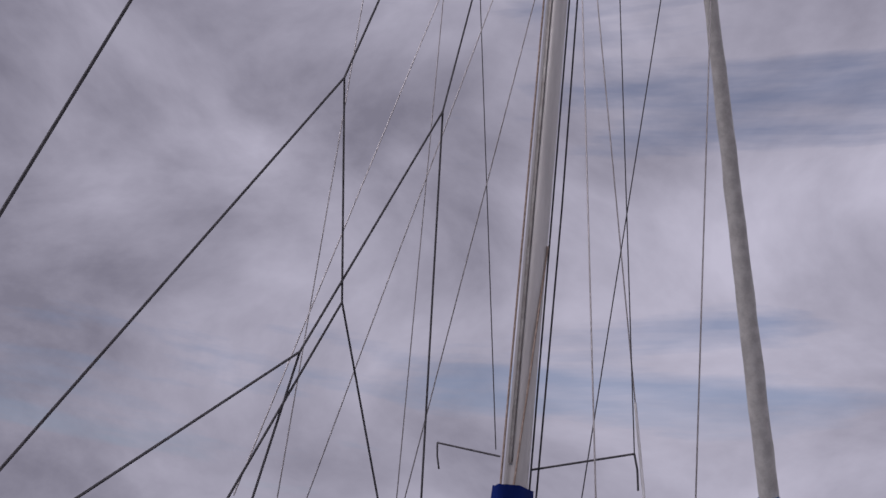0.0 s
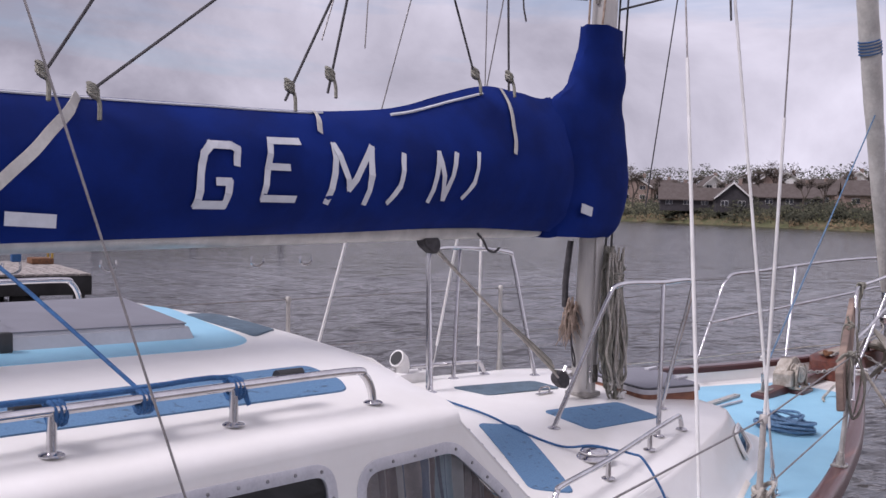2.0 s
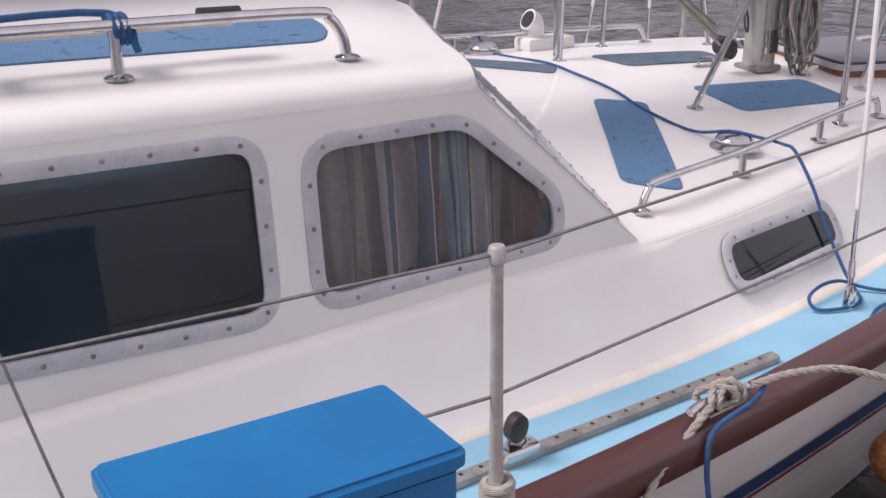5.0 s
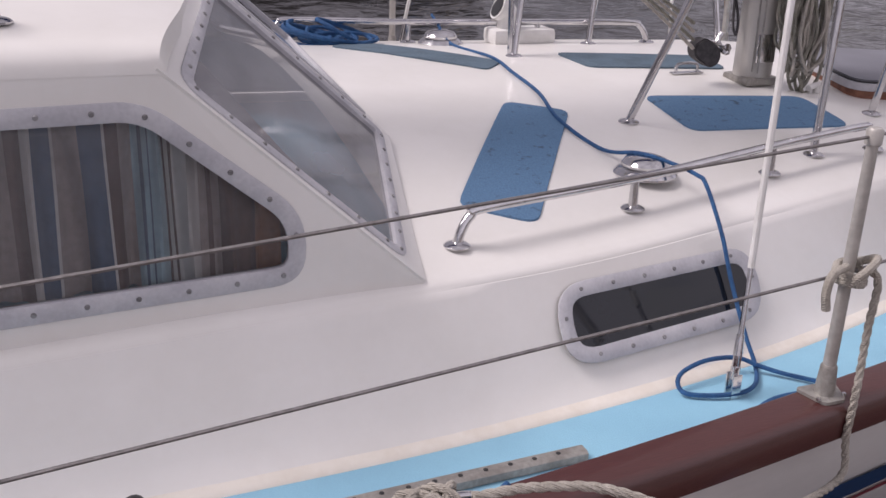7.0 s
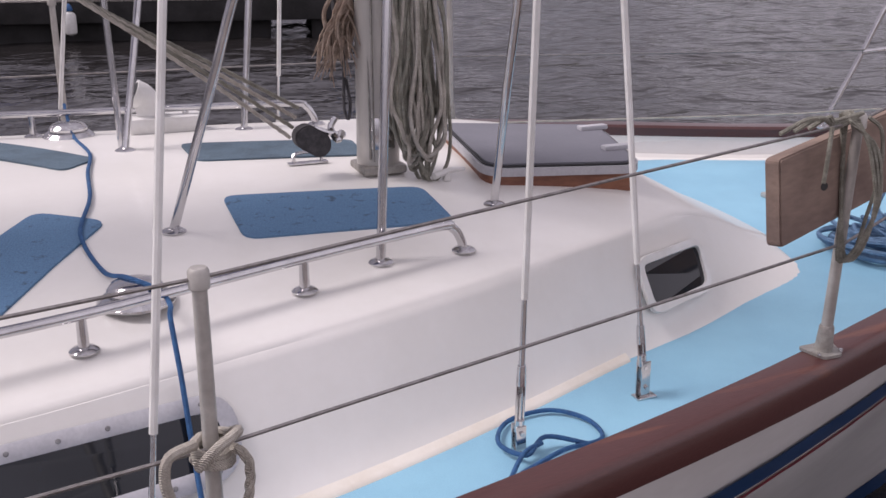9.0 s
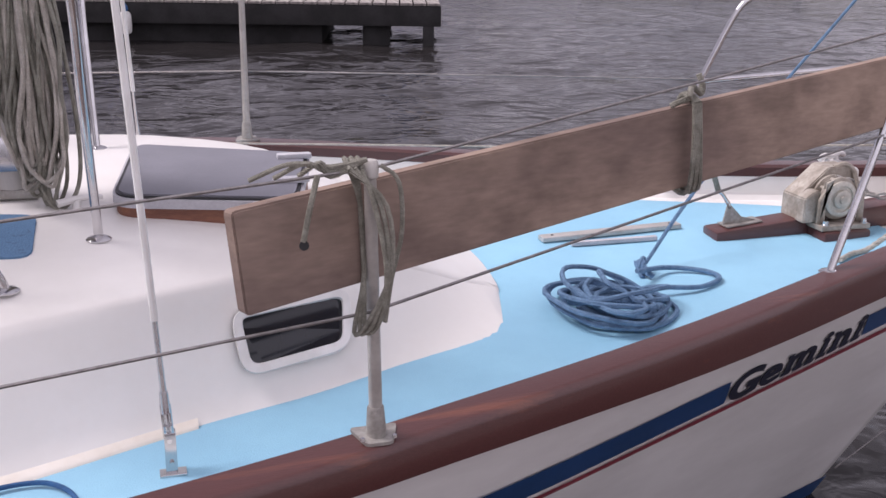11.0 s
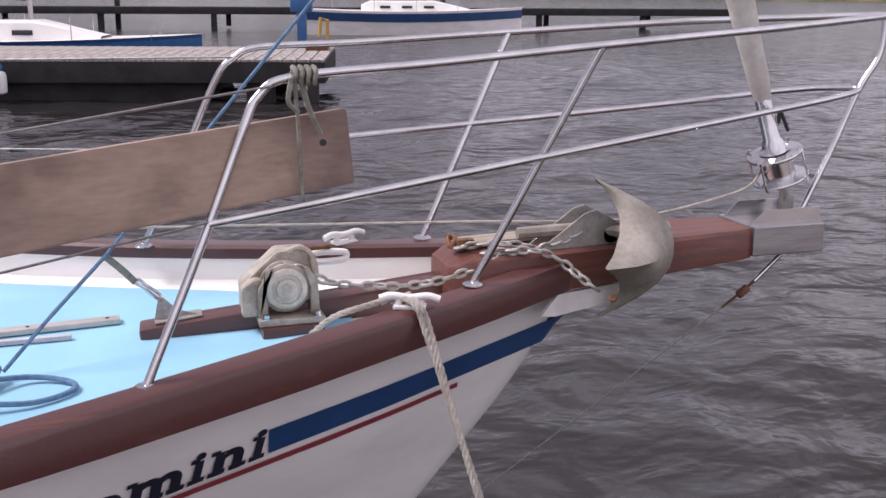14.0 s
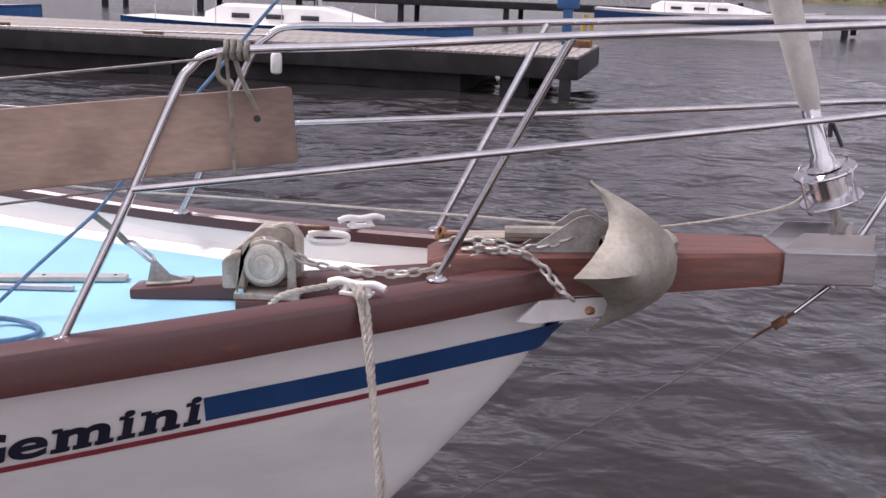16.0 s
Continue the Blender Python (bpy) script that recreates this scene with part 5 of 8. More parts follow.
# ventilators
def mushroom_vent(p, r, label):
    t = thing("deck_vent", label, "ventilator", "stainless deck ventilators")
    bm = bmesh.new()
    lathe(bm, [(r, 0.0), (r, 0.006), (r * 0.86, 0.018), (r * 0.80, 0.022)], Matrix.Translation(p), 28)
    part("flange", bm, M_STEEL, t)
    bm = bmesh.new()
    lathe(bm, [(r * 0.62, 0.016), (r * 0.72, 0.024), (r * 0.74, 0.034), (r * 0.62, 0.048), (r * 0.36, 0.056), (0.0, 0.058)], Matrix.Translation(p), 28)
    part("dome", bm, M_STEEL, t, "polished domed cap")


mushroom_vent(ct(-0.842, -0.725), 0.092, "round polished steel ventilator on the coachroof")
mushroom_vent(ct(-0.862, 0.83), 0.092, "round polished steel ventilator on the coachroof")
cowl = thing("cowl_vent", "white plastic cowl ventilator on its box", "ventilator")
bm = bmesh.new()
c0 = ct(-0.52, 0.80)
block(bm, c0 + Vector((0.0, 0, 0.03)), (0.28, 0.13, 0.065), bevel=0.02)
part("box", bm, M_WHITEPL, cowl)
bm = bmesh.new()
cpt = c0 + Vector((-0.06, 0, 0.06))
tube(bm, [cpt, cpt + Vector((0, 0, 0.04)), cpt + Vector((-0.012, 0.0, 0.07)), cpt + Vector((-0.045, 0.0, 0.088))], (0.042, 0.052), 16, 4)
part("cowl", bm, M_WHITEPL, cowl, "white plastic cowl")
bm = bmesh.new()
q = cpt + Vector((-0.046, 0.0, 0.0885))
lathe(bm, [(0.042, 0.0), (0.042, 0.002)], along(q, q + Vector((-0.9, 0.0, 0.49))), 16)
part("mouth", bm, M_BLACKPL, cowl, "dark mouth of the cowl")

# forehatch
fore = thing("fore_hatch", "grey-lidded forehatch on a varnished wooden coaming", "hatch")


def fh(x, y, h):
    v = y - mid(x)
    return B(x, v, roof_w(min(x, 0.45)) - 0.032 + h)


fl = rounded([(0.275, -0.235), (0.785, -0.335), (0.895, 0.12), (0.35, 0.30)], 0.075, 6)
bm = bmesh.new()
a = [fh(p.x, p.y, -0.06) for p in fl]
top = [fh(p.x, p.y, 0.055) for p in inset(fl, 0.006)]
v1, v2 = [bm.verts.new(p) for p in a], [bm.verts.new(p) for p in top]
for i in range(len(fl)):
    bm.faces.new((v1[i], v1[(i + 1) % len(fl)], v2[(i + 1) % len(fl)], v2[i]))
bm.faces.new(v2)
bmesh.ops.recalc_face_normals(bm, faces=bm.faces[:])
part("coaming", bm, M_WOODLT, fore, "worn varnished wooden coaming")
bm = bmesh.new()
slab(bm, [fh(p.x, p.y, 0.056) for p in inset(fl, -0.004)], (0, 0, 0.026))
part("rim", bm, M_FRAME, fore, "pale metal rim")
bm = bmesh.new()
slab(bm, [fh(p.x, p.y, 0.0825) for p in inset(fl, 0.004)], (0, 0, 0.005))
part("gasket", bm, M_BLACKPL, fore)
bm = bmesh.new()
slab(bm, [fh(p.x, p.y, 0.0875) for p in inset(fl, 0.014)], (0, 0, 0.005))
part("lid", bm, M_GREYLID, fore, "smooth grey lid")
for y in (-0.18, 0.06):
    bm = bmesh.new()
    block(bm, fh(0.81 + 0.2 * (y + 0.06), y, 0.098), (0.11, 0.035, 0.018), bevel=0.007)
    part("hinge", bm, M_FRAME, fore)

# bars round the mast
def mast_bar(feet, tops, label):
    t = thing("mast_guard_rail", label, "guard rail", "bars beside the mast")
    bm = bmesh.new()
    tube(bm, [feet[0], Vector(feet[0]).lerp(Vector(tops[0]), 0.55), Vector(feet[0]).lerp(Vector(tops[0]), 0.90), Vector(tops[0]) + (Vector(tops[2]) - Vector(tops[0])).normalized() * 0.05, tops[1],
              Vector(tops[2]) - (Vector(tops[2]) - Vector(tops[0])).normalized() * 0.05, Vector(feet[2]).lerp(Vector(tops[2]), 0.92), Vector(feet[2]).lerp(Vector(tops[2]), 0.5), feet[2]], 0.0125, 12, 5)
    part("bar", bm, M_STEEL, t)
    bm = bmesh.new()
    cyl(bm, feet[1], tops[1], 0.0125, 0.0125, 12)
    part("middle_leg", bm, M_STEEL, t)
    for f in feet:
        bm = bmesh.new()
        rail_foot(bm, Vector(f) - Vector((0, 0, 0.004)), 0.034)
        part("flange", bm, M_STEEL, t)


mast_bar([ct(-0.694, -0.38), ct(-0.215, -0.687), ct(0.24, -0.43)], [(-0.50, -0.52, 2.11), (-0.167, -0.60, 2.115), (0.222, -0.56, 2.11)], "stainless guard rail beside the mast")
mast_bar([ct(-0.712, 0.44), ct(-0.252, 0.69), ct(0.228, 0.45)], [(-0.55, 0.70, 2.22), (-0.165, 0.80, 2.225), (0.20, 0.70, 2.20)], "stainless guard rail beside the mast")

# port-side tall thin rod seen beside the mast and the stern whip
wire("thin_rod", [B(-0.72, 0.46, 1.42), (-0.74, 0.52, 2.25)], 0.011, M_STEEL, "thin upright steel rod on the coachroof", "rod")

# stanchions and lifelines


def stanchion(x, sign, label, top=None):
    base = B(x, sign * sheer_v(x), sheer_w(x) + 0.004)
    head = Vector(top) if top else B(x, sign * (sheer_v(x) + 0.01), sheer_w(x) + 0.61)
    t = thing("stanchion", label, "stanchion", "lifeline stanchions")
    d = (head - base).normalized()
    bm = bmesh.new()
    tube(bm, [base + d * 0.06, head], (0.0150, 0.0125), 12, 0)
    part("post", bm, M_ALUW, t, "dull aluminium post")
    bm = bmesh.new()
    lathe(bm, [(0.016, -0.03), (0.018, -0.028), (0.018, 0.0), (0.014, 0.006)], Matrix.Translation(head), 14)
    part("cap", bm, M_ALUW, t)
    bm = bmesh.new()
    lp = rounded([(-0.055, -0.035), (0.055, -0.035), (0.03, 0.04), (-0.03, 0.04)], 0.012, 3)
    slab(bm, [base + Vector((p.x, p.y * -sign * -1.0, lean(x) * p.y * sign)) for p in lp], (0, 0, 0.008))
    lathe(bm, [(0.024, 0.0), (0.022, 0.03), (0.019, 0.075), (0.016, 0.08)], along(base, head), 14)
    part("socket", bm, M_GREYMET, t, "cast metal deck socket")
    for k in (-0.036, 0.036):
        bm = bmesh.new()
        cyl(bm, base + Vector((k, sign * 0.024, 0.006)), base + Vector((k, sign * 0.024, 0.012)), 0.006, 0.005, 8)
        part("bolt", bm, M_STEEL, t)
    return head


M_ALUW = material("weathered_grey_post", (0.50, 0.475, 0.445), 0.5, 0.35, second=(0.40, 0.375, 0.35), scale=10, fine=0.25, fine_scale=60, bump=0.1)
heads = []
heads.append(stanchion(-4.5, -1, "weathered grey stanchion on the cap rail"))
heads.append(stanchion(-2.562, -1, "weathered grey stanchion with rope tied at its foot", (-2.571, -1.65, 1.582)))
heads.append(stanchion(-0.828, -1, "weathered grey stanchion with a cream rope knotted round it", (-0.828, -1.478, 1.652)))
heads.append(stanchion(0.815, -1, "weathered grey stanchion carrying the lashed plank", (0.79, -1.215, 1.738)))
pheads = [stanchion(x, 1, "weathered grey stanchion on the far cap rail") for x in (-4.5, -2.6, -0.83, 0.82)]


def lifeline(hs, end, drop, r=0.0038):
    pts = []
    for h in hs:
        pts.append(h - Vector((0, 0, drop)))
    pts.append(Vector(end))
    bm = bmesh.new()
    tube(bm, pts, r, 6, 0)
    single("lifeline", bm, M_WIRE, "thin grey wire lifeline through the stanchions", "lifeline", "lifelines")


aft = B(-6.3, -1.5, 1.82)
lifeline([aft, *heads], (2.74, -0.49, 1.94), 0.012)
lifeline([aft, *heads], (2.56, -0.55, 1.60), 0.315)
aft = B(-6.3, 1.5, 1.82)
lifeline([aft, *pheads], (2.76, 0.55, 1.95), 0.012)
lifeline([aft, *pheads], (2.58, 0.58, 1.62), 0.315)

# ---------- pulpit ----------
pulpit = thing("pulpit", "stainless tube pulpit round the bow", "pulpit")


def steel(name, pts, r, smooth=5):
    bm = bmesh.new()
    tube(bm, pts, r, 12, smooth)
    return part(name, bm, M_STEEL, pulpit)


SF1, SF2, PF1, PF2 = Vector((2.374, -0.620, 1.195)), Vector((3.387, -0.257, 1.288)), Vector((2.42, 0.63, 1.27)), Vector((3.398, 0.335, 1.302))
steel("top_rail", [SF1, SF1.lerp(Vector((2.70, -0.485, 1.90)), 0.5), (2.66, -0.505, 1.835), (2.705, -0.485, 1.915), (2.80, -0.475, 1.962), (3.2, -0.45, 1.99), (3.73, -0.40, 2.03), (4.4, -0.27, 2.07), (4.85, -0.13, 2.095), (5.06, -0.03, 2.105), (5.06, 0.03, 2.105),
                   (4.85, 0.15, 2.095), (4.4, 0.30, 2.075), (3.76, 0.44, 2.035), (3.2, 0.51, 2.0), (2.86, 0.55, 1.985), (2.765, 0.56, 1.945), (2.70, 0.57, 1.87), PF1.lerp(Vector((2.72, 0.57, 1.88)), 0.5), PF1], 0.0125, 5)
steel("middle_rail", [(2.555, -0.55, 1.595), (3.0, -0.47, 1.64), (3.55, -0.355, 1.695), (4.3, -0.21, 1.77), (4.80, -0.12, 1.825), (4.96, -0.03, 1.84), (4.96, 0.03, 1.84), (4.80, 0.14, 1.828), (4.3, 0.24, 1.775), (3.58, 0.395, 1.705), (3.0, 0.51, 1.65), (2.575, 0.59, 1.61)], 0.011, 5)
steel("front_leg", [SF2, (3.73, -0.40, 2.025)], 0.0125, 0)
steel("front_leg", [PF2, (3.76, 0.44, 2.03)], 0.0125, 0)
steel("nose_leg", [(4.765, -0.01, 1.38), (4.89, 0.0, 1.62), (4.985, 0.0, 1.84), (5.06, 0.0, 1.96), (5.075, 0.0, 2.10)], 0.0125, 5)
for f in (SF1, SF2, PF1, PF2):
    bm = bmesh.new()
    rail_foot(bm, f - Vector((0, 0, 0.004)), 0.034)
    part("flange", bm, M_STEEL, pulpit)

# ---------- bowsprit ----------
M_NOSE = material("brushed_steel", (0.42, 0.41, 0.415), 0.38, 0.9, second=(0.33, 0.32, 0.325), scale=8, fine=0.25, fine_scale=60, stretch=(0.5, 4, 4))
sprit = thing("bowsprit", "varnished mahogany bowsprit plank with a steel nose fitting", "bowsprit")
bm = bmesh.new()
rows = []
for x, hw, zt, zb in ((3.36, 0.10, 1.30, 1.15), (3.44, 0.15, 1.335, 1.16), (3.7, 0.17, 1.350, 1.21), (4.1, 0.155, 1.360, 1.235), (4.43, 0.125, 1.366, 1.258), (4.488, 0.11, 1.366, 1.260)):
    yc = mid(x) - 0.01
    rows.append([Vector((x, yc + s * hw * k, z)) for s, k, z in ((-1, 1.0, zb), (-1, 1.0, zt - 0.012), (-1, 0.92, zt), (1, 0.92, zt), (1, 1.0, zt - 0.012), (1, 1.0, zb), (-1, 1.0, zb))])
grid(bm, rows)
for end in (rows[0], rows[-1]):
    bm.faces.new([bm.verts.new(p) for p in end[:-1]])
bmesh.ops.remove_doubles(bm, verts=bm.verts[:], dist=0.001)
bmesh.ops.recalc_face_normals(bm, faces=bm.faces[:])
part("plank", bm, M_SPRIT, sprit, "reddish varnished mahogany plank")
for s in (-1, 1):
    bm = bmesh.new()
    lp = [(4.49, 1.372), (4.78, 1.372), (4.78, 1.428), (4.55, 1.428)]
    slab(bm, [(x, -0.02 + s * 0.085, z) for x, z in lp], (0, s * 0.005, 0))
    part("cheek_plate", bm, M_STEEL, sprit)
bm = bmesh.new()
block(bm, (4.636, -0.02, 1.320), (0.296, 0.236, 0.108), bevel=0.005)
part("nose_fitting", bm, M_NOSE, sprit, "brushed steel nose fitting", smooth=False)
bm = bmesh.new()
lathe(bm, [(0.022, 0.0), (0.022, 0.03), (0.012, 0.04)], Matrix.Translation((4.70, -0.02, 1.232)), 12)
tube(bm, [(4.70, -0.02, 1.240), (4.585, -0.02, 1.137)], 0.009, 10, 0)
part("bobstay_bottlescrew", bm, M_STEEL, sprit, "steel bottlescrew of the bobstay")
bm = bmesh.new()
tube(bm, [(4.585, -0.02, 1.137), (4.555, -0.02, 1.112)], 0.006, 8, 0)
block(bm, (4.54, -0.02, 1.100), (0.05, 0.02, 0.028), Matrix.Rotation(-0.62, 4, "Y"), bevel=0.004)
tube(bm, [(4.525, -0.02, 1.092), (4.455, -0.02, 1.045)], 0.005, 8, 0)
part("bobstay_end", bm, M_RUST, sprit, "rust-stained end fitting")
bm = bmesh.new()
tube(bm, [(4.455, -0.02, 1.045), (3.01, 0.0, 0.10)], 0.0028, 6, 0)
part("bobstay", bm, M_WIRE, sprit, "thin wire bobstay down to the stem")
# grey stemhead plate under the sprit
bm = bmesh.new()
for s in (-1, 1):
    lp = [(3.64, 1.145), (3.71, 1.205), (4.03, 1.205), (4.03, 1.172), (3.98, 1.138), (3.70, 1.132)]
    slab(bm, [Vector((x, mid(x) + s * (max(0.05, sheer_v(x) + 0.0) + 0.03), z)) for x, z in lp], (0, s * 0.02, 0))
part("stemhead_plate", bm, M_WHITEPL, sprit, "dull white stemhead plate")

# ---------- forestay with furled headsail ----------
furl = thing("furled_headsail", "cream headsail rolled round the forestay above a furling drum", "furled sail")
FTOP = Vector((0.15, -0.42, 13.6))
STAY0 = Vector((4.705, -0.02, 1.40))
fd = (FTOP - STAY0).normalized()


def stay_at(d):
    return STAY0 + fd * d


bm = bmesh.new()
cyl(bm, stay_at(0.0), stay_at(0.14), 0.016, 0.016, 12)
block(bm, stay_at(0.03), (0.035, 0.05, 0.06), bevel=0.006)
part("toggle", bm, M_GREYMET, furl)
bm = bmesh.new()
m = along(stay_at(0.13), stay_at(1.0))
lathe(bm, [(0.02, -0.01), (0.098, 0.0), (0.10, 0.004), (0.098, 0.008), (0.058, 0.014), (0.058, 0.085), (0.098, 0.096), (0.10, 0.101), (0.098, 0.106), (0.03, 0.112)], m, 28)
part("drum", bm, M_STEEL, furl, "steel furling drum")
for k in range(4):
    bm = bmesh.new()
    a = k * math.pi / 2 + 0.4
    o = Vector((0.108 * math.cos(a), 0.108 * math.sin(a), 0))
    tube(bm, [m @ (o * 0.9 + Vector((0, 0, -0.012))), m @ (o + Vector((0, 0, -0.004))), m @ (o + Vector((0, 0, 0.11))), m @ (o * 0.9 + Vector((0, 0, 0.118)))], 0.004, 6, 0)
    part("drum_guard", bm, M_STEEL, furl, "thin wire guard of the drum")
bm = bmesh.new()
lathe(bm, [(0.050, 0.014), (0.053, 0.03), (0.050, 0.05), (0.054, 0.07), (0.05, 0.09)], m, 20)
part("drum_line", bm, M_ROPEW, furl, "cream line wound on the drum")
bm = bmesh.new()
lathe(bm, [(0.055, 0.113), (0.04, 0.13), (0.037, 0.15), (0.030, 0.16), (0.028, 0.38), (0.020, 0.40)], m, 20)
part("foil_tube", bm, M_STEEL, furl)
bm = bmesh.new()
rings = []
length = (FTOP - STAY0).length - 0.6
for i in range(181):
    f = i / 180
    d = 0.44 + (length - 0.44) * f
    r = float(np.interp(d, [0.44, 0.5, 1.3, 2.5, 4.5, 7, 12], [0.028, 0.036, 0.062, 0.082, 0.076, 0.055, 0.03]))
    mm = along(stay_at(d), stay_at(d + 1))
    ring_v = []
    for k in range(16):
        a = 2 * math.pi * k / 16
        w = r * (1 + 0.07 * (1 - abs(math.sin(0.5 * a + d * 5.0))) + 0.08 * noise.noise((math.cos(a) * 1.5, math.sin(a) * 1.5, d * 4)))
        ring_v.append(bm.verts.new(mm @ Vector((w * math.cos(a), w * math.sin(a), 0))))
    rings.append(ring_v)
for a, b in zip(rings, rings[1:]):
    for k in range(16):
        bm.faces.new((a[k], a[(k + 1) % 16], b[(k + 1) % 16], b[k]))
bm.faces.new(rings[0][::-1])
part("sail", bm, M_SAIL, furl, "cream sailcloth in tight wrinkled turns")
bm = bmesh.new()
pts = []
for k in range(90):
    d = 2.55 + 0.13 * k / 90
    mm = along(stay_at(d), stay_at(d + 1))
    pts.append(mm @ Vector((0.09 * math.cos(k * 0.35), 0.09 * math.sin(k * 0.35), 0)))
tube(bm, pts, 0.006, 6, 0)
part("lashing", bm, M_ROPEB, furl, "dark blue lashing round the rolled sail")
bm = bmesh.new()
tube(bm, [stay_at(0.34) + Vector((0.035, -0.01, 0.01)), stay_at(0.40) + Vector((0.055, -0.01, 0.0)), stay_at(0.32) + Vector((0.07, -0.01, 0))], 0.007, 6)
part("shackle", bm, M_BLACKPL, furl)
bm = bmesh.new()
tube(bm, [m @ Vector((-0.05, -0.03, 0.04)), (4.463, -0.061, 1.492), (4.064, -0.077, 1.425), (3.807, 0.019, 1.406), (3.44, 0.151, 1.397), (2.47, 0.50, 1.363), (2.12, 0.625, 1.349), (0.8, 1.1, 1.33), (-1.5, 1.5, 1.37)], 0.005, 6)
single("furling_line", bm, M_ROPEW, "cream furling line led aft from the drum", "rope")
bm = bmesh.new()
tube(bm, [stay_at(2.5) + Vector((0.01, -0.08, 0)), (4.0, -0.12, 3.4), (2.29, -0.03, 1.40)], 0.0055, 6, 0)
tube(bm, [(2.29, -0.03, 1.40), (2.12, -0.10, 1.24), (1.99, -0.16, 1.11)], 0.0065, 6, 0)
single("sheet_line", bm, M_ROPEPALE, "faded blue sheet led down to the foredeck coil", "rope")

# cleats on the cap rails
def cleat(p, yaw, label, size=0.17):
    t = thing("cleat", label, "cleat", "mooring cleats")
    mm = Matrix.Translation(p) @ Matrix.Rotation(yaw, 4, "Z")
    bm = bmesh.new()
    tube(bm, [mm @ Vector((-size / 2, 0, 0.026)), mm @ Vector((-size * 0.3, 0, 0.036)), mm @ Vector((0, 0, 0.030)), mm @ Vector((size * 0.3, 0, 0.036)), mm @ Vector((size / 2, 0, 0.026))], 0.012, 10)
    part("horn_bar", bm, M_WHITEPL if "white" in label else M_STEEL, t)
    bm = bmesh.new()
    block(bm, mm @ Vector((0, 0, 0.004)), (size * 0.55, 0.045, 0.012), Matrix.Rotation(yaw, 4, "Z"), bevel=0.004)
    for s in (-1, 1):
        cyl(bm, mm @ Vector((s * size * 0.2, 0, 0.006)), mm @ Vector((s * size * 0.16, 0, 0.032)), 0.013, 0.010, 10)
    part("base", bm, M_WHITEPL if "white" in label else M_STEEL, t)


cleat(B(3.15, -sheer_v(3.15) + 0.005, sheer_w(3.15) + 0.004), -0.36, "white mooring cleat with a cream rope on it", 0.18)
cleat(B(3.12, sheer_v(3.12) - 0.005, sheer_w(3.12) + 0.004), 0.36, "white mooring cleat on the cap rail")
cleat(B(-1.85, -sheer_v(-1.85), sheer_w(-1.85) + 0.004), 0.10, "steel mooring cleat wrapped in cream rope", 0.22)

# ---------- things on the foredeck ----------
beam = thing("samson_beam", "dark varnished hardwood beam bolted to the foredeck", "deck beam")
bm = bmesh.new()
d = Vector((3.60, 0.02, 1.22)) - Vector((2.38, 0.085, 1.09))
block(bm, Vector((2.38, 0.085, 1.095)) + d / 2, (d.length, 0.115, 0.088), Matrix.Rotation(math.atan2(d.y, d.x), 4, "Z") @ Matrix.Rotation(-math.atan2(d.z, d.x), 4, "Y"), bevel=0.014)
part("beam", bm, M_WOOD, beam)
bm = bmesh.new()
block(bm, (2.845, 0.0, 1.105), (0.20, 0.20, 0.085), bevel=0.012)
part("cross_block", bm, M_WOOD, beam)
bm = bmesh.new()
slab(bm, [(2.425, 0.085, 1.15), (2.565, 0.075, 1.165), (2.50, 0.083, 1.18), (2.455, 0.085, 1.225), (2.44, 0.085, 1.225)], (0, -0.008, 0))
block(bm, (2.50, 0.08, 1.157), (0.15, 0.07, 0.006), Matrix.Rotation(-0.1, 4, "Y"), bevel=0.002)
part("eye_plate", bm, M_GREYMET, beam, "grey metal eye plate")

snap = thing("snap_shackle", "steel snap hook on a webbing strop", "shackle")
bm = bmesh.new()
loop = [(2.45, 0.08, 1.215), (2.425, 0.06, 1.24), (2.395, 0.045, 1.275), (2.375, 0.04, 1.29), (2.385, 0.06, 1.295), (2.415, 0.07, 1.265), (2.445, 0.085, 1.235), (2.45, 0.08, 1.215)]
tube(bm, loop, 0.006, 8, 3)
part("hook", bm, M_STEEL, snap)
bm = bmesh.new()
strap(bm, [(2.375, 0.045, 1.29), (2.335, 0.01, 1.345), (2.29, -0.03, 1.40)], 0.022)
part("strop", bm, M_ROPEG, snap, "grey webbing strop")

# windlass
win = thing("anchor_windlass", "weathered grey manual anchor windlass", "windlass")
WC = Vector((2.832, -0.01, 1.258))


def plate(bm, outline, y0, depth, bevel=0.004):
    """A flat casting: an outline in x and z, with crisp rounded edges."""
    piece = bmesh.new()
    slab(piece, [WC + Vector((x, y0, z)) for x, z in outline], (0, depth, 0))
    bmesh.ops.bevel(piece, geom=[e for e in piece.edges if e.calc_face_angle(0) > 0.5], offset=bevel, segments=2, affect="EDGES")
    me = bpy.data.meshes.new("piece")
    piece.to_mesh(me)
    piece.free()
    bm.from_mesh(me)
    bpy.data.meshes.remove(me)
    return bm


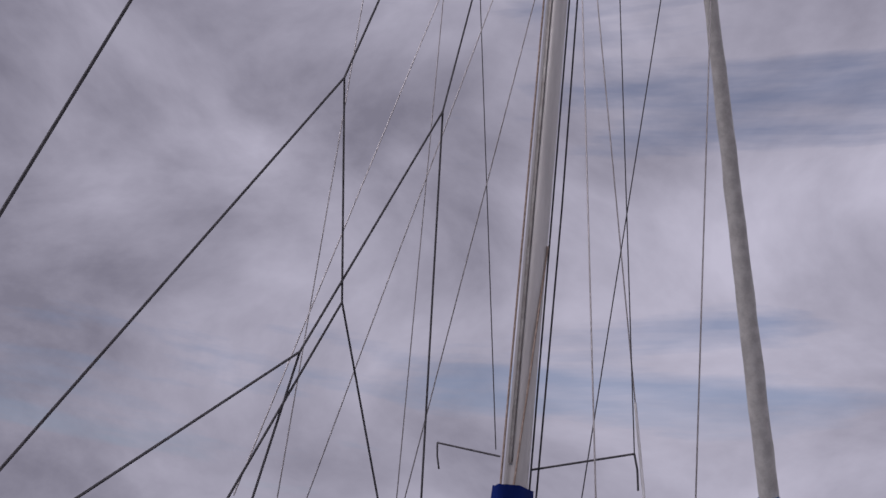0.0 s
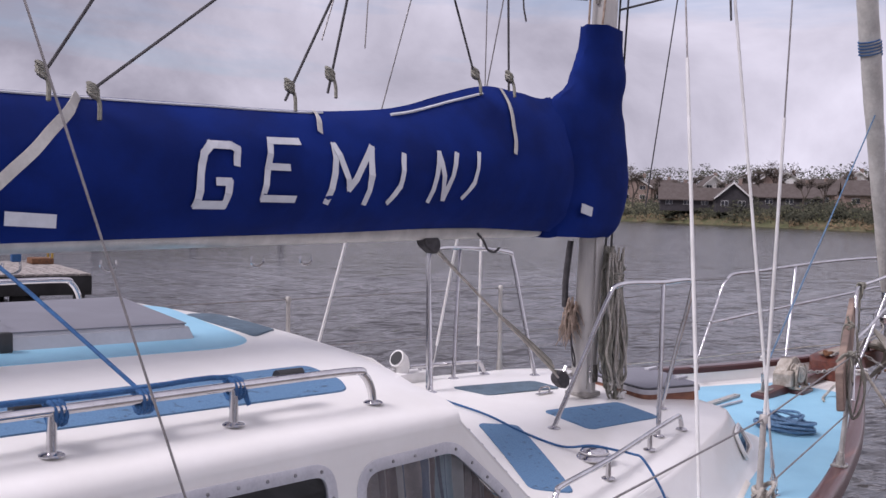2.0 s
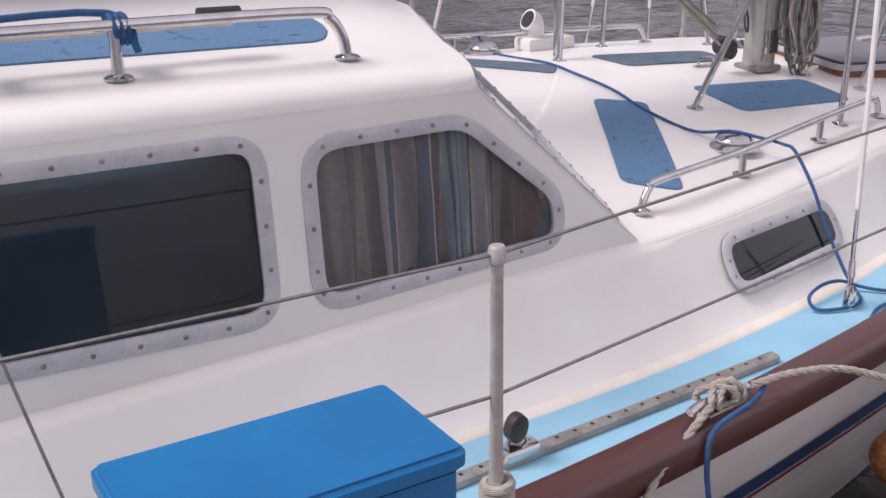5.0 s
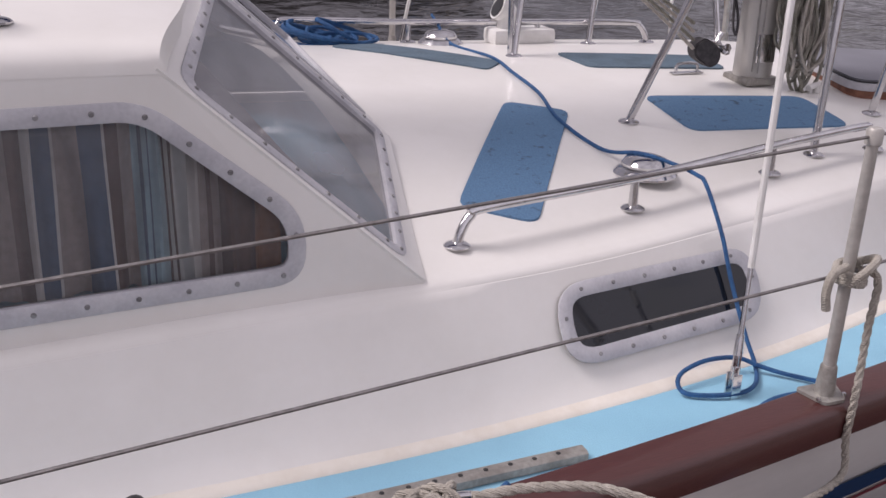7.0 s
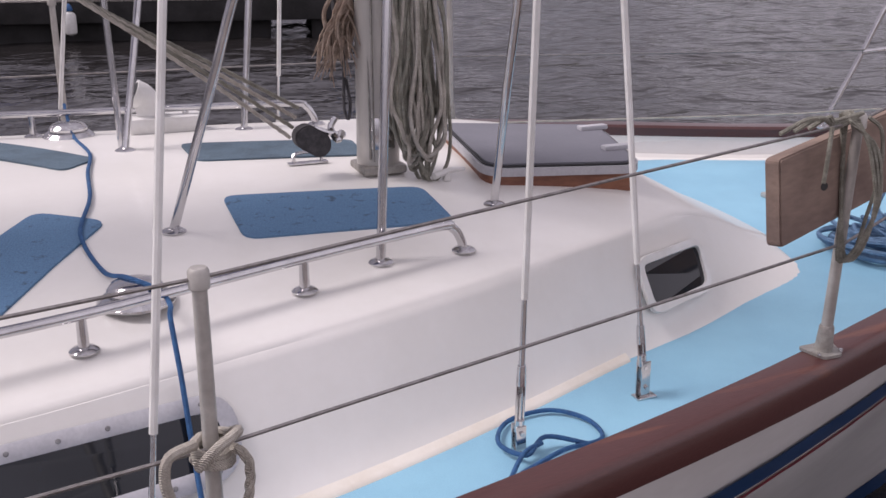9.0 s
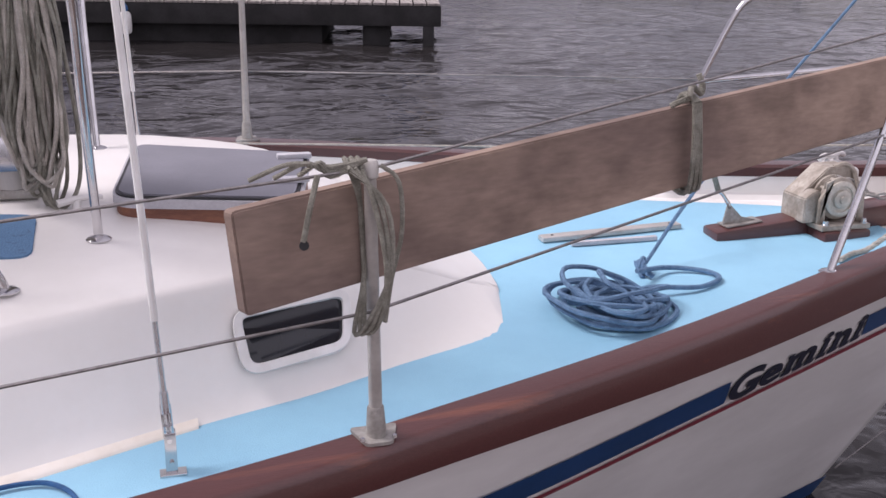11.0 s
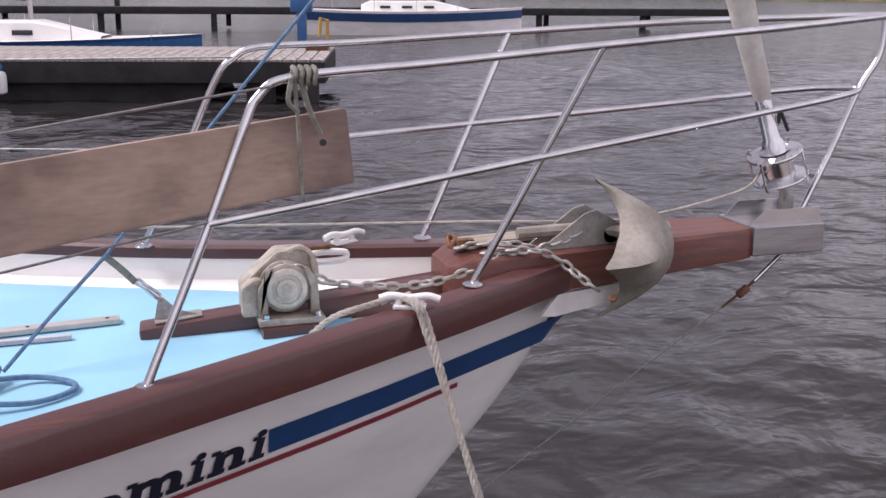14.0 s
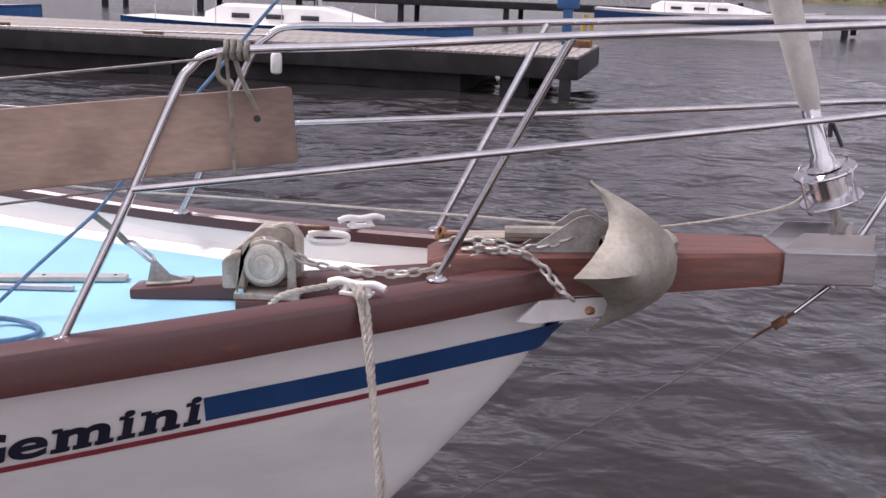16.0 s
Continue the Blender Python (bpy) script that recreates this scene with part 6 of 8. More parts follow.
bm = bmesh.new()
plate(bm, [(-0.133, -0.088), (-0.055, -0.088), (0.098, -0.088), (0.112, -0.06), (0.112, 0.06), (0.08, 0.105), (-0.015, 0.105), (-0.108, 0.022), (-0.133, 0.0)], 0.03, 0.10)
part("casing", bm, M_WINCH, win, "cast alloy casing with chipped paint", smooth=False)
bm = bmesh.new()
plate(bm, [(-0.138, -0.09), (-0.062, -0.09), (-0.05, -0.045), (-0.075, 0.03), (-0.10, 0.028), (-0.138, 0.002)], -0.02, 0.055)
part("gear_box", bm, M_WINCH, win, smooth=False)
for s, x0 in ((1, 0.088), (-1, -0.078)):
    bm = bmesh.new()
    plate(bm, [(x0 - 0.012, -0.09), (x0 + 0.018, -0.09), (x0 + 0.012, 0.02), (x0 - 0.012 * s, 0.062), (x0 - 0.03 * s, 0.07), (x0 - 0.012, 0.0)], -0.045, 0.02, 0.003)
    part("bracket", bm, M_WINCH, win, smooth=False)
axis = along(WC + Vector((0, 0.03, 0)), WC + Vector((0, -1, 0)))
bm = bmesh.new()
lathe(bm, [(0.074, 0.0), (0.079, 0.005), (0.079, 0.014), (0.060, 0.022), (0.058, 0.032), (0.076, 0.042), (0.079, 0.048), (0.079, 0.058), (0.072, 0.063)], axis, 32)
part("chain_wheel", bm, M_WINCH, win, "grooved chain wheel")
for k in range(8):
    bm = bmesh.new()
    a = 2 * math.pi * k / 8 + 0.2
    tube(bm, [axis @ Vector((0.066 * math.cos(a), 0.066 * math.sin(a), 0.020)), axis @ Vector((0.066 * math.cos(a), 0.066 * math.sin(a), 0.044))], 0.008, 6, 0)
    part("wheel_rib", bm, M_WINCH, win)
bm = bmesh.new()
lathe(bm, [(0.066, 0.063), (0.067, 0.072), (0.060, 0.077), (0.049, 0.077), (0.047, 0.071), (0.036, 0.071), (0.034, 0.080), (0.030, 0.083), (0.016, 0.083), (0.014, 0.090), (0.0, 0.091)], axis, 32)
part("clutch_nut", bm, M_WINCHLT, win, "pale worn clutch ring")
bm = bmesh.new()
block(bm, WC + Vector((0.012, 0.01, -0.100)), (0.21, 0.17, 0.020), bevel=0.004)
part("base_plate", bm, M_WINCH, win, "stained base plate", smooth=False)
for dx in (-0.07, 0.095):
    bm = bmesh.new()
    lathe(bm, [(0.015, 0.0), (0.015, 0.004), (0.011, 0.005), (0.011, 0.016), (0.005, 0.018)], Matrix.Translation(WC + Vector((dx, -0.06, -0.09))), 8)
    part("bolt", bm, M_STEEL, win)
bm = bmesh.new()
tube(bm, [WC + Vector((0.02, 0.05, 0.100)), WC + Vector((0.06, 0.04, 0.112)), WC + Vector((0.095, 0.03, 0.085)), WC + Vector((0.105, 0.01, 0.02))], 0.011, 8)
part("chain_stripper", bm, M_WINCH, win, "curved bar over the chain wheel")
bm = bmesh.new()
tube(bm, [WC + Vector((0.12, 0.20, 0.045)), WC + Vector((0.16, 0.20, 0.052)), WC + Vector((0.24, 0.21, 0.045)), WC + Vector((0.25, 0.21, 0.03)), WC + Vector((0.23, 0.20, 0.02)), WC + Vector((0.14, 0.19, 0.022)), WC + Vector((0.12, 0.20, 0.045))], 0.012, 8)
part("pawl_lever", bm, M_WHITEPL, win, "white lever beside the casing")
bm = bmesh.new()
tube(bm, [WC + Vector((0.06, 0.12, 0.09)), WC + Vector((0.12, 0.17, 0.075)), WC + Vector((0.19, 0.20, 0.07))], 0.008, 8)
part("pawl_rod", bm, M_RUST, win, "rusty rod of the lever")


def chain_links(bm, pts, pitch=0.036, wire_r=0.0058):
    p = curve_points(pts, 14)
    run, acc, count = [p[0]], 0.0, 0
    dense = []
    for a, b in zip(p, p[1:]):
        k = max(2, int((b - a).length / 0.004))
        dense += [a.lerp(b, i / k) for i in range(k)]
    last = dense[0]
    for q in dense:
        if (q - last).length >= pitch:
            mm = along(last, q) @ Matrix.Rotation(math.pi / 2 * (count % 2) + 0.4 * math.sin(count * 1.7), 4, "Z")
            pts2 = []
            for i in range(13):
                a = 2 * math.pi * i / 12
                pts2.append(mm @ Vector((0.011 * math.cos(a), 0, pitch / 2 + (0.013 + 0.009) * math.sin(a))))
            tube(bm, pts2, wire_r, 6, 0, caps=False)
            last = q
            count += 1


bm = bmesh.new()
chain_links(bm, [WC + Vector((0.0, -0.01, 0.078)), WC + Vector((0.075, -0.01, 0.045)), (2.98, -0.03, 1.262), (3.2, -0.09, 1.25), (3.36, -0.12, 1.275), (3.52, -0.135, 1.335), (3.70, -0.14, 1.365), (3.83, -0.14, 1.41)])
chain_links(bm, [(3.47, -0.11, 1.345), (3.58, -0.16, 1.36), (3.68, -0.20, 1.345), (3.76, -0.29, 1.275), (3.815, -0.33, 1.235)])
chain_links(bm, [(3.40, -0.04, 1.35), (3.47, -0.07, 1.365), (3.57, -0.11, 1.37), (3.64, -0.14, 1.365)])
single("anchor_chain", bm, M_GREYMET, "galvanised anchor chain lying along the bowsprit", "chain")
bm = bmesh.new()
for k in range(5):
    tube(bm, [(3.40 + 0.012 * math.cos(a + k), 0.0 + 0.02 * math.sin(a + k), 1.365 + 0.016 * math.sin(a * 1.0 + k * 1.3)) for a in np.linspace(0, 6.3, 9)], 0.007, 6, 0)
block(bm, (3.44, -0.02, 1.362), (0.06, 0.035, 0.03), bevel=0.008)
single("rusty_swivel", bm, M_RUST, "rusty chain swivel on the bowsprit", "swivel")

# bow roller
roller = thing("bow_roller", "angled steel bow roller cheeks", "bow roller")
for y in (-0.145, -0.055):
    bm = bmesh.new()
    slab(bm, [(3.66, y, 1.35), (3.95, y, 1.35), (3.96, y, 1.42), (3.86, y, 1.475), (3.82, y, 1.465)], (0, 0.006, 0))
    part("cheek", bm, M_GREYMET, roller)
bm = bmesh.new()
cyl(bm, (3.92, -0.145, 1.385), (3.92, -0.05, 1.385), 0.028, 0.028, 14)
part("wheel", bm, M_BLACKPL, roller)
bm = bmesh.new()
block(bm, (3.67, 0.02, 1.362), (0.50, 0.10, 0.014), Matrix.Rotation(-0.03, 4, "Y"), bevel=0.004)
part("tread_board", bm, M_WOODPALE, roller, "weathered board on the bowsprit")

# anchor
anchor = thing("plough_anchor", "weathered galvanised plough anchor hung on the bow roller", "anchor")
T, R, L, D = Vector((3.845, -0.16, 1.585)), Vector((4.13, -0.20, 1.36)), Vector((3.78, -0.40, 1.34)), Vector((3.875, -0.14, 1.09))
bm = bmesh.new()
rows = []
for i in range(13):
    s = i / 12 * 2 - 1
    e = abs(s)
    tip = T if s > 0 else D
    right = R.lerp(tip, e) + Vector((0.075, -0.02, 0.0)) * math.sin(e * math.pi) * (0.9 if s > 0 else 1.15)
    left = L.lerp(tip, e) + Vector((0.12, 0.06, 0.0)) * math.sin(e * math.pi) * 0.75
    row = []
    for k in range(8):
        f = k / 7
        p = left.lerp(right, f)
        p = p + Vector((0.0, -0.085, 0.0)) * math.sin(f * math.pi) * (1 - e) ** 0.8
        row.append(p)
    rows.append(row)
grid(bm, rows)
bmesh.ops.recalc_face_normals(bm, faces=bm.faces[:])
bm.normal_update()
bmesh.ops.solidify(bm, geom=bm.faces[:], thickness=0.012)
part("fluke", bm, M_ANCHOR, anchor, "broad curved plough fluke")
bm = bmesh.new()
tube(bm, [(4.06, -0.22, 1.36), (3.98, -0.16, 1.39), (3.85, -0.11, 1.405), (3.6, -0.09, 1.40)], (0.026, 0.02), 8, 4)
part("shank", bm, M_ANCHOR, anchor)
bm = bmesh.new()
lathe(bm, [(0.040, 0.0), (0.046, 0.02), (0.044, 0.05), (0.03, 0.07)], along((4.07, -0.13, 1.40), (4.16, -0.2, 1.36)), 14)
part("hinge", bm, M_ANCHOR, anchor)
bm = bmesh.new()
lathe(bm, [(0.012, 0.0), (0.014, 0.02), (0.010, 0.03)], along((3.855, -0.31, 1.215), (3.82, -0.36, 1.235)), 12)
part("tripping_eye", bm, M_RUST, anchor)

# plank lashed to the stanchions
p0, p1 = Vector((0.52, -1.278, 1.564)), Vector((2.972, -0.386, 1.761))
d = p1 - p0
yaw, pit = math.atan2(d.y, d.x), math.atan2(d.z, math.hypot(d.x, d.y))
bm = bmesh.new()
me_m = Matrix.Rotation(yaw, 4, "Z") @ Matrix.Rotation(-pit, 4, "Y") @ Matrix.Rotation(radians(-4), 4, "X")
lp = rounded([(-d.length / 2, -0.104), (d.length / 2, -0.107), (d.length / 2, 0.104), (-d.length / 2, 0.106)], 0.012, 3)
slab(bm, [(p.x, 0.0, p.y) for p in lp], (0, 0.040, 0))
bmesh.ops.recalc_face_normals(bm, faces=bm.faces[:])
bmesh.ops.bevel(bm, geom=[e for e in bm.edges if e.calc_face_angle(0) > 1.0], offset=0.004, segments=2, affect="EDGES")
bmesh.ops.transform(bm, matrix=Matrix.Translation((p0 + p1) / 2) @ me_m, verts=bm.verts[:])
single("gang_plank", bm, M_PLANK, "long weathered brown plank lashed outside the lifelines", "plank", smooth=False)


def plank_at(x, up, out=0.0):
    f = (x - p0.x) / d.x
    return p0.lerp(p1, f) + Vector((0.02 * out, -out, up))


def tie(name, x, mat, label, r=0.007, turns=4, drop=0.110, wide=0.035):
    bm = bmesh.new()
    for k in range(turns):
        xx = x + (k - turns / 2) * wide / turns
        sl = 0.008 * (k % 2) + 0.004 * k
        tube(bm, [plank_at(xx, 0.115, 0.03), plank_at(xx + sl * 0.3, 0.0, 0.043), plank_at(xx + sl, -drop, 0.03), plank_at(xx + sl, -drop, -0.05), plank_at(xx, 0.0, -0.06), plank_at(xx, 0.12, -0.045), plank_at(xx, 0.125, 0.0), plank_at(xx, 0.115, 0.03)], r, 6, 4)
    return single(name, bm, mat, label, "rope")


tie("lashing_rope", 1.715, M_ROPEG, "grey-green rope lashing round the plank", 0.0065, 4, wide=0.024)
bm = bmesh.new()
tube(bm, [plank_at(1.69, 0.13, 0.02), plank_at(1.72, 0.15, -0.01), plank_at(1.76, 0.125, -0.02), plank_at(1.765, 0.145, -0.02), plank_at(1.755, 0.175, -0.03)], 0.008, 8)
tube(bm, [plank_at(1.655, 0.110, -0.02), plank_at(1.675, 0.122, 0.0), plank_at(1.71, 0.125, 0.01)], 0.008, 8)
single("rope_knot", bm, M_ROPEG, "knot of the rope lashing on the plank edge", "rope")
# at the stanchion
bm = bmesh.new()
for k in range(3):
    o = 0.012 * k
    tube(bm, [(0.77 - o, -1.235, 1.73), (0.79 + o, -1.26, 1.66), (0.81 + o * 0.4, -1.275, 1.53), (0.80 - o, -1.26, 1.42), (0.775 - o, -1.235, 1.39), (0.78, -1.20, 1.5), (0.775, -1.19, 1.65), (0.765 - o, -1.205, 1.745), (0.77 - o, -1.235, 1.73)], 0.0052, 6, 4)
for k in range(3):
    tube(bm, [(0.55 + 0.05 * k, -1.22 + 0.01 * k, 1.715), (0.63 + 0.03 * k, -1.225, 1.745), (0.71, -1.22, 1.735 - 0.01 * k), (0.78, -1.235, 1.75)], 0.0055, 6)
tube(bm, [(0.68, -1.245, 1.725), (0.66, -1.262, 1.66), (0.645, -1.272, 1.60)], 0.006, 6)
tube(bm, [(0.81, -1.225, 1.735), (0.845, -1.235, 1.70), (0.85, -1.24, 1.60), (0.83, -1.235, 1.50), (0.82, -1.22, 1.40)], 0.005, 6)
single("lashing_rope", bm, M_ROPEG, "grey-green rope holding the plank to its stanchion", "rope")
# at the pulpit
bm = bmesh.new()
for k in range(4):
    c = Vector((2.80 + 0.018 * k, -0.475, 1.965))
    tube(bm, [c + Vector((0.002 * math.sin(a * 3), 0.022 * math.cos(a), 0.022 * math.sin(a))) for a in np.linspace(0, 6.5, 14)], 0.0075, 6, 0)
tube(bm, [(2.79, -0.50, 1.96), (2.78, -0.50, 1.90), (2.81, -0.47, 1.87), (2.80, -0.43, 1.88)], 0.007, 6)
tube(bm, [(2.80, -0.49, 1.955), (2.81, -0.475, 1.80), (2.815, -0.475, 1.65), (2.82, -0.47, 1.625)], 0.0055, 6)
tube(bm, [(2.82, -0.48, 1.95), (2.84, -0.46, 1.88), (2.875, -0.445, 1.805)], 0.008, 6)
single("lashing_rope", bm, M_ROPEG, "grey-green rope holding the plank to the pulpit", "rope")
for x, u in ((0.645, 0.02), (2.876, 0.03)):
    bm = bmesh.new()
    lathe(bm, [(0.010, 0.0), (0.010, 0.002)], along(plank_at(x, u, 0.0415), plank_at(x, u, 1.0)), 12)
    single("plank_hole", bm, M_BLACKPL, "dark drilled rope hole in the plank", "hole", "holes in the plank")

# coil of faded blue rope on the foredeck
bm = bmesh.new()
rnd = random.Random(5)


def coil(bm, c, rx, ry, n, r, seedv, zspan, lean_z):
    rr = random.Random(seedv)
    pts = []
    for k in range(n * 14):
        a = 2 * math.pi * k / 14
        turn = k / 14
        kx = rx * (0.72 + 0.30 * math.sin(turn * 2.3) + 0.05 * rr.uniform(-1, 1))
        ky = ry * (0.72 + 0.28 * math.cos(turn * 1.9) + 0.05 * rr.uniform(-1, 1))
        x = c[0] + 0.03 * math.sin(turn * 1.7) + kx * math.cos(a + 0.25 * turn)
        y = c[1] + 0.03 * math.cos(turn * 2.1) + ky * math.sin(a + 0.25 * turn)
        z = c[2] + r + zspan * (0.5 + 0.5 * math.sin(turn * 3.1 + a * 0.5)) * turn / n
        pts.append((x, y, z + lean_z * (y - c[1])))
    tube(bm, pts, r, 6, 2)
    return pts


def on_deck(x, y, h=0.0):
    v = y - mid(x)
    return B(x, v, deck_w(x) + 0.02 * (1 - (v / 1.7) ** 2) + h)


cz = on_deck(1.74, -0.40).z
coil(bm, (1.735, -0.445, cz), 0.172, 0.192, 12, 0.0085, 4, 0.085, 0.05)
coil(bm, (1.75, -0.43, cz + 0.01), 0.14, 0.165, 5, 0.0085, 9, 0.11, 0.05)
tube(bm, [on_deck(1.90, -0.27, 0.05), on_deck(2.05, -0.20, 0.02), on_deck(2.17, -0.25, 0.012), on_deck(2.18, -0.32, 0.012), on_deck(2.08, -0.37, 0.014), on_deck(1.94, -0.37, 0.03)], 0.0085, 8)
for k in range(4):
    tube(bm, [(1.94 + 0.012 * k, -0.20 - 0.015 * k, cz + 0.03), (1.96, -0.19 - 0.01 * k, cz + 0.075 - 0.01 * k), (1.98 - 0.01 * k, -0.165, cz + 0.06), (1.95, -0.22, cz + 0.02)], 0.0085, 6, 4)
single("rope_coil", bm, M_ROPEPALE, "coil of faded blue rope lying on the foredeck", "rope coil")

# two battens on the foredeck
for (x0, y0), (x1, y1), w, h, mat, lab in (((1.75, 0.20), (2.32, 0.215), 0.05, 0.018, M_ALU, "pale weathered batten lying on the foredeck"), ((1.84, 0.125), (2.17, 0.105), 0.022, 0.016, M_FRAME, "thin grey batten lying on the foredeck")):
    a, b = on_deck(x0, y0, h / 2 + 0.002), on_deck(x1, y1, h / 2 + 0.002)
    e = b - a
    bm = bmesh.new()
    block(bm, (a + b) / 2, (e.length, w, h), Matrix.Rotation(math.atan2(e.y, e.x), 4, "Z") @ Matrix.Rotation(-math.atan2(e.z, e.x), 4, "Y"), bevel=0.004)
    bt = single("batten", bm, mat, lab, "batten")
    if w > 0.03:
        for f in (0.08, 0.5, 0.93):
            q = a.lerp(b, f) + Vector((0, 0, h / 2))
            bm = bmesh.new()
            cyl(bm, q, q + Vector((0, 0, 0.002)), 0.006, 0.006, 8)
            part("hole", bm, M_BLACKPL, bt)

# mooring lines
bm = bmesh.new()
laid(bm, [(3.11, -0.31, 1.275), (3.135, -0.37, 1.292), (3.155, -0.42, 1.275), (3.175, -0.455, 1.20), (3.245, -0.70, 0.84), (3.31, -0.95, 0.50), (3.40, -1.45, 0.20), (3.55, -2.12, 0.50)], 0.0095, 40)
laid(bm, [(3.13, -0.31, 1.275), (3.155, -0.37, 1.290), (3.17, -0.42, 1.272), (3.19, -0.455, 1.20), (3.235, -0.72, 0.84), (3.285, -1.02, 0.48), (3.36, -1.50, 0.16), (3.48, -2.12, 0.50)], 0.0095, 40)
single("mooring_rope", bm, M_ROPEW, "doubled cream mooring rope from the bow cleat", "mooring rope")
bm = bmesh.new()
laid(bm, [(3.12, -0.31, 1.285), (3.04, -0.33, 1.272), (2.93, -0.33, 1.245), (2.88, -0.28, 1.19), (2.82, -0.24, on_deck(2.82, -0.24, 0.012).z), (2.74, -0.26, on_deck(2.74, -0.26, 0.012).z), (2.66, -0.30, on_deck(2.66, -0.3, 0.012).z)], 0.0095, 40)
for k in range(3):
    tube(bm, [(3.07 + 0.03 * k, -0.33, 1.272), (3.11 + 0.02 * k, -0.345, 1.295), (3.16, -0.33 + 0.01 * k, 1.29), (3.13, -0.30, 1.275)], 0.007, 6)
single("rope_tail", bm, M_ROPEW, "cream rope tail made fast on the bow cleat", "rope")

cz2 = sheer_w(-1.93)
CL = B(-1.83, -sheer_v(-1.85), cz2 + 0.042)
bm = bmesh.new()
for k in range(5):
    c = CL + Vector((-0.045 + 0.018 * k, 0.004 * math.sin(k * 2.1), 0.003 * math.cos(k * 1.7)))
    tl = (0.9, -1.2, 1.3, -0.8, 0.5)[k]
    laid(bm, [c + Vector((0.035 * tl * math.cos(a), (0.026 + 0.004 * (k % 2)) * math.cos(a), (0.022 + 0.003 * k % 3) * math.sin(a) if k % 2 else 0.024 * math.sin(a))) for a in np.linspace(0, 6.2, 10)], 0.0082, 40)
laid(bm, [CL + Vector((0.06, -0.03, 0.02)), CL + Vector((0.18, -0.06, 0.035)), CL + Vector((0.32, -0.12, 0.03)), CL + Vector((0.52, -0.25, -0.05)), CL + Vector((0.85, -0.50, -0.25)), (-0.75, -2.3, 0.52)], 0.0098, 36)
laid(bm, [CL + Vector((-0.08, -0.03, 0.0)), CL + Vector((-0.18, -0.05, -0.05)), CL + Vector((-0.32, -0.09, -0.12)), CL + Vector((-0.55, -0.22, -0.30)), (-2.9, -2.2, 0.52)], 0.0098, 36)
single("mooring_rope", bm, M_ROPEW, "cream three-strand mooring rope turned round the side cleat", "mooring rope")
bm = bmesh.new()
tube(bm, [CL + Vector((0.14, -0.01, 0.02)), CL + Vector((0.05, -0.055, -0.005)), CL + Vector((-0.10, -0.07, -0.035)), CL + Vector((-0.13, -0.08, -0.12)), CL + Vector((-0.12, -0.10, -0.3)), CL + Vector((-0.1, -0.12, -0.8))], 0.007, 8)
single("blue_line", bm, M_ROPEB, "thin blue line under the mooring rope", "rope")

# cream rope knotted round the middle stanchion, and the fender line
KB = Vector((-0.828, -1.478, 1.33))
bm = bmesh.new()
for k in range(3):
    c = KB + Vector((0, 0, -0.02 + 0.018 * k))
    tube(bm, [c + Vector((0.031 * math.cos(a), 0.031 * math.sin(a), 0.012 * math.sin(a * 0.5 + k))) for a in np.linspace(0, 6.6, 14)], 0.0088, 8, 0)
laid(bm, [KB + Vector((0.03, -0.03, 0.02)), KB + Vector((0.055, -0.03, -0.02)), KB + Vector((0.045, -0.035, -0.12)), KB + Vector((0.03, -0.05, -0.26)), B(-0.795, -sheer_v(-0.8) - 0.06, 1.08), B(-0.80, -sheer_v(-0.8) - 0.07, 0.98), (-1.02, -1.62, 0.86)], 0.0090, 40)
tube(bm, [KB + Vector((-0.03, -0.02, 0.03)), KB + Vector((-0.075, -0.03, 0.02)), KB + Vector((-0.085, -0.03, -0.02)), KB + Vector((-0.078, -0.03, -0.06))], 0.0098, 8)
tube(bm, [KB + Vector((-0.03, -0.03, -0.01)), KB + Vector((0.0, -0.05, 0.03)), KB + Vector((0.04, -0.03, 0.045)), KB + Vector((0.035, 0.02, 0.02))], 0.0092, 8)
single("stanchion_rope", bm, M_ROPEW, "cream twisted rope knotted round the stanchion", "rope")
fend = thing("orange_fender", "round shaggy orange fender on a rope beside the hull", "fender")
bm = bmesh.new()
bmesh.ops.create_icosphere(bm, subdivisions=3, radius=0.09)
for v in bm.verts:
    v.co = v.co * (1 + 0.10 * noise.noise(v.co * 28) + 0.06 * noise.noise(v.co * 60)) + Vector((-1.09, -1.64, 0.64))
part("ball", bm, M_ORANGE, fend)
bm = bmesh.new()
tube(bm, [(-1.09, -1.64, 0.70), (-1.06, -1.63, 0.80), (-1.02, -1.62, 0.87)], 0.013, 8)
part("blue_rope_end", bm, M_ROPEPALE, fend)
# rope turns at the foot of the aft stanchion
lashing("rope_lashing", B(-2.562, -sheer_v(-2.6), sheer_w(-2.6) + 0.05), (0, 0, 1), 0.028, 4, 0.06, 0.012, M_ROPEW, "cream rope turns at the foot of the stanchion")

# perforated genoa track on the side deck
track = thing("genoa_track", "perforated grey aluminium track on the side deck", "track")
bm = bmesh.new()


def track_y(x):
    return -1.39 + 0.045 * (x + 1.4)


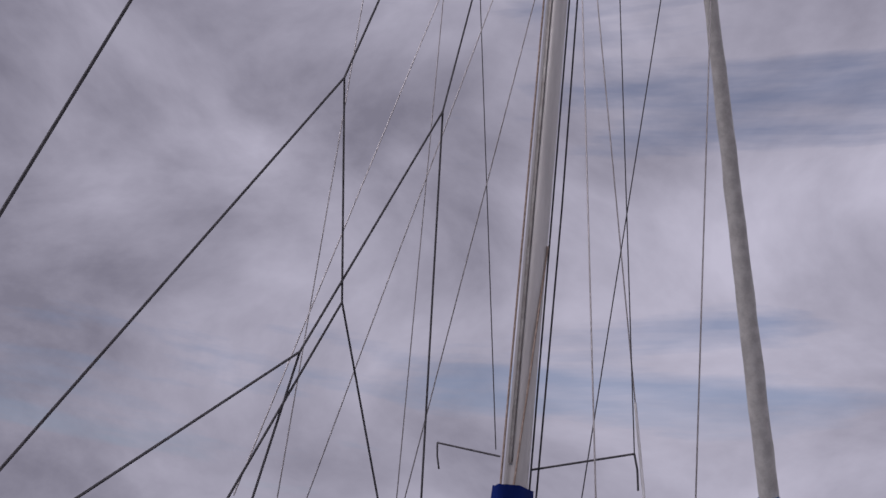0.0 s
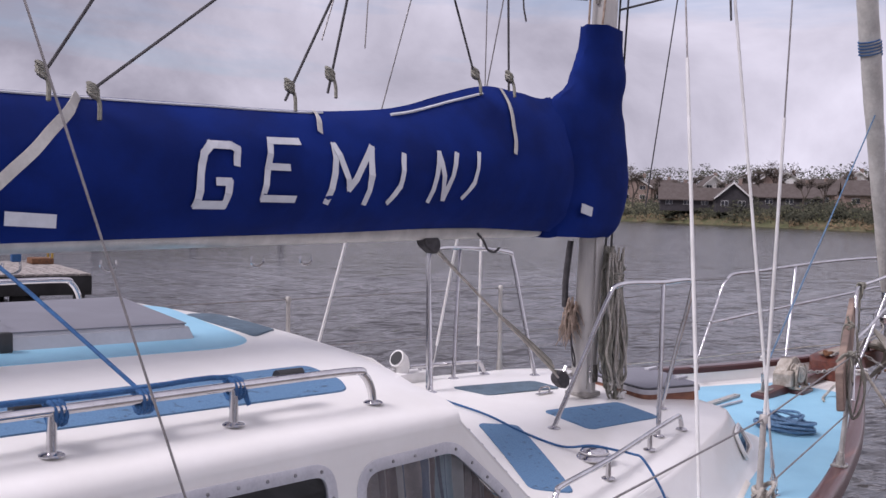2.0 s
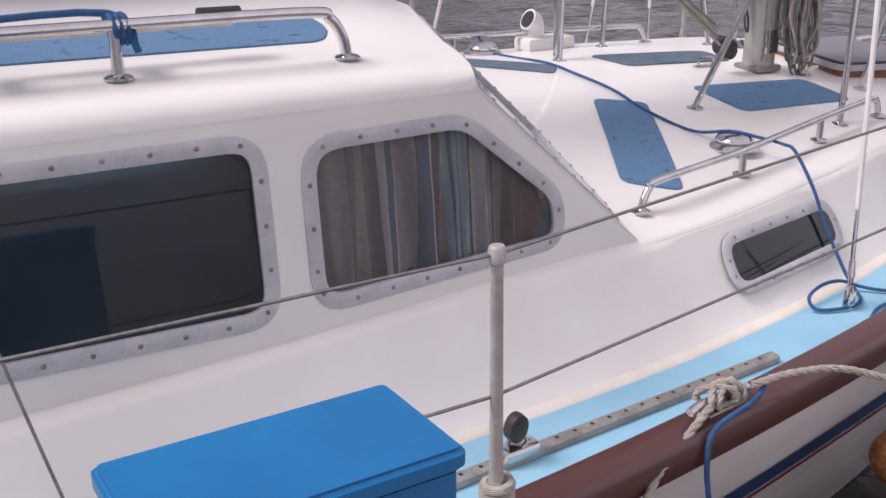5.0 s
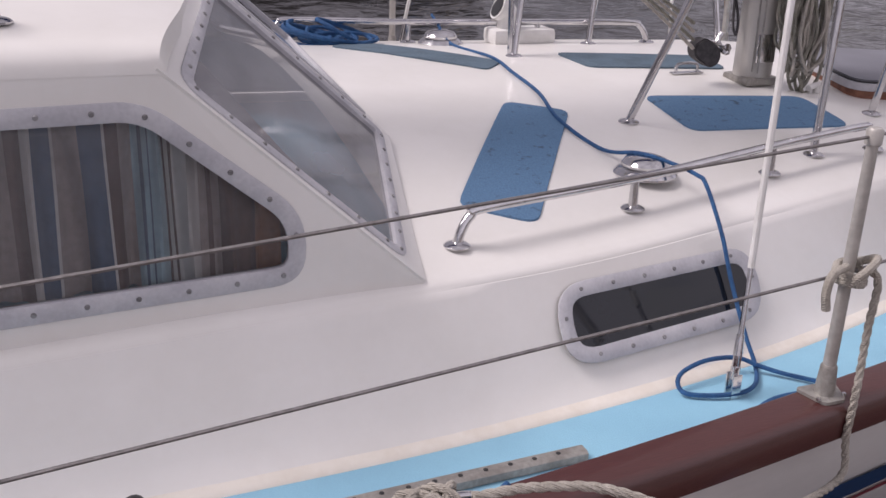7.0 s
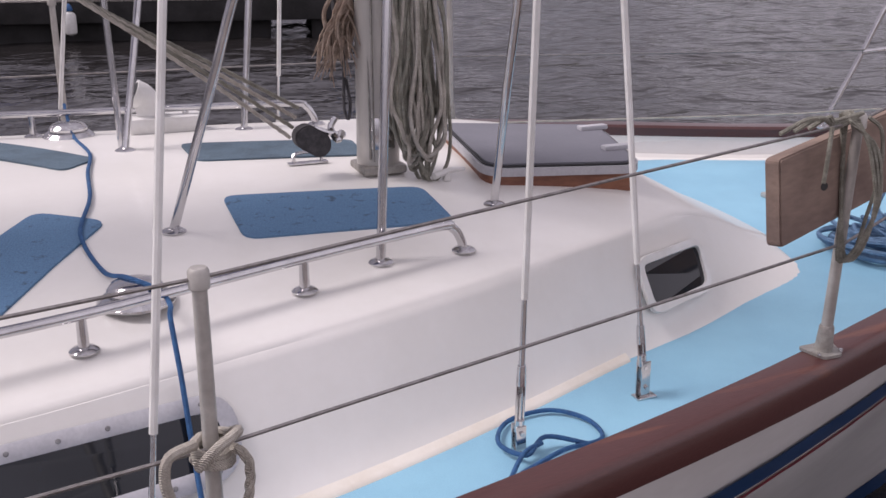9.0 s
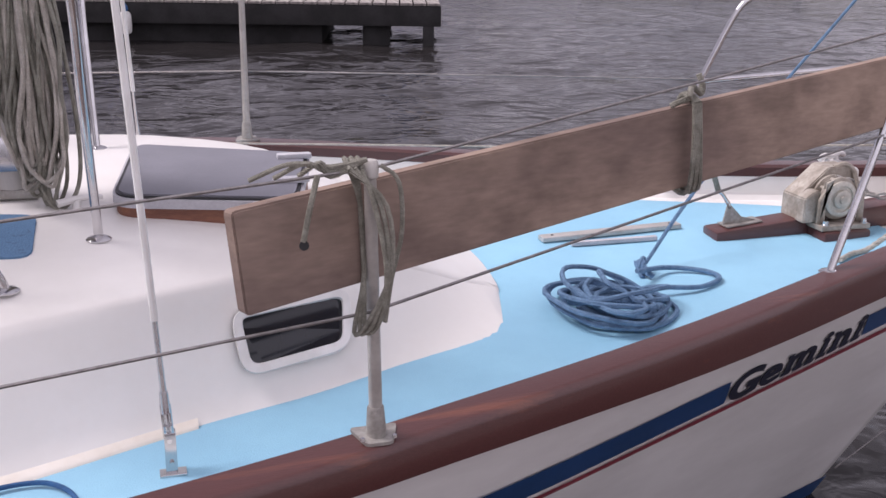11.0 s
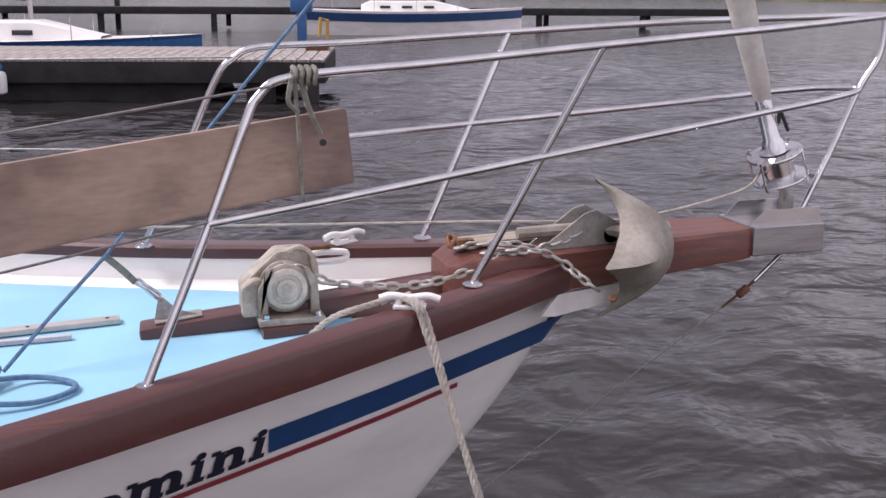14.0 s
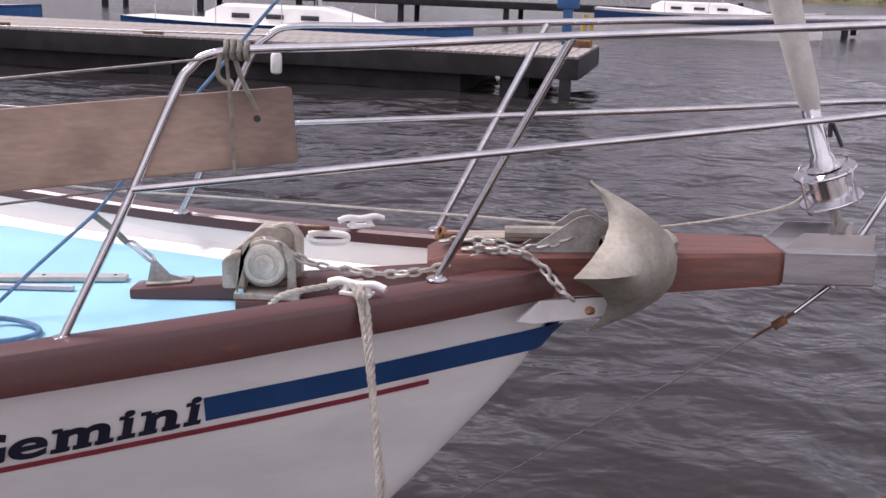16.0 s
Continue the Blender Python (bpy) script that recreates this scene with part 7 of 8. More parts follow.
tp = [on_deck(x, track_y(x), 0.0) for x in np.linspace(-3.4, -1.40, 24)]
rows = []
for i, q in enumerate(tp):
    rows.append([q + Vector((0, a, h)) for a, h in ((-0.019, 0.0), (-0.019, 0.018), (-0.012, 0.022), (0.012, 0.022), (0.019, 0.018), (0.019, 0.0))])
grid(bm, rows)
bm.faces.new([bm.verts.new(p) for p in rows[-1]])
bmesh.ops.recalc_face_normals(bm, faces=bm.faces[:])
part("rail", bm, M_GREYMET, track)
bm = bmesh.new()
for k in range(34):
    x = -3.38 + k * 0.058
    q = on_deck(x, track_y(x), 0.0222)
    cyl(bm, q, q + Vector((0, 0, 0.0012)), 0.0055, 0.0055, 8)
hp = part("holes", bm, M_BLACKPL, track, "row of small dark holes")
hp["kind"] = "stuff"
blk = thing("sheet_block", "black sheet block on a slider of the side-deck track", "block")
bx = on_deck(-2.35, track_y(-2.35), 0.0)
bm = bmesh.new()
block(bm, bx + Vector((0.01, 0, 0.03)), (0.10, 0.05, 0.035), bevel=0.01)
tube(bm, [bx + Vector((-0.03, 0, 0.04)), bx + Vector((-0.01, 0, 0.075)), bx + Vector((0.02, 0, 0.075)), bx + Vector((0.04, 0, 0.04))], 0.007, 8)
part("slider", bm, M_STEEL, blk)
bm = bmesh.new()
lathe(bm, [(0.03, -0.02), (0.042, -0.016), (0.044, 0.0), (0.042, 0.016), (0.03, 0.02)], Matrix.Translation(bx + Vector((0.0, 0, 0.092))) @ Matrix.Rotation(0.25, 4, "Y") @ Matrix.Diagonal((0.62, 0.9, 0.85, 1.0)) @ Matrix.Rotation(math.pi / 2, 4, "X"), 20)
part("sheave", bm, M_BLACKPL, blk)

# blue rope across the coachroof
bm = bmesh.new()


def roof_pt(x, y, h=0.008):
    v = y - mid(x)
    return B(x, v, roof_z(x, v) + 0.004 + h)


tube(bm, [roof_pt(-0.86, 1.0, 0.11), roof_pt(-0.86, 0.93, 0.075), roof_pt(-0.85, 0.80), roof_pt(-0.83, 0.45), roof_pt(-0.86, 0.20), roof_pt(-0.88, -0.05), roof_pt(-0.93, -0.30), roof_pt(-0.90, -0.52), roof_pt(-0.86, -0.66, 0.06), roof_pt(-0.80, -0.74, 0.065), roof_pt(-0.79, -0.84, 0.085),
          roof_pt(-0.80, -0.90, 0.09), B(-0.80, -1.05, 1.345), B(-0.80, -1.115, 1.24), B(-0.80, -1.20, 1.13), on_deck(-0.80, -1.19, 0.012), on_deck(-0.86, -1.27, 0.012), on_deck(-0.94, -1.29, 0.012), on_deck(-1.05, -1.255, 0.012), on_deck(-1.045, -1.215, 0.035), on_deck(-0.96, -1.195, 0.05), on_deck(-0.86, -1.19, 0.04), on_deck(-0.80, -1.215, 0.02),
          on_deck(-0.74, -1.26, 0.012), on_deck(-0.64, -1.33, 0.014), on_deck(-0.45, -1.34, 0.014)], 0.0059, 8, 6)
tube(bm, [on_deck(-1.0, -1.42, 0.014), on_deck(-0.92, -1.36, 0.012), on_deck(-0.80, -1.33, 0.012), on_deck(-0.55, -1.36, 0.012)], 0.0059, 8, 6)
tube(bm, [on_deck(-0.09, -1.20, 0.012), on_deck(0.05, -1.15, 0.012), on_deck(0.16, -1.14, 0.012), on_deck(0.17, -1.05, 0.012), on_deck(0.10, -0.98, 0.012), on_deck(-0.02, -0.99, 0.012), on_deck(-0.09, -1.08, 0.02), on_deck(-0.05, -1.15, 0.02), on_deck(0.02, -1.11, 0.03), on_deck(0.12, -1.15, 0.012)], 0.0059, 8, 6)
tube(bm, [on_deck(-0.15, -1.24, 0.012), on_deck(-0.06, -1.15, 0.025), on_deck(0.0, -1.13, 0.03)], 0.0059, 8, 6)
single("blue_rope", bm, M_ROPEB, "blue rope trailing over the coachroof to the side deck", "rope")
bm = bmesh.new()
cc = roof_pt(-1.40, 1.05, 0.0)
coil(bm, (cc.x, cc.y - 0.05, cc.z), 0.17, 0.15, 7, 0.008, 3, 0.09, 0.06)
coil(bm, (cc.x + 0.10, cc.y - 0.10, cc.z + 0.01), 0.16, 0.10, 5, 0.008, 8, 0.10, 0.06)
single("rope_coil", bm, M_ROPEB, "tangled coil of blue rope by the windscreen", "rope coil")

# ---------- ropes at the mast ----------
halyards = thing("halyard_coil", "bundle of grey-green halyards coiled against the mast", "rope coil")
rr = random.Random(11)
for k in range(30):
    bm = bmesh.new()
    x0, y0 = 0.085 + rr.uniform(-0.05, 0.06), -0.125 + rr.uniform(-0.035, 0.04)
    zt, zb = 2.20 + rr.uniform(-0.12, 0.08), 1.41 + rr.uniform(-0.01, 0.22)
    w = rr.uniform(0.018, 0.062)
    line = []
    for side in (-1, 1):
        steps = (0.0, 0.2, 0.4, 0.6, 0.8, 0.93) if side < 0 else (0.93, 0.8, 0.6, 0.4, 0.2, 0.0)
        for f in steps:
            bulge = w * (0.35 + 0.75 * f) * (1.0 if f < 0.9 else 0.6)
            line.append((x0 + side * bulge + rr.uniform(-0.014, 0.014), y0 + rr.uniform(-0.016, 0.016) - 0.02 * f, zt + (zb - zt) * f))
        if side < 0:
            line.append((x0 + rr.uniform(-0.01, 0.01), y0 - 0.02, zb))
    tube(bm, line, 0.0062, 6, 4)
    part("rope_loop", bm, M_ROPEG if k % 3 else M_ROPEW, halyards)
bm = bmesh.new()
for k in range(5):
    c = Vector((0.09, -0.12, 2.05 + 0.02 * k))
    tube(bm, [c + Vector((0.05 * math.cos(a), 0.05 * math.sin(a), 0.008 * math.sin(a))) for a in np.linspace(0, 6.5, 13)], 0.008, 6, 0)
part("binding_turns", bm, M_ROPEG, halyards, "turns that bind the coil")
bm = bmesh.new()
for k in range(9):
    x0, y0 = -0.085 + rr.uniform(-0.03, 0.02), 0.04 + rr.uniform(-0.05, 0.04)
    zt, zb = 1.97 + rr.uniform(-0.03, 0.03), 1.80 + rr.uniform(-0.03, 0.06)
    w = rr.uniform(0.015, 0.04)
    tube(bm, [(x0, y0, zt), (x0 - w, y0 - 0.01, (zt + zb) / 2), (x0 - w * 0.4, y0, zb), (x0 + w, y0 + 0.01, (zt + zb) / 2), (x0, y0, zt)], 0.0065, 6, 5)
# the frayed ends
for k in range(70):
    a = Vector((-0.085 + rr.uniform(-0.025, 0.02), 0.04 + rr.uniform(-0.04, 0.03), 1.90 + rr.uniform(-0.06, 0.04)))
    e = a + Vector((rr.uniform(-0.085, 0.03), rr.uniform(-0.06, 0.03), -rr.uniform(0.06, 0.15)))
    tube(bm, [a, a.lerp(e, 0.5) + Vector((rr.uniform(-0.025, 0.01), rr.uniform(-0.01, 0.01), 0.015)), e], (0.0042, 0.0018), 4, 3)
single("tan_rope_hank", bm, M_ROPETAN, "frayed hank of pale tan rope hung on the mast", "rope coil")
bm = bmesh.new()
tube(bm, [(-0.08, 0.05, 2.30), (-0.10, 0.06, 2.1), (-0.09, 0.07, 1.93)], 0.018, 8)
single("black_strap", bm, M_ROPEDARK, "black strap hanging beside the mast", "strap")
bm = bmesh.new()
tube(bm, [(-0.085, 0.03, 1.95), (-0.09, 0.02, 1.75), (-0.10, 0.0, 1.64), (-0.09, -0.01, 1.60), (-0.08, 0.0, 1.65), (-0.085, 0.02, 1.72)], 0.005, 6)
single("rope_loop", bm, M_ROPEDARK, "small dark rope loop under the hank", "rope")
bm = bmesh.new()
for k in range(6):
    c = Vector((0.10 + 0.02 * math.sin(k), -0.05 - 0.03 * (k % 3), 2.24 - 0.03 * k))
    tube(bm, [c + Vector((0.06 * math.cos(a + k), 0.035 * math.sin(a), 0.05 * math.sin(a * 0.8 + k))) for a in np.linspace(0, 6.3, 11)], 0.009, 6, 0)
single("rope_tangle", bm, M_ROPEG, "tangle of grey rope ends at the gooseneck", "rope")
# small winch cleat by the mast foot
bm = bmesh.new()
tube(bm, [roof_pt(0.13, -0.17, 0.022), roof_pt(0.19, -0.15, 0.028), roof_pt(0.25, -0.13, 0.022)], (0.012, 0.007), 8)
cyl(bm, roof_pt(0.18, -0.155, 0.0), roof_pt(0.18, -0.155, 0.025), 0.014, 0.010, 10)
single("deck_cleat", bm, M_WHITEPL, "small pale jam cleat at the mast foot", "cleat")

# kicking strap tackle
tackle = thing("kicker_tackle", "multi-part rope tackle from the boom to the mast foot", "tackle")
a, b = Vector((-1.33, -0.01, 2.33)), Vector((-0.26, 0.0, 1.60))
for k in range(4):
    bm = bmesh.new()
    o = Vector((0.012 * (k - 1.5), -0.03 + 0.02 * k, 0.016 * (k - 1.5)))
    laid(bm, [a + o * 0.4, a.lerp(b, 0.3) + o * 0.12 + Vector((0, 0, -0.010)), a.lerp(b, 0.5) + o * 0.15 + Vector((0, 0, -0.012)), a.lerp(b, 0.8) + o * 0.9, b + o * 1.5], 0.0062, 34)
    part("rope_part", bm, M_ROPEG if k % 2 else M_ROPEW, tackle)
for q, s, nm in ((a.lerp(b, 0.03), 0.8, "upper_block"), (b.lerp(a, -0.05) - Vector((0.0, 0, 0.02)), 0.78, "lower_block")):
    bm = bmesh.new()
    mm = Matrix.Translation(q) @ Matrix.Rotation(0.6, 4, "Y")
    lp = rounded([(-0.085 * s, -0.015 * s), (-0.05 * s, -0.055 * s), (0.06 * s, -0.05 * s), (0.085 * s, 0.0), (0.05 * s, 0.05 * s), (-0.06 * s, 0.045 * s)], 0.03 * s, 4)
    slab(bm, [mm @ Vector((p.x, -0.035 * s, p.y)) for p in lp], mm.to_3x3() @ Vector((0, 0.07 * s, 0)))
    bmesh.ops.bevel(bm, geom=[e for e in bm.edges if e.calc_face_angle(0) > 1.0], offset=0.006, segments=2, affect="EDGES")
    part(nm, bm, M_ROPEDARK, tackle, "dark grey block")
bm = bmesh.new()
tube(bm, [b + Vector((0.06, 0, -0.02)), (-0.15, 0.0, 1.56), (-0.10, 0.0, 1.55)], 0.009, 8)
tube(bm, [(-0.12, 0.03, 1.60), (-0.14, 0.02, 1.57), (-0.13, -0.02, 1.54), (-0.11, 0.0, 1.56)], 0.011, 8)
part("shackle", bm, M_STEEL, tackle)
bm = bmesh.new()
e0 = roof_pt(-0.19, 0.12, 0.0)
tube(bm, [e0 + Vector((-0.045, 0, 0)), e0 + Vector((-0.04, 0, 0.035)), e0 + Vector((0.04, 0, 0.035)), e0 + Vector((0.045, 0, 0))], 0.006, 8, 3)
block(bm, e0 + Vector((0, 0, 0.004)), (0.13, 0.03, 0.006), bevel=0.002)
single("eye_strap", bm, M_STEEL, "small steel eye strap on the coachroof", "eye strap")
bm = bmesh.new()
tube(bm, [(-1.36, 0, 2.355), (-1.2, -0.01, 2.365), (-1.0, -0.02, 2.372), (-0.92, -0.02, 2.37)], 0.011, 8)
single("boom_line", bm, M_ROPEG, "grey line along the underside of the boom", "rope")

# ---------- lazy jacks and halyards ----------


def jack(name, lines, r, label, mat):
    bm = bmesh.new()
    for line in lines:
        tube(bm, line, r, 6, 0)
    return single(name, bm, mat, label, "rigging line", "lazy jacks")


Y = -0.1
jack("lazy_jack", [[(-3.249, Y, 4.047), (-2.55, Y, 6.27)], [(-3.249, Y, 4.047), (-3.62, Y, 2.86)]], 0.0068, "dark rope lazy jack above the boom", M_ROPEDARK)
jack("lazy_jack", [[(-3.24, Y, 2.87), (-1.742, Y, 5.212)], [(-1.742, Y, 5.212), (-1.05, Y, 7.3)], [(-1.742, Y, 5.212), (-1.575, Y, 4.115)], [(-1.575, Y, 4.115), (-1.103, Y, 3.09)], [(-1.575, Y, 4.115), (-2.24, Y, 2.88)]], 0.0058, "dark rope lazy jack with branching legs", M_ROPEDARK)
jack("lazy_jack", [[(-0.966, Y, 5.376), (-0.5, Y, 7.5)], [(-0.966, Y, 5.376), (-0.848, Y, 3.05)], [(-0.966, Y, 5.376), (-1.802, Y, 3.824)], [(-1.802, Y, 3.824), (-3.08, Y, 2.83)], [(-1.802, Y, 3.824), (-2.02, Y, 2.93)]], 0.006, "dark rope lazy jack with branching legs", M_ROPEDARK)
for x, z in ((-1.103, 3.12), (-0.848, 3.13), (-2.01, 3.02), (-2.22, 2.95), (-3.24, 2.90), (-3.06, 2.85)):
    bm = bmesh.new()
    for k in range(3):
        tube(bm, [(x + 0.016 * math.cos(a + k), Y + 0.016 * math.sin(a + k), z + 0.016 * math.sin(a * 0.7 + k) - 0.01 * k) for a in np.linspace(0, 6.3, 8)], 0.008, 6, 0)
    tube(bm, [(x, Y, z), (x + 0.012, Y - 0.02, z - 0.05), (x + 0.005, Y - 0.035, z - 0.11)], 0.008, 6)
    single("lazy_jack_knot", bm, M_ROPEG, "grey knot tying a lazy jack to the cover", "knot", "lazy jack knots")
jack("port_lazy_jack", [[(-1.38, 0.2, 5.95), (-1.52, 0.22, 3.2)], [(-0.78, 0.15, 6.3), (-1.80, 0.2, 3.2)]], 0.0035, "thin pale lazy jack on the far side", M_WIRE)
jack("halyard", [[(0.02, 0.49, 7.0), (0.05, 0.11, 3.70)], [(0.0, -0.95, 6.6), (0.12, -0.30, 2.5)], [(0.05, -0.58, 7.0), (0.206, -0.70, 3.685)]], 0.0036, "dark thin halyards beside the mast", M_ROPEDARK)
ml = [mast_at(1.9) + Vector((0.10, -0.03, 0)), mast_at(13.9) + Vector((0.10, -0.03, 0))]
jack("halyard", [ml, [mast_at(2.3) + Vector((0.115, 0.02, 0)), mast_at(13.9) + Vector((0.12, 0.02, 0))], [mast_at(2.0) + Vector((0.105, -0.06, 0)), mast_at(5.2) + Vector((0.16, -0.06, 0)), mast_at(13.9) + Vector((0.11, -0.05, 0))]], 0.006, "dark halyards running up the front of the mast", M_ROPEDARK)
jack("halyard", [[mast_at(3.4) + Vector((-0.10, -0.05, 0)), mast_at(4.1) + Vector((-0.06, -0.075, 0)), mast_at(4.9) + Vector((0.02, -0.072, 0))], [mast_at(3.4) + Vector((-0.104, 0.03, 0)), mast_at(13.9) + Vector((-0.11, 0.03, 0))]], 0.0065, "brown halyard crossing the mast", M_ROPETAN)
jack("shock_cord", [[(0.236, 0.69, 3.785), (0.05, 0.08, 3.66)], [(0.08, -0.12, 3.585), (0.206, -0.70, 3.685)], [(0.206, -0.70, 3.685), (0.225, -0.71, 3.60), (0.23, -0.715, 3.49)], [(0.236, 0.69, 3.785), (0.22, 0.67, 3.70), (0.235, 0.66, 3.62)]], 0.006, "dark shock cord holding a line off the mast", M_ROPEDARK)
# near running line at the wheelhouse
wire("running_line", [(-3.355, -1.54, 1.12), (-3.395, -1.48, 1.3), (-3.545, -1.285, 2.0), (-3.86, -0.865, 3.5), (-4.43, -0.125, 6.2)], 0.0032, M_WIRE, "thin grey wire running up beside the wheelhouse", "rigging wire")

# ---------- pontoon and blue box ----------
pont = thing("pontoon", "long timber walkway pontoon beside the boat", "pontoon")
bm = bmesh.new()
block(bm, (-1.0, -3.5, 0.20), (22.0, 2.5, 0.42), bevel=0.02)
part("float", bm, M_JETTY, pont)
bm = bmesh.new()
block(bm, (-1.0, -2.24, 0.40), (22.0, 0.05, 0.16), bevel=0.01)
part("fender_board", bm, M_WOODLT, pont)
plank_me = None
for k in range(150):
    bm = bmesh.new()
    if plank_me is None:
        block(bm, (0, 0, 0), (0.135, 2.46, 0.035), bevel=0.006)
        plank_me = finish("deck_board", bm, M_BOARD, False)
    else:
        bm.free()
    ob = new("deck_board", plank_me)
    ob.parent = pont
    ob.location = (-11.9 + 0.146 * k, -3.5, 0.43)
locker = thing("dock_box", "bright blue plastic box standing on the pontoon edge", "storage box")
bm = bmesh.new()
lp = rounded([(-3.415, -2.155), (-2.97, -2.155), (-2.97, -1.925), (-3.415, -1.925)], 0.018, 3)
slab(bm, [(p.x, p.y, 1.495) for p in lp], (0, 0, 0.035))
bmesh.ops.bevel(bm, geom=[e for e in bm.edges if e.calc_face_angle(0) > 1.0], offset=0.008, segments=3, affect="EDGES")
part("lid", bm, M_BOX, locker, "smooth bright blue lid")
bm = bmesh.new()
slab(bm, [(p.x, p.y, 1.02) for p in inset(lp, 0.012)], (0, 0, 0.476))
bmesh.ops.bevel(bm, geom=[e for e in bm.edges if e.calc_face_angle(0) > 1.0], offset=0.006, segments=2, affect="EDGES")
part("body", bm, M_BOX, locker)
bm = bmesh.new()
block(bm, (-3.19, -2.20, 0.73), (0.09, 0.09, 0.60), bevel=0.008)
part("post", bm, M_GREYMET, locker, "grey metal post")

# ---------- jetty, moored boats, far shore ----------
jetty = thing("jetty", "dark timber jetty on piles with pale boards", "jetty")
JA, JB = Vector((-34.3, 27.7, 0.13)), Vector((6.45, 17.15, 0.13))
jd = (JB - JA).normalized()
jn = Vector((-jd.y, jd.x, 0))
jyaw = math.atan2(jd.y, jd.x)
jrot = Matrix.Rotation(jyaw, 4, "Z")
JL, JW = (JB - JA).length, 4.6
for off in (0.09, JW - 0.09):
    bm = bmesh.new()
    block(bm, JA + jd * JL / 2 + jn * off + Vector((0, 0, 0.43)), (JL, 0.16, 0.40), jrot, bevel=0.02)
    part("side_beam", bm, M_JETTY, jetty, "black timber side beam")
bm = bmesh.new()
block(bm, JB - jd * 0.1 + jn * JW / 2 + Vector((0, 0, 0.42)), (0.18, JW - 0.4, 0.42), jrot, bevel=0.02)
part("end_beam", bm, M_JETTY, jetty)
# added dark block that stands for the shaded void under the boards
bm = bmesh.new()
block(bm, JA + jd * (JL / 2 - 2.4) + jn * JW / 2 + Vector((0, 0, 0.12)), (JL, JW - 0.6, 0.66), jrot, bevel=0.02)
part("float", bm, M_JETTY, jetty)
board_me = None
for k in range(150):
    if board_me is None:
        bm = bmesh.new()
        block(bm, (0, 0, 0), (0.245, JW, 0.05), bevel=0.008)
        board_me = finish("board", bm, M_BOARD, False)
    ob = new("board", board_me)
    ob.parent = jetty
    ob.matrix_local = Matrix.Translation(JB - jd * (0.15 + 0.272 * k) + jn * JW / 2 + Vector((0, 0, 0.66))) @ jrot
for s, off, w in ((1.3, 0.35, 0.34), (0.25, 0.1, 0.14), (1.3, 4.2, 0.34), (9, 0.35, 0.34), (9, 4.2, 0.34), (17, 0.35, 0.34)):
    bm = bmesh.new()
    q = JB - jd * s + jn * off
    block(bm, q + Vector((0, 0, -0.2)), (w * 1.6, w, 1.5), jrot, bevel=0.02)
    part("pile", bm, M_JETTY, jetty)
fender2 = thing("white_fender", "white cylindrical fender hung on the jetty side", "fender")
bm = bmesh.new()
fq = JA + jd * ((0.45 - JA.x) / jd.x) - jn * 0.14
lathe(bm, [(0.03, 0.0), (0.10, 0.03), (0.12, 0.08), (0.12, 0.36), (0.10, 0.42), (0.03, 0.46)], Matrix.Translation(fq + Vector((0, 0, 0.02))), 16)
part("body", bm, M_WHITEPL, fender2)
bm = bmesh.new()
lathe(bm, [(0.06, 0.0), (0.07, 0.03), (0.05, 0.10), (0.02, 0.14)], Matrix.Translation(fq + Vector((0, 0, 0.48))), 12)
part("cap", bm, M_BLUEPAINT, fender2, "blue end cap")
# blue post and yellow ladder at the jetty's end
bol = thing("blue_bollard", "blue painted service post on the jetty end", "bollard")
bm = bmesh.new()
q = JB - jd * 0.75 + jn * 4.2 + Vector((0, 0, 0.685))
block(bm, q + Vector((0, 0, 0.42)), (0.22, 0.22, 0.84), jrot, bevel=0.03)
part("column", bm, M_BLUEPAINT, bol)
bm = bmesh.new()
block(bm, q + Vector((0, 0, 0.98)), (0.5, 0.36, 0.34), jrot, bevel=0.06)
part("head", bm, M_BLUEPAINT, bol, "box head of the post")
lad = thing("yellow_ladder", "yellow tube ladder hoop at the jetty end", "ladder")
for k in (0, 1):
    bm = bmesh.new()
    q = JB - jd * 0.12 + jn * (3.2 + 0.45 * k)
    tube(bm, [q + Vector((0, 0, 0.1)), q + Vector((0, 0, 1.35)), q + Vector((-0.15, 0, 1.4)), q + Vector((-0.18, 0, 1.0))], 0.03, 8, 0)
    part("rail", bm, M_YELLOW, lad)
bm = bmesh.new()
block(bm, JB - jd * 0.35 + jn * 3.4 + Vector((0, 0, 0.76)), (0.5, 0.6, 0.14), jrot, bevel=0.02)
part("step", bm, M_RUST, lad)
for s, o in ((12.9, 0.25), (9.2, 0.3)):
    bm = bmesh.new()
    block(bm, JB - jd * s + jn * o + Vector((0, 0, 0.73)), (0.45, 0.14, 0.09), jrot, bevel=0.02)
    single("jetty_cleat", bm, M_RUST, "rusty mooring cleat on the jetty edge", "cleat", "cleats on the jetty")


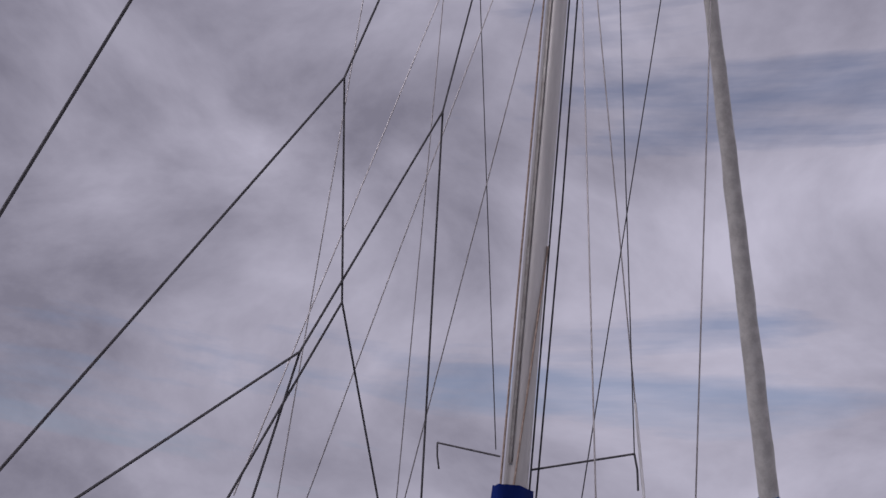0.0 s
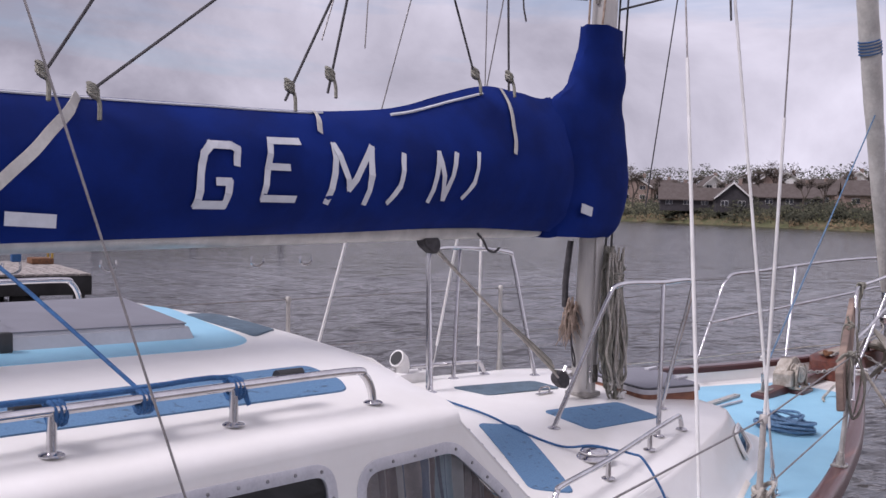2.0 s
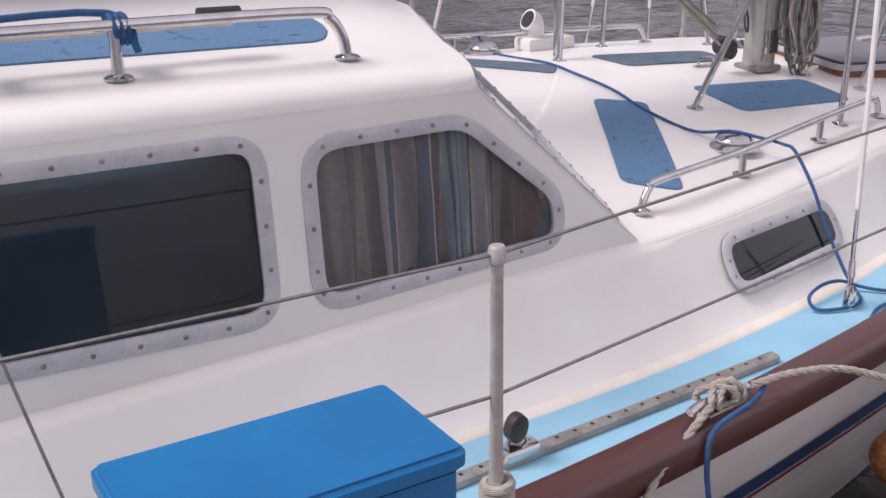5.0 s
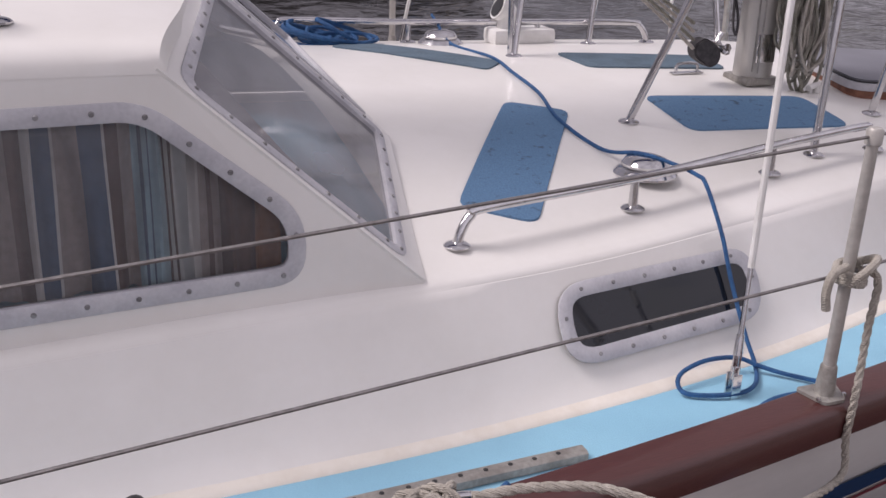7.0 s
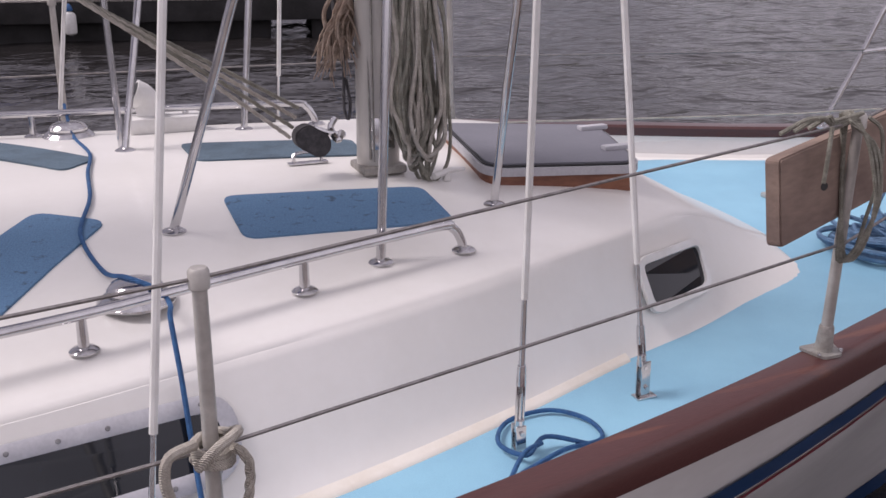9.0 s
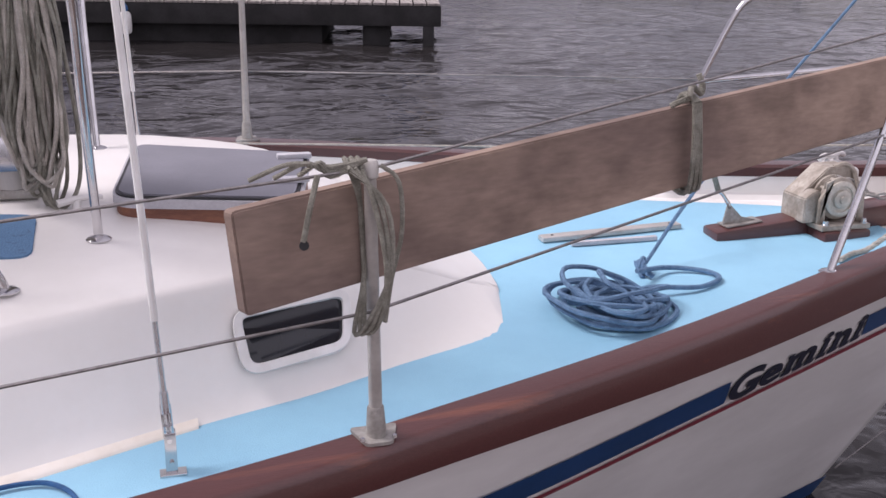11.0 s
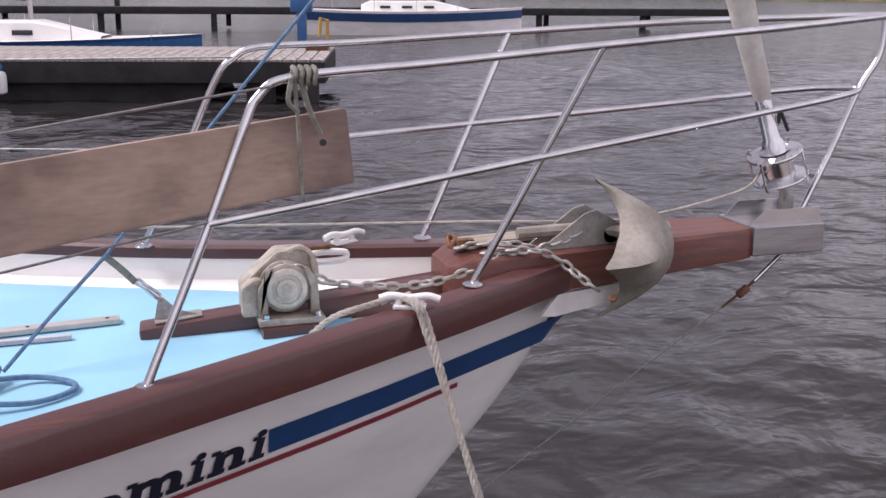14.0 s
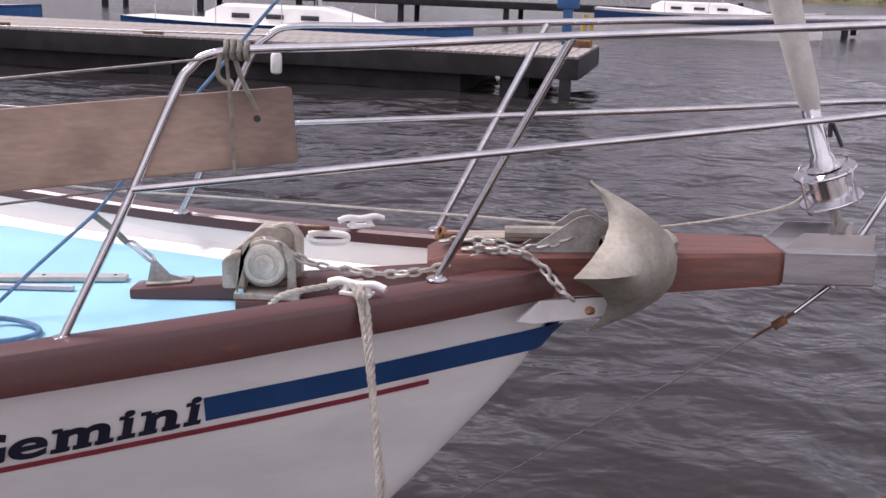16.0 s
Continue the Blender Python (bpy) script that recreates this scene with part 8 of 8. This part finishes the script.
def moored_boat(at, yaw, length, beam_w, free, hull_m, band_m, label, cabin=True):
    """A moored yacht: hull with sheer, coloured band, deck and cabin."""
    t = thing("moored_yacht", label, "sailboat", "moored yachts")
    mm = Matrix.Translation(at) @ Matrix.Rotation(yaw, 4, "Z")

    def hb(u):
        return beam_w / 2 * (math.sin(math.pi * min(1, (u * 0.82 + 0.18))) ** 0.7 if u < 0.985 else 0.02)

    def sec(z, grow):
        out = []
        for i in range(25):
            u = i / 24
            out.append(mm @ Vector(((u - 0.5) * length, hb(u) * grow, z + 0.18 * (u - 0.4) ** 2 * free)))
        return out

    def rows_for(z0, z1, g0, g1, s, lift=0.0):
        a = [[mm @ Vector(((i / 24 - 0.5) * length, s * (hb(i / 24) * g + lift), z + 0.5 * (i / 24 - 0.4) ** 2 * free)) for i in range(25)] for z, g in ((z0, g0), ((z0 + z1) / 2, (g0 + g1) / 2), (z1, g1))]
        return a
    bm = bmesh.new()
    for s in (-1, 1):
        grid(bm, rows_for(-0.1, free, 0.8, 1.0, s))
    e = rows_for(-0.1, free, 0.8, 1.0, -1)
    f = rows_for(-0.1, free, 0.8, 1.0, 1)
    for k in (0, -1):
        grid(bm, [[r[k] for r in e], [r[k] for r in f]])
    bmesh.ops.remove_doubles(bm, verts=bm.verts[:], dist=0.01)
    bmesh.ops.recalc_face_normals(bm, faces=bm.faces[:])
    part("hull", bm, hull_m, t)
    bm = bmesh.new()
    for s in (-1, 1):
        grid(bm, rows_for(free * 0.55, free * 0.9, 0.94, 0.99, s, 0.012))
    part("band", bm, band_m, t)
    bm = bmesh.new()
    grid(bm, [[p for p in rows_for(0, free, 0.8, 1.0, -1)[2]], [p for p in rows_for(0, free, 0.8, 1.0, 1)[2]]])
    part("deck", bm, M_GEL, t)
    if cabin:
        bm = bmesh.new()
        rows = []
        for i in range(13):
            u = 0.25 + 0.5 * i / 12
            h = 0.42 * min(1, (0.77 - u) / 0.18) * min(1, (u - 0.22) / 0.05)
            w = hb(u) * 0.62
            zb = free + 0.5 * (u - 0.4) ** 2 * free
            rows.append([mm @ Vector(((u - 0.5) * length, y, zb + z)) for y, z in ((-w, 0), (-w * 0.85, h), (-w * 0.4, h * 1.15), (w * 0.4, h * 1.15), (w * 0.85, h), (w, 0))])
        grid(bm, rows)
        bmesh.ops.recalc_face_normals(bm, faces=bm.faces[:])
        part("cabin", bm, M_GEL, t)
        for k in range(3):
            u = 0.36 + 0.1 * k
            w = hb(u) * 0.62 * 0.94
            for s in (-1, 1):
                bm = bmesh.new()
                block(bm, mm @ Vector(((u - 0.5) * length, s * (w + 0.03), free + 0.2)), (0.5, 0.05, 0.13), Matrix.Rotation(yaw, 4, "Z"), bevel=0.02)
                part("cabin_window", bm, M_GLASSFAR, t)
    bm = bmesh.new()
    tube(bm, [mm @ Vector((length * 0.06, 0, free + 0.3)), mm @ Vector((length * 0.05, 0, free + 9.5))], 0.06, 8, 0)
    part("mast", bm, M_ALU, t)
    bm = bmesh.new()
    tube(bm, [mm @ Vector((length * 0.05, 0, free + 1.15)), mm @ Vector((-length * 0.12, 0.02, free + 1.25)), mm @ Vector((-length * 0.34, 0, free + 1.1))], (0.2, 0.11), 10, 4)
    part("boom_cover", bm, M_COVER, t, "blue canvas cover over the boom")
    for i in range(5):
        for s in (-1, 1):
            bm = bmesh.new()
            u = 0.12 + 0.19 * i
            tube(bm, [mm @ Vector(((u - 0.5) * length, s * hb(u) * 0.97, free)), mm @ Vector(((u - 0.5) * length, s * hb(u) * 0.97, free + 0.62))], 0.014, 6, 0)
            part("stanchion", bm, M_STEEL, t)
    return t


moored_boat((0.10, 25.75, 0), jyaw + 0.02, 9.6, 2.9, 0.86, M_STRIPEB, M_BLUEPAINT, "dark blue moored yacht with a white deck behind the jetty")
moored_boat((-12.0, 29.2, 0), jyaw, 9.0, 2.9, 0.9, M_STRIPEB, M_BLUEPAINT, "dark blue moored yacht behind the jetty")
moored_boat((17, 47, 0), -0.25, 10.5, 3.2, 1.1, M_HULL, M_STRIPEB, "white moored yacht by the farther jetty")
# the farther jetty
fj = thing("far_jetty", "farther dark timber jetty on piles", "jetty")
FA, FE = Vector((-13, 60, 0)), Vector((37.5, 49.6, 0))
fdv = (FE - FA).normalized()
fy = math.atan2(fdv.y, fdv.x)
bm = bmesh.new()
block(bm, (FA + FE) / 2 + Vector((0, 0, 0.95)), ((FE - FA).length, 1.8, 0.38), Matrix.Rotation(fy, 4, "Z"), bevel=0.03)
part("deck", bm, M_JETTY, fj)
for k in range(10):
    bm = bmesh.new()
    q = FE - fdv * (0.5 + 5.9 * k)
    block(bm, q + Vector((0, -0.6, 0.35)), (0.3, 0.3, 1.1), Matrix.Rotation(fy, 4, "Z"), bevel=0.02)
    part("pile", bm, M_JETTY, fj)
    bm = bmesh.new()
    block(bm, q + Vector((0.9, 0.5, 0.6)), (0.26, 0.26, 1.9 if k % 3 == 0 else 1.0), Matrix.Rotation(fy, 4, "Z"), bevel=0.02)
    part("pile", bm, M_JETTY, fj)

# the far bank: a strip of land that rises from the water
EYE = Vector((-4.9, -3.4, 0))
bank_r = smooth_table([(-60, 190), (-20, 170), (5, 152), (14, 152), (20, 160), (33, 205), (45, 240), (60, 270), (80, 320), (110, 380)])


def bank(theta, back, z):
    r = bank_r(theta) + back
    return Vector((EYE.x + r * math.cos(radians(theta)), EYE.y + r * math.sin(radians(theta)), z))


def ground_z(theta, back):
    return float(np.interp(back, [0, 3, 8, 25, 60, 120, 260, 900], [-0.1, 0.9, 2.4, 3.4, 4.6, 8.0, 13.0, 20.0])) + 0.5 * noise.noise((theta * 0.5, back * 0.05, 0.0)) * min(1.0, back / 6)


bm = bmesh.new()
backs = [-2, 0, 1.5, 3, 5, 8, 12, 18, 25, 40, 60, 90, 120, 180, 260, 420, 900]
grid(bm, [[bank(th, bk, ground_z(th, bk) if bk >= 0 else -1.0) for bk in backs] for th in np.linspace(-60, 110, 171)])
bmesh.ops.recalc_face_normals(bm, faces=bm.faces[:])
single("ground", bm, M_GRASS, "grassy far bank rising from the lake", "ground", kind="structure")


def clump(bm, c, sx, sz, rnd, n, leaf=1.0):
    """A loose mass of small leaves and twigs, with gaps."""
    for _ in range(n):
        a, b = rnd.uniform(0, 2 * math.pi), rnd.random() ** 0.5
        h = rnd.random()
        lim = math.sqrt(max(0.05, 1 - (h * 2 - 1) ** 2 * 0.8))
        p = c + Vector((sx * b * lim * math.cos(a), sx * b * lim * math.sin(a), sz * h))
        s = rnd.uniform(0.12, 0.34) * leaf
        u = Vector((rnd.uniform(-1, 1), rnd.uniform(-1, 1), rnd.uniform(-0.6, 1))).normalized() * s
        w = u.orthogonal().normalized() * s * rnd.uniform(0.25, 0.7)
        bm.faces.new([bm.verts.new(p - u), bm.verts.new(p + w), bm.verts.new(p + u), bm.verts.new(p - w)])


rnd = random.Random(21)
bm = bmesh.new()
for k in range(420):
    th = rnd.uniform(4, 75)
    bk = rnd.uniform(0.5, 4.5)
    c = bank(th, bk, ground_z(th, bk) - 0.2)
    clump(bm, c, rnd.uniform(1.0, 2.4), rnd.uniform(0.5, 1.3), rnd, 26)
single("reeds", bm, M_REED, "dry tan reeds and grass along the waterline", "reeds", kind="stuff", smooth=False)
bm = bmesh.new()
for k in range(820):
    th = rnd.uniform(4, 80) if k % 3 else rnd.uniform(12, 36)
    bk = rnd.choice([rnd.uniform(2.5, 7), rnd.uniform(9, 45), rnd.uniform(45, 120)])
    c = bank(th, bk, ground_z(th, bk) - 0.3)
    clump(bm, c, rnd.uniform(1.3, 4.0), rnd.uniform(1.0, 2.8), rnd, 90, 1.1)
single("shrubs", bm, M_BUSH, "dark winter shrubs and hedges between the houses", "shrubs", kind="stuff", smooth=False)
bm = bmesh.new()
for k in range(420):
    th = rnd.uniform(-5, 100)
    bk = rnd.uniform(130, 240)
    c = bank(th, bk, ground_z(th, bk) - 0.5)
    clump(bm, c, rnd.uniform(3.0, 8.0), rnd.uniform(5.0, 8.5), rnd, 170, 1.7)
for k in range(170):
    th = rnd.uniform(38, 70)
    bk = rnd.uniform(50, 130)
    clump(bm, bank(th, bk, ground_z(th, bk) - 0.5), rnd.uniform(4.0, 8.0), rnd.uniform(6.0, 8.6), rnd, 220, 2.2)
single("far_woods", bm, M_BUSH, "dark wooded skyline behind the houses", "woods", kind="stuff", smooth=False)


def bare_tree(th, bk, height, seedv):
    rt = random.Random(seedv)
    base = bank(th, bk, ground_z(th, bk) - 0.2)
    t = thing("bare_tree", "leafless tree with a spreading twiggy crown on the far bank", "tree", "bare trees on the bank")
    bm = bmesh.new()
    tips = []

    def limb(p, dirv, length, r, depth):
        q = p + dirv * length
        tube(bm, [p, p.lerp(q, 0.5) + Vector((rt.uniform(-1, 1), rt.uniform(-1, 1), 0)) * length * 0.06, q], (r, r * 0.55), 5, 2)
        tips.append((q, depth, length))
        if depth > 0:
            for _ in range(3 if depth > 1 else 4):
                dv = (dirv + Vector((rt.uniform(-0.75, 0.75), rt.uniform(-0.75, 0.75), rt.uniform(-0.1, 0.5)))).normalized()
                limb(p.lerp(q, rt.uniform(0.55, 1.0)), dv, length * rt.uniform(0.55, 0.78), r * 0.55, depth - 1)
    limb(base, Vector((0, 0, 1)), height * 0.30, height * 0.022, 3)
    part("trunk", bm, M_TWIG, t)
    bm = bmesh.new()
    for q, dep, ln in tips:
        if dep > 1:
            continue
        for _ in range(16):
            dv = Vector((rt.uniform(-1, 1), rt.uniform(-1, 1), rt.uniform(-0.2, 1))).normalized()
            e = q + dv * ln * rt.uniform(0.4, 1.2)
            w = dv.orthogonal().normalized() * 0.035
            bm.faces.new([bm.verts.new(q - w), bm.verts.new(q + w), bm.verts.new(e + w * 0.4), bm.verts.new(e - w * 0.4)])
    part("crown", bm, M_TWIG, t, "fine bare twigs", smooth=False)


for th, bk, h, sd in ((32.3, 14, 11.5, 1), (31.2, 22, 9.5, 2), (25.6, 16, 10.5, 3), (24.9, 20, 11.5, 4), (23.6, 12, 9.0, 5), (22.6, 18, 8.5, 6), (27.8, 30, 8.5, 7), (19.0, 34, 8.0, 8), (16.8, 12, 6.0, 9), (36, 20, 8, 10), (44, 25, 9, 11), (52, 30, 9, 12), (57, 24, 8, 13), (12.5, 25, 8, 14), (33.4, 20, 9, 15), (30.2, 34, 8.5, 16), (26.6, 36, 9, 17), (21.4, 30, 9, 18), (20.3, 42, 9.5, 19), (17.6, 36, 8, 20), (28.9, 60, 9, 21), (23.2, 62, 9, 22), (15.6, 60, 9, 23), (39.5, 22, 9, 24)):
    bare_tree(th, bk, h, sd)


def far_house(th, bk, width, depth, wall, roof, wall_m, turn, label, gable_front=False):
    """A house on the bank: walls, pitched roof, gables, windows with pale frames."""
    t = thing("far_house", label, "house", "houses on the far bank")
    width, depth, wall, roof = width * 0.72, depth * 0.72, wall * 0.80, roof * 0.72
    base = bank(th, bk, ground_z(th, bk) - 0.4)
    face = radians(th) + math.pi + turn
    mm = Matrix.Translation(base) @ Matrix.Rotation(face + math.pi / 2, 4, "Z")
    hw, hd = width / 2, depth / 2
    wall = wall + 0.4
    bm = bmesh.new()
    if gable_front:
        prof = [(-hw, 0), (hw, 0), (hw, wall), (0, wall + roof), (-hw, wall)]
        slab(bm, [mm @ Vector((x, -hd, z)) for x, z in prof], mm.to_3x3() @ Vector((0, depth, 0)))
    else:
        prof = [(-hd, 0), (hd, 0), (hd, wall), (0, wall + roof), (-hd, wall)]
        slab(bm, [mm @ Vector((-hw, y, z)) for y, z in prof], mm.to_3x3() @ Vector((width, 0, 0)))
    part("wall", bm, wall_m, t)
    for s in (-1, 1):
        bm = bmesh.new()
        if gable_front:
            lp = [Vector((s * (hw + 0.4), -hd - 0.4, wall - 0.35)), Vector((0, -hd - 0.4, wall + roof + 0.08)), Vector((0, hd + 0.4, wall + roof + 0.08)), Vector((s * (hw + 0.4), hd + 0.4, wall - 0.35))]
        else:
            lp = [Vector((-hw - 0.4, s * (hd + 0.4), wall - 0.35)), Vector((-hw - 0.4, 0, wall + roof + 0.08)), Vector((hw + 0.4, 0, wall + roof + 0.08)), Vector((hw + 0.4, s * (hd + 0.4), wall - 0.35))]
        slab(bm, [mm @ p for p in lp], (0, 0, 0.16))
        part("roof", bm, M_ROOF, t)
    if gable_front:
        for s in (-1, 1):
            bm = bmesh.new()
            slab(bm, [mm @ Vector((x, -hd - 0.46, z)) for x, z in ((s * (hw + 0.4), wall - 0.42), (s * (hw + 0.4), wall - 0.12), (0, wall + roof + 0.28), (0, wall + roof - 0.06))], mm.to_3x3() @ Vector((0, 0.06, 0)))
            part("bargeboard", bm, M_WHITEPL, t, "white bargeboard")
    n = max(2, int(width / 3.0))
    for fl in range(1 if wall < 3.4 else 2):
        for k in range(n):
            x = -hw + width * (k + 0.5) / n
            z0 = 0.95 + 2.1 * fl
            bm = bmesh.new()
            block(bm, mm @ Vector((x, -hd - 0.02, z0 + 0.65)), (1.25, 0.12, 0.95), Matrix.Rotation(face + math.pi / 2, 4, "Z"), bevel=0.0)
            wf = part("window", bm, M_WHITEPL, t, "white window frame")
            for s in (-1, 1):
                bm = bmesh.new()
                block(bm, mm @ Vector((x + s * 0.31, -hd - 0.09, z0 + 0.65)), (0.54, 0.06, 0.83), Matrix.Rotation(face + math.pi / 2, 4, "Z"), bevel=0.0)
                part("pane", bm, M_GLASSFAR, wf)
    bm = bmesh.new()
    block(bm, mm @ Vector((hw * 0.5, 0.3, wall + roof + 0.35)), (0.6, 0.6, 1.1), Matrix.Rotation(face + math.pi / 2, 4, "Z"), bevel=0.0)
    part("chimney", bm, M_BRICK, t)


far_house(18.9, 12, 9.5, 7, 2.6, 2.7, M_BRICK, 0.25, "brick bungalow with a brown tiled roof on the bank")
far_house(18.6, 11, 3.6, 8, 2.6, 2.4, M_BRICK, 0.25, "small front gable with white bargeboards", True)
far_house(14.6, 13, 10, 7, 5.2, 2.3, M_BRICK, 0.1, "pinkish brick two-storey house on the bank")
far_house(28.6, 9, 22, 7, 2.3, 2.6, M_DARKWALL, 0.05, "long low dark boathouse with a brown roof")
far_house(27.2, 8, 8, 8, 2.8, 3.4, M_DARKWALL, 0.1, "dark gabled boathouse by the water", True)
far_house(24.2, 20, 14, 8, 2.6, 2.8, M_DARKWALL, -0.1, "dark-walled bungalow behind bare trees")
far_house(28.3, 45, 6, 7, 4.6, 2.6, M_WHITEPL, 0.3, "white rendered house with a front gable", True)
far_house(30.8, 45, 8, 7, 4.2, 2.4, M_BRICK, 0.1, "brick house among shrubs")
far_house(22.0, 50, 18, 8, 2.8, 2.6, M_BRICK, 0.0, "long brick bungalow up the slope")
far_house(19.2, 55, 9, 8, 4.8, 2.6, M_BRICK, 0.4, "brick house with a white gable up the slope", True)
far_house(16.6, 48, 14, 8, 3.0, 3.0, M_DARKWALL, 0.0, "dark-roofed house up the slope")
for th, bk, wd, wl_h, mat, turn in ((13.0, 40, 9, 4.6, M_BRICK, 0.2), (15.4, 34, 8, 3.0, M_BRICK, -0.2), (17.8, 28, 9, 3.0, M_BRICK, 0.3), (20.6, 24, 10, 3.0, M_BRICK, 0.1), (21.2, 75, 9, 4.8, M_WHITEPL, 0.3),
                                    (23.0, 38, 9, 3.0, M_BRICK, 0.0), (25.4, 48, 9, 4.8, M_BRICK, 0.2), (26.2, 26, 10, 2.8, M_DARKWALL, 0.0), (30.0, 22, 9, 3.0, M_DARKWALL, 0.2), (32.2, 40, 10, 4.6, M_BRICK, -0.1), (18.2, 80, 10, 4.8, M_BRICK, 0.1), (24.6, 84, 12, 4.6, M_WHITEPL, 0.2)):
    far_house(th, bk, wd, 8, wl_h, 2.8, mat, turn, "small house with a brown tiled roof among the shrubs", wl_h > 4)
far_house(34.5, 30, 12, 8, 3.0, 2.8, M_BRICK, 0.1, "brick house partly hidden by trees")
far_house(48, 60, 12, 8, 3.4, 3.0, M_BRICK, 0.1, "distant brick house on the slope")
far_house(51, 60, 12, 8, 3.4, 3.0, M_WHITEPL, 0.1, "distant white house on the slope")
far_house(55, 60, 12, 8, 3.4, 3.0, M_BRICK, 0.1, "distant brick house on the slope")
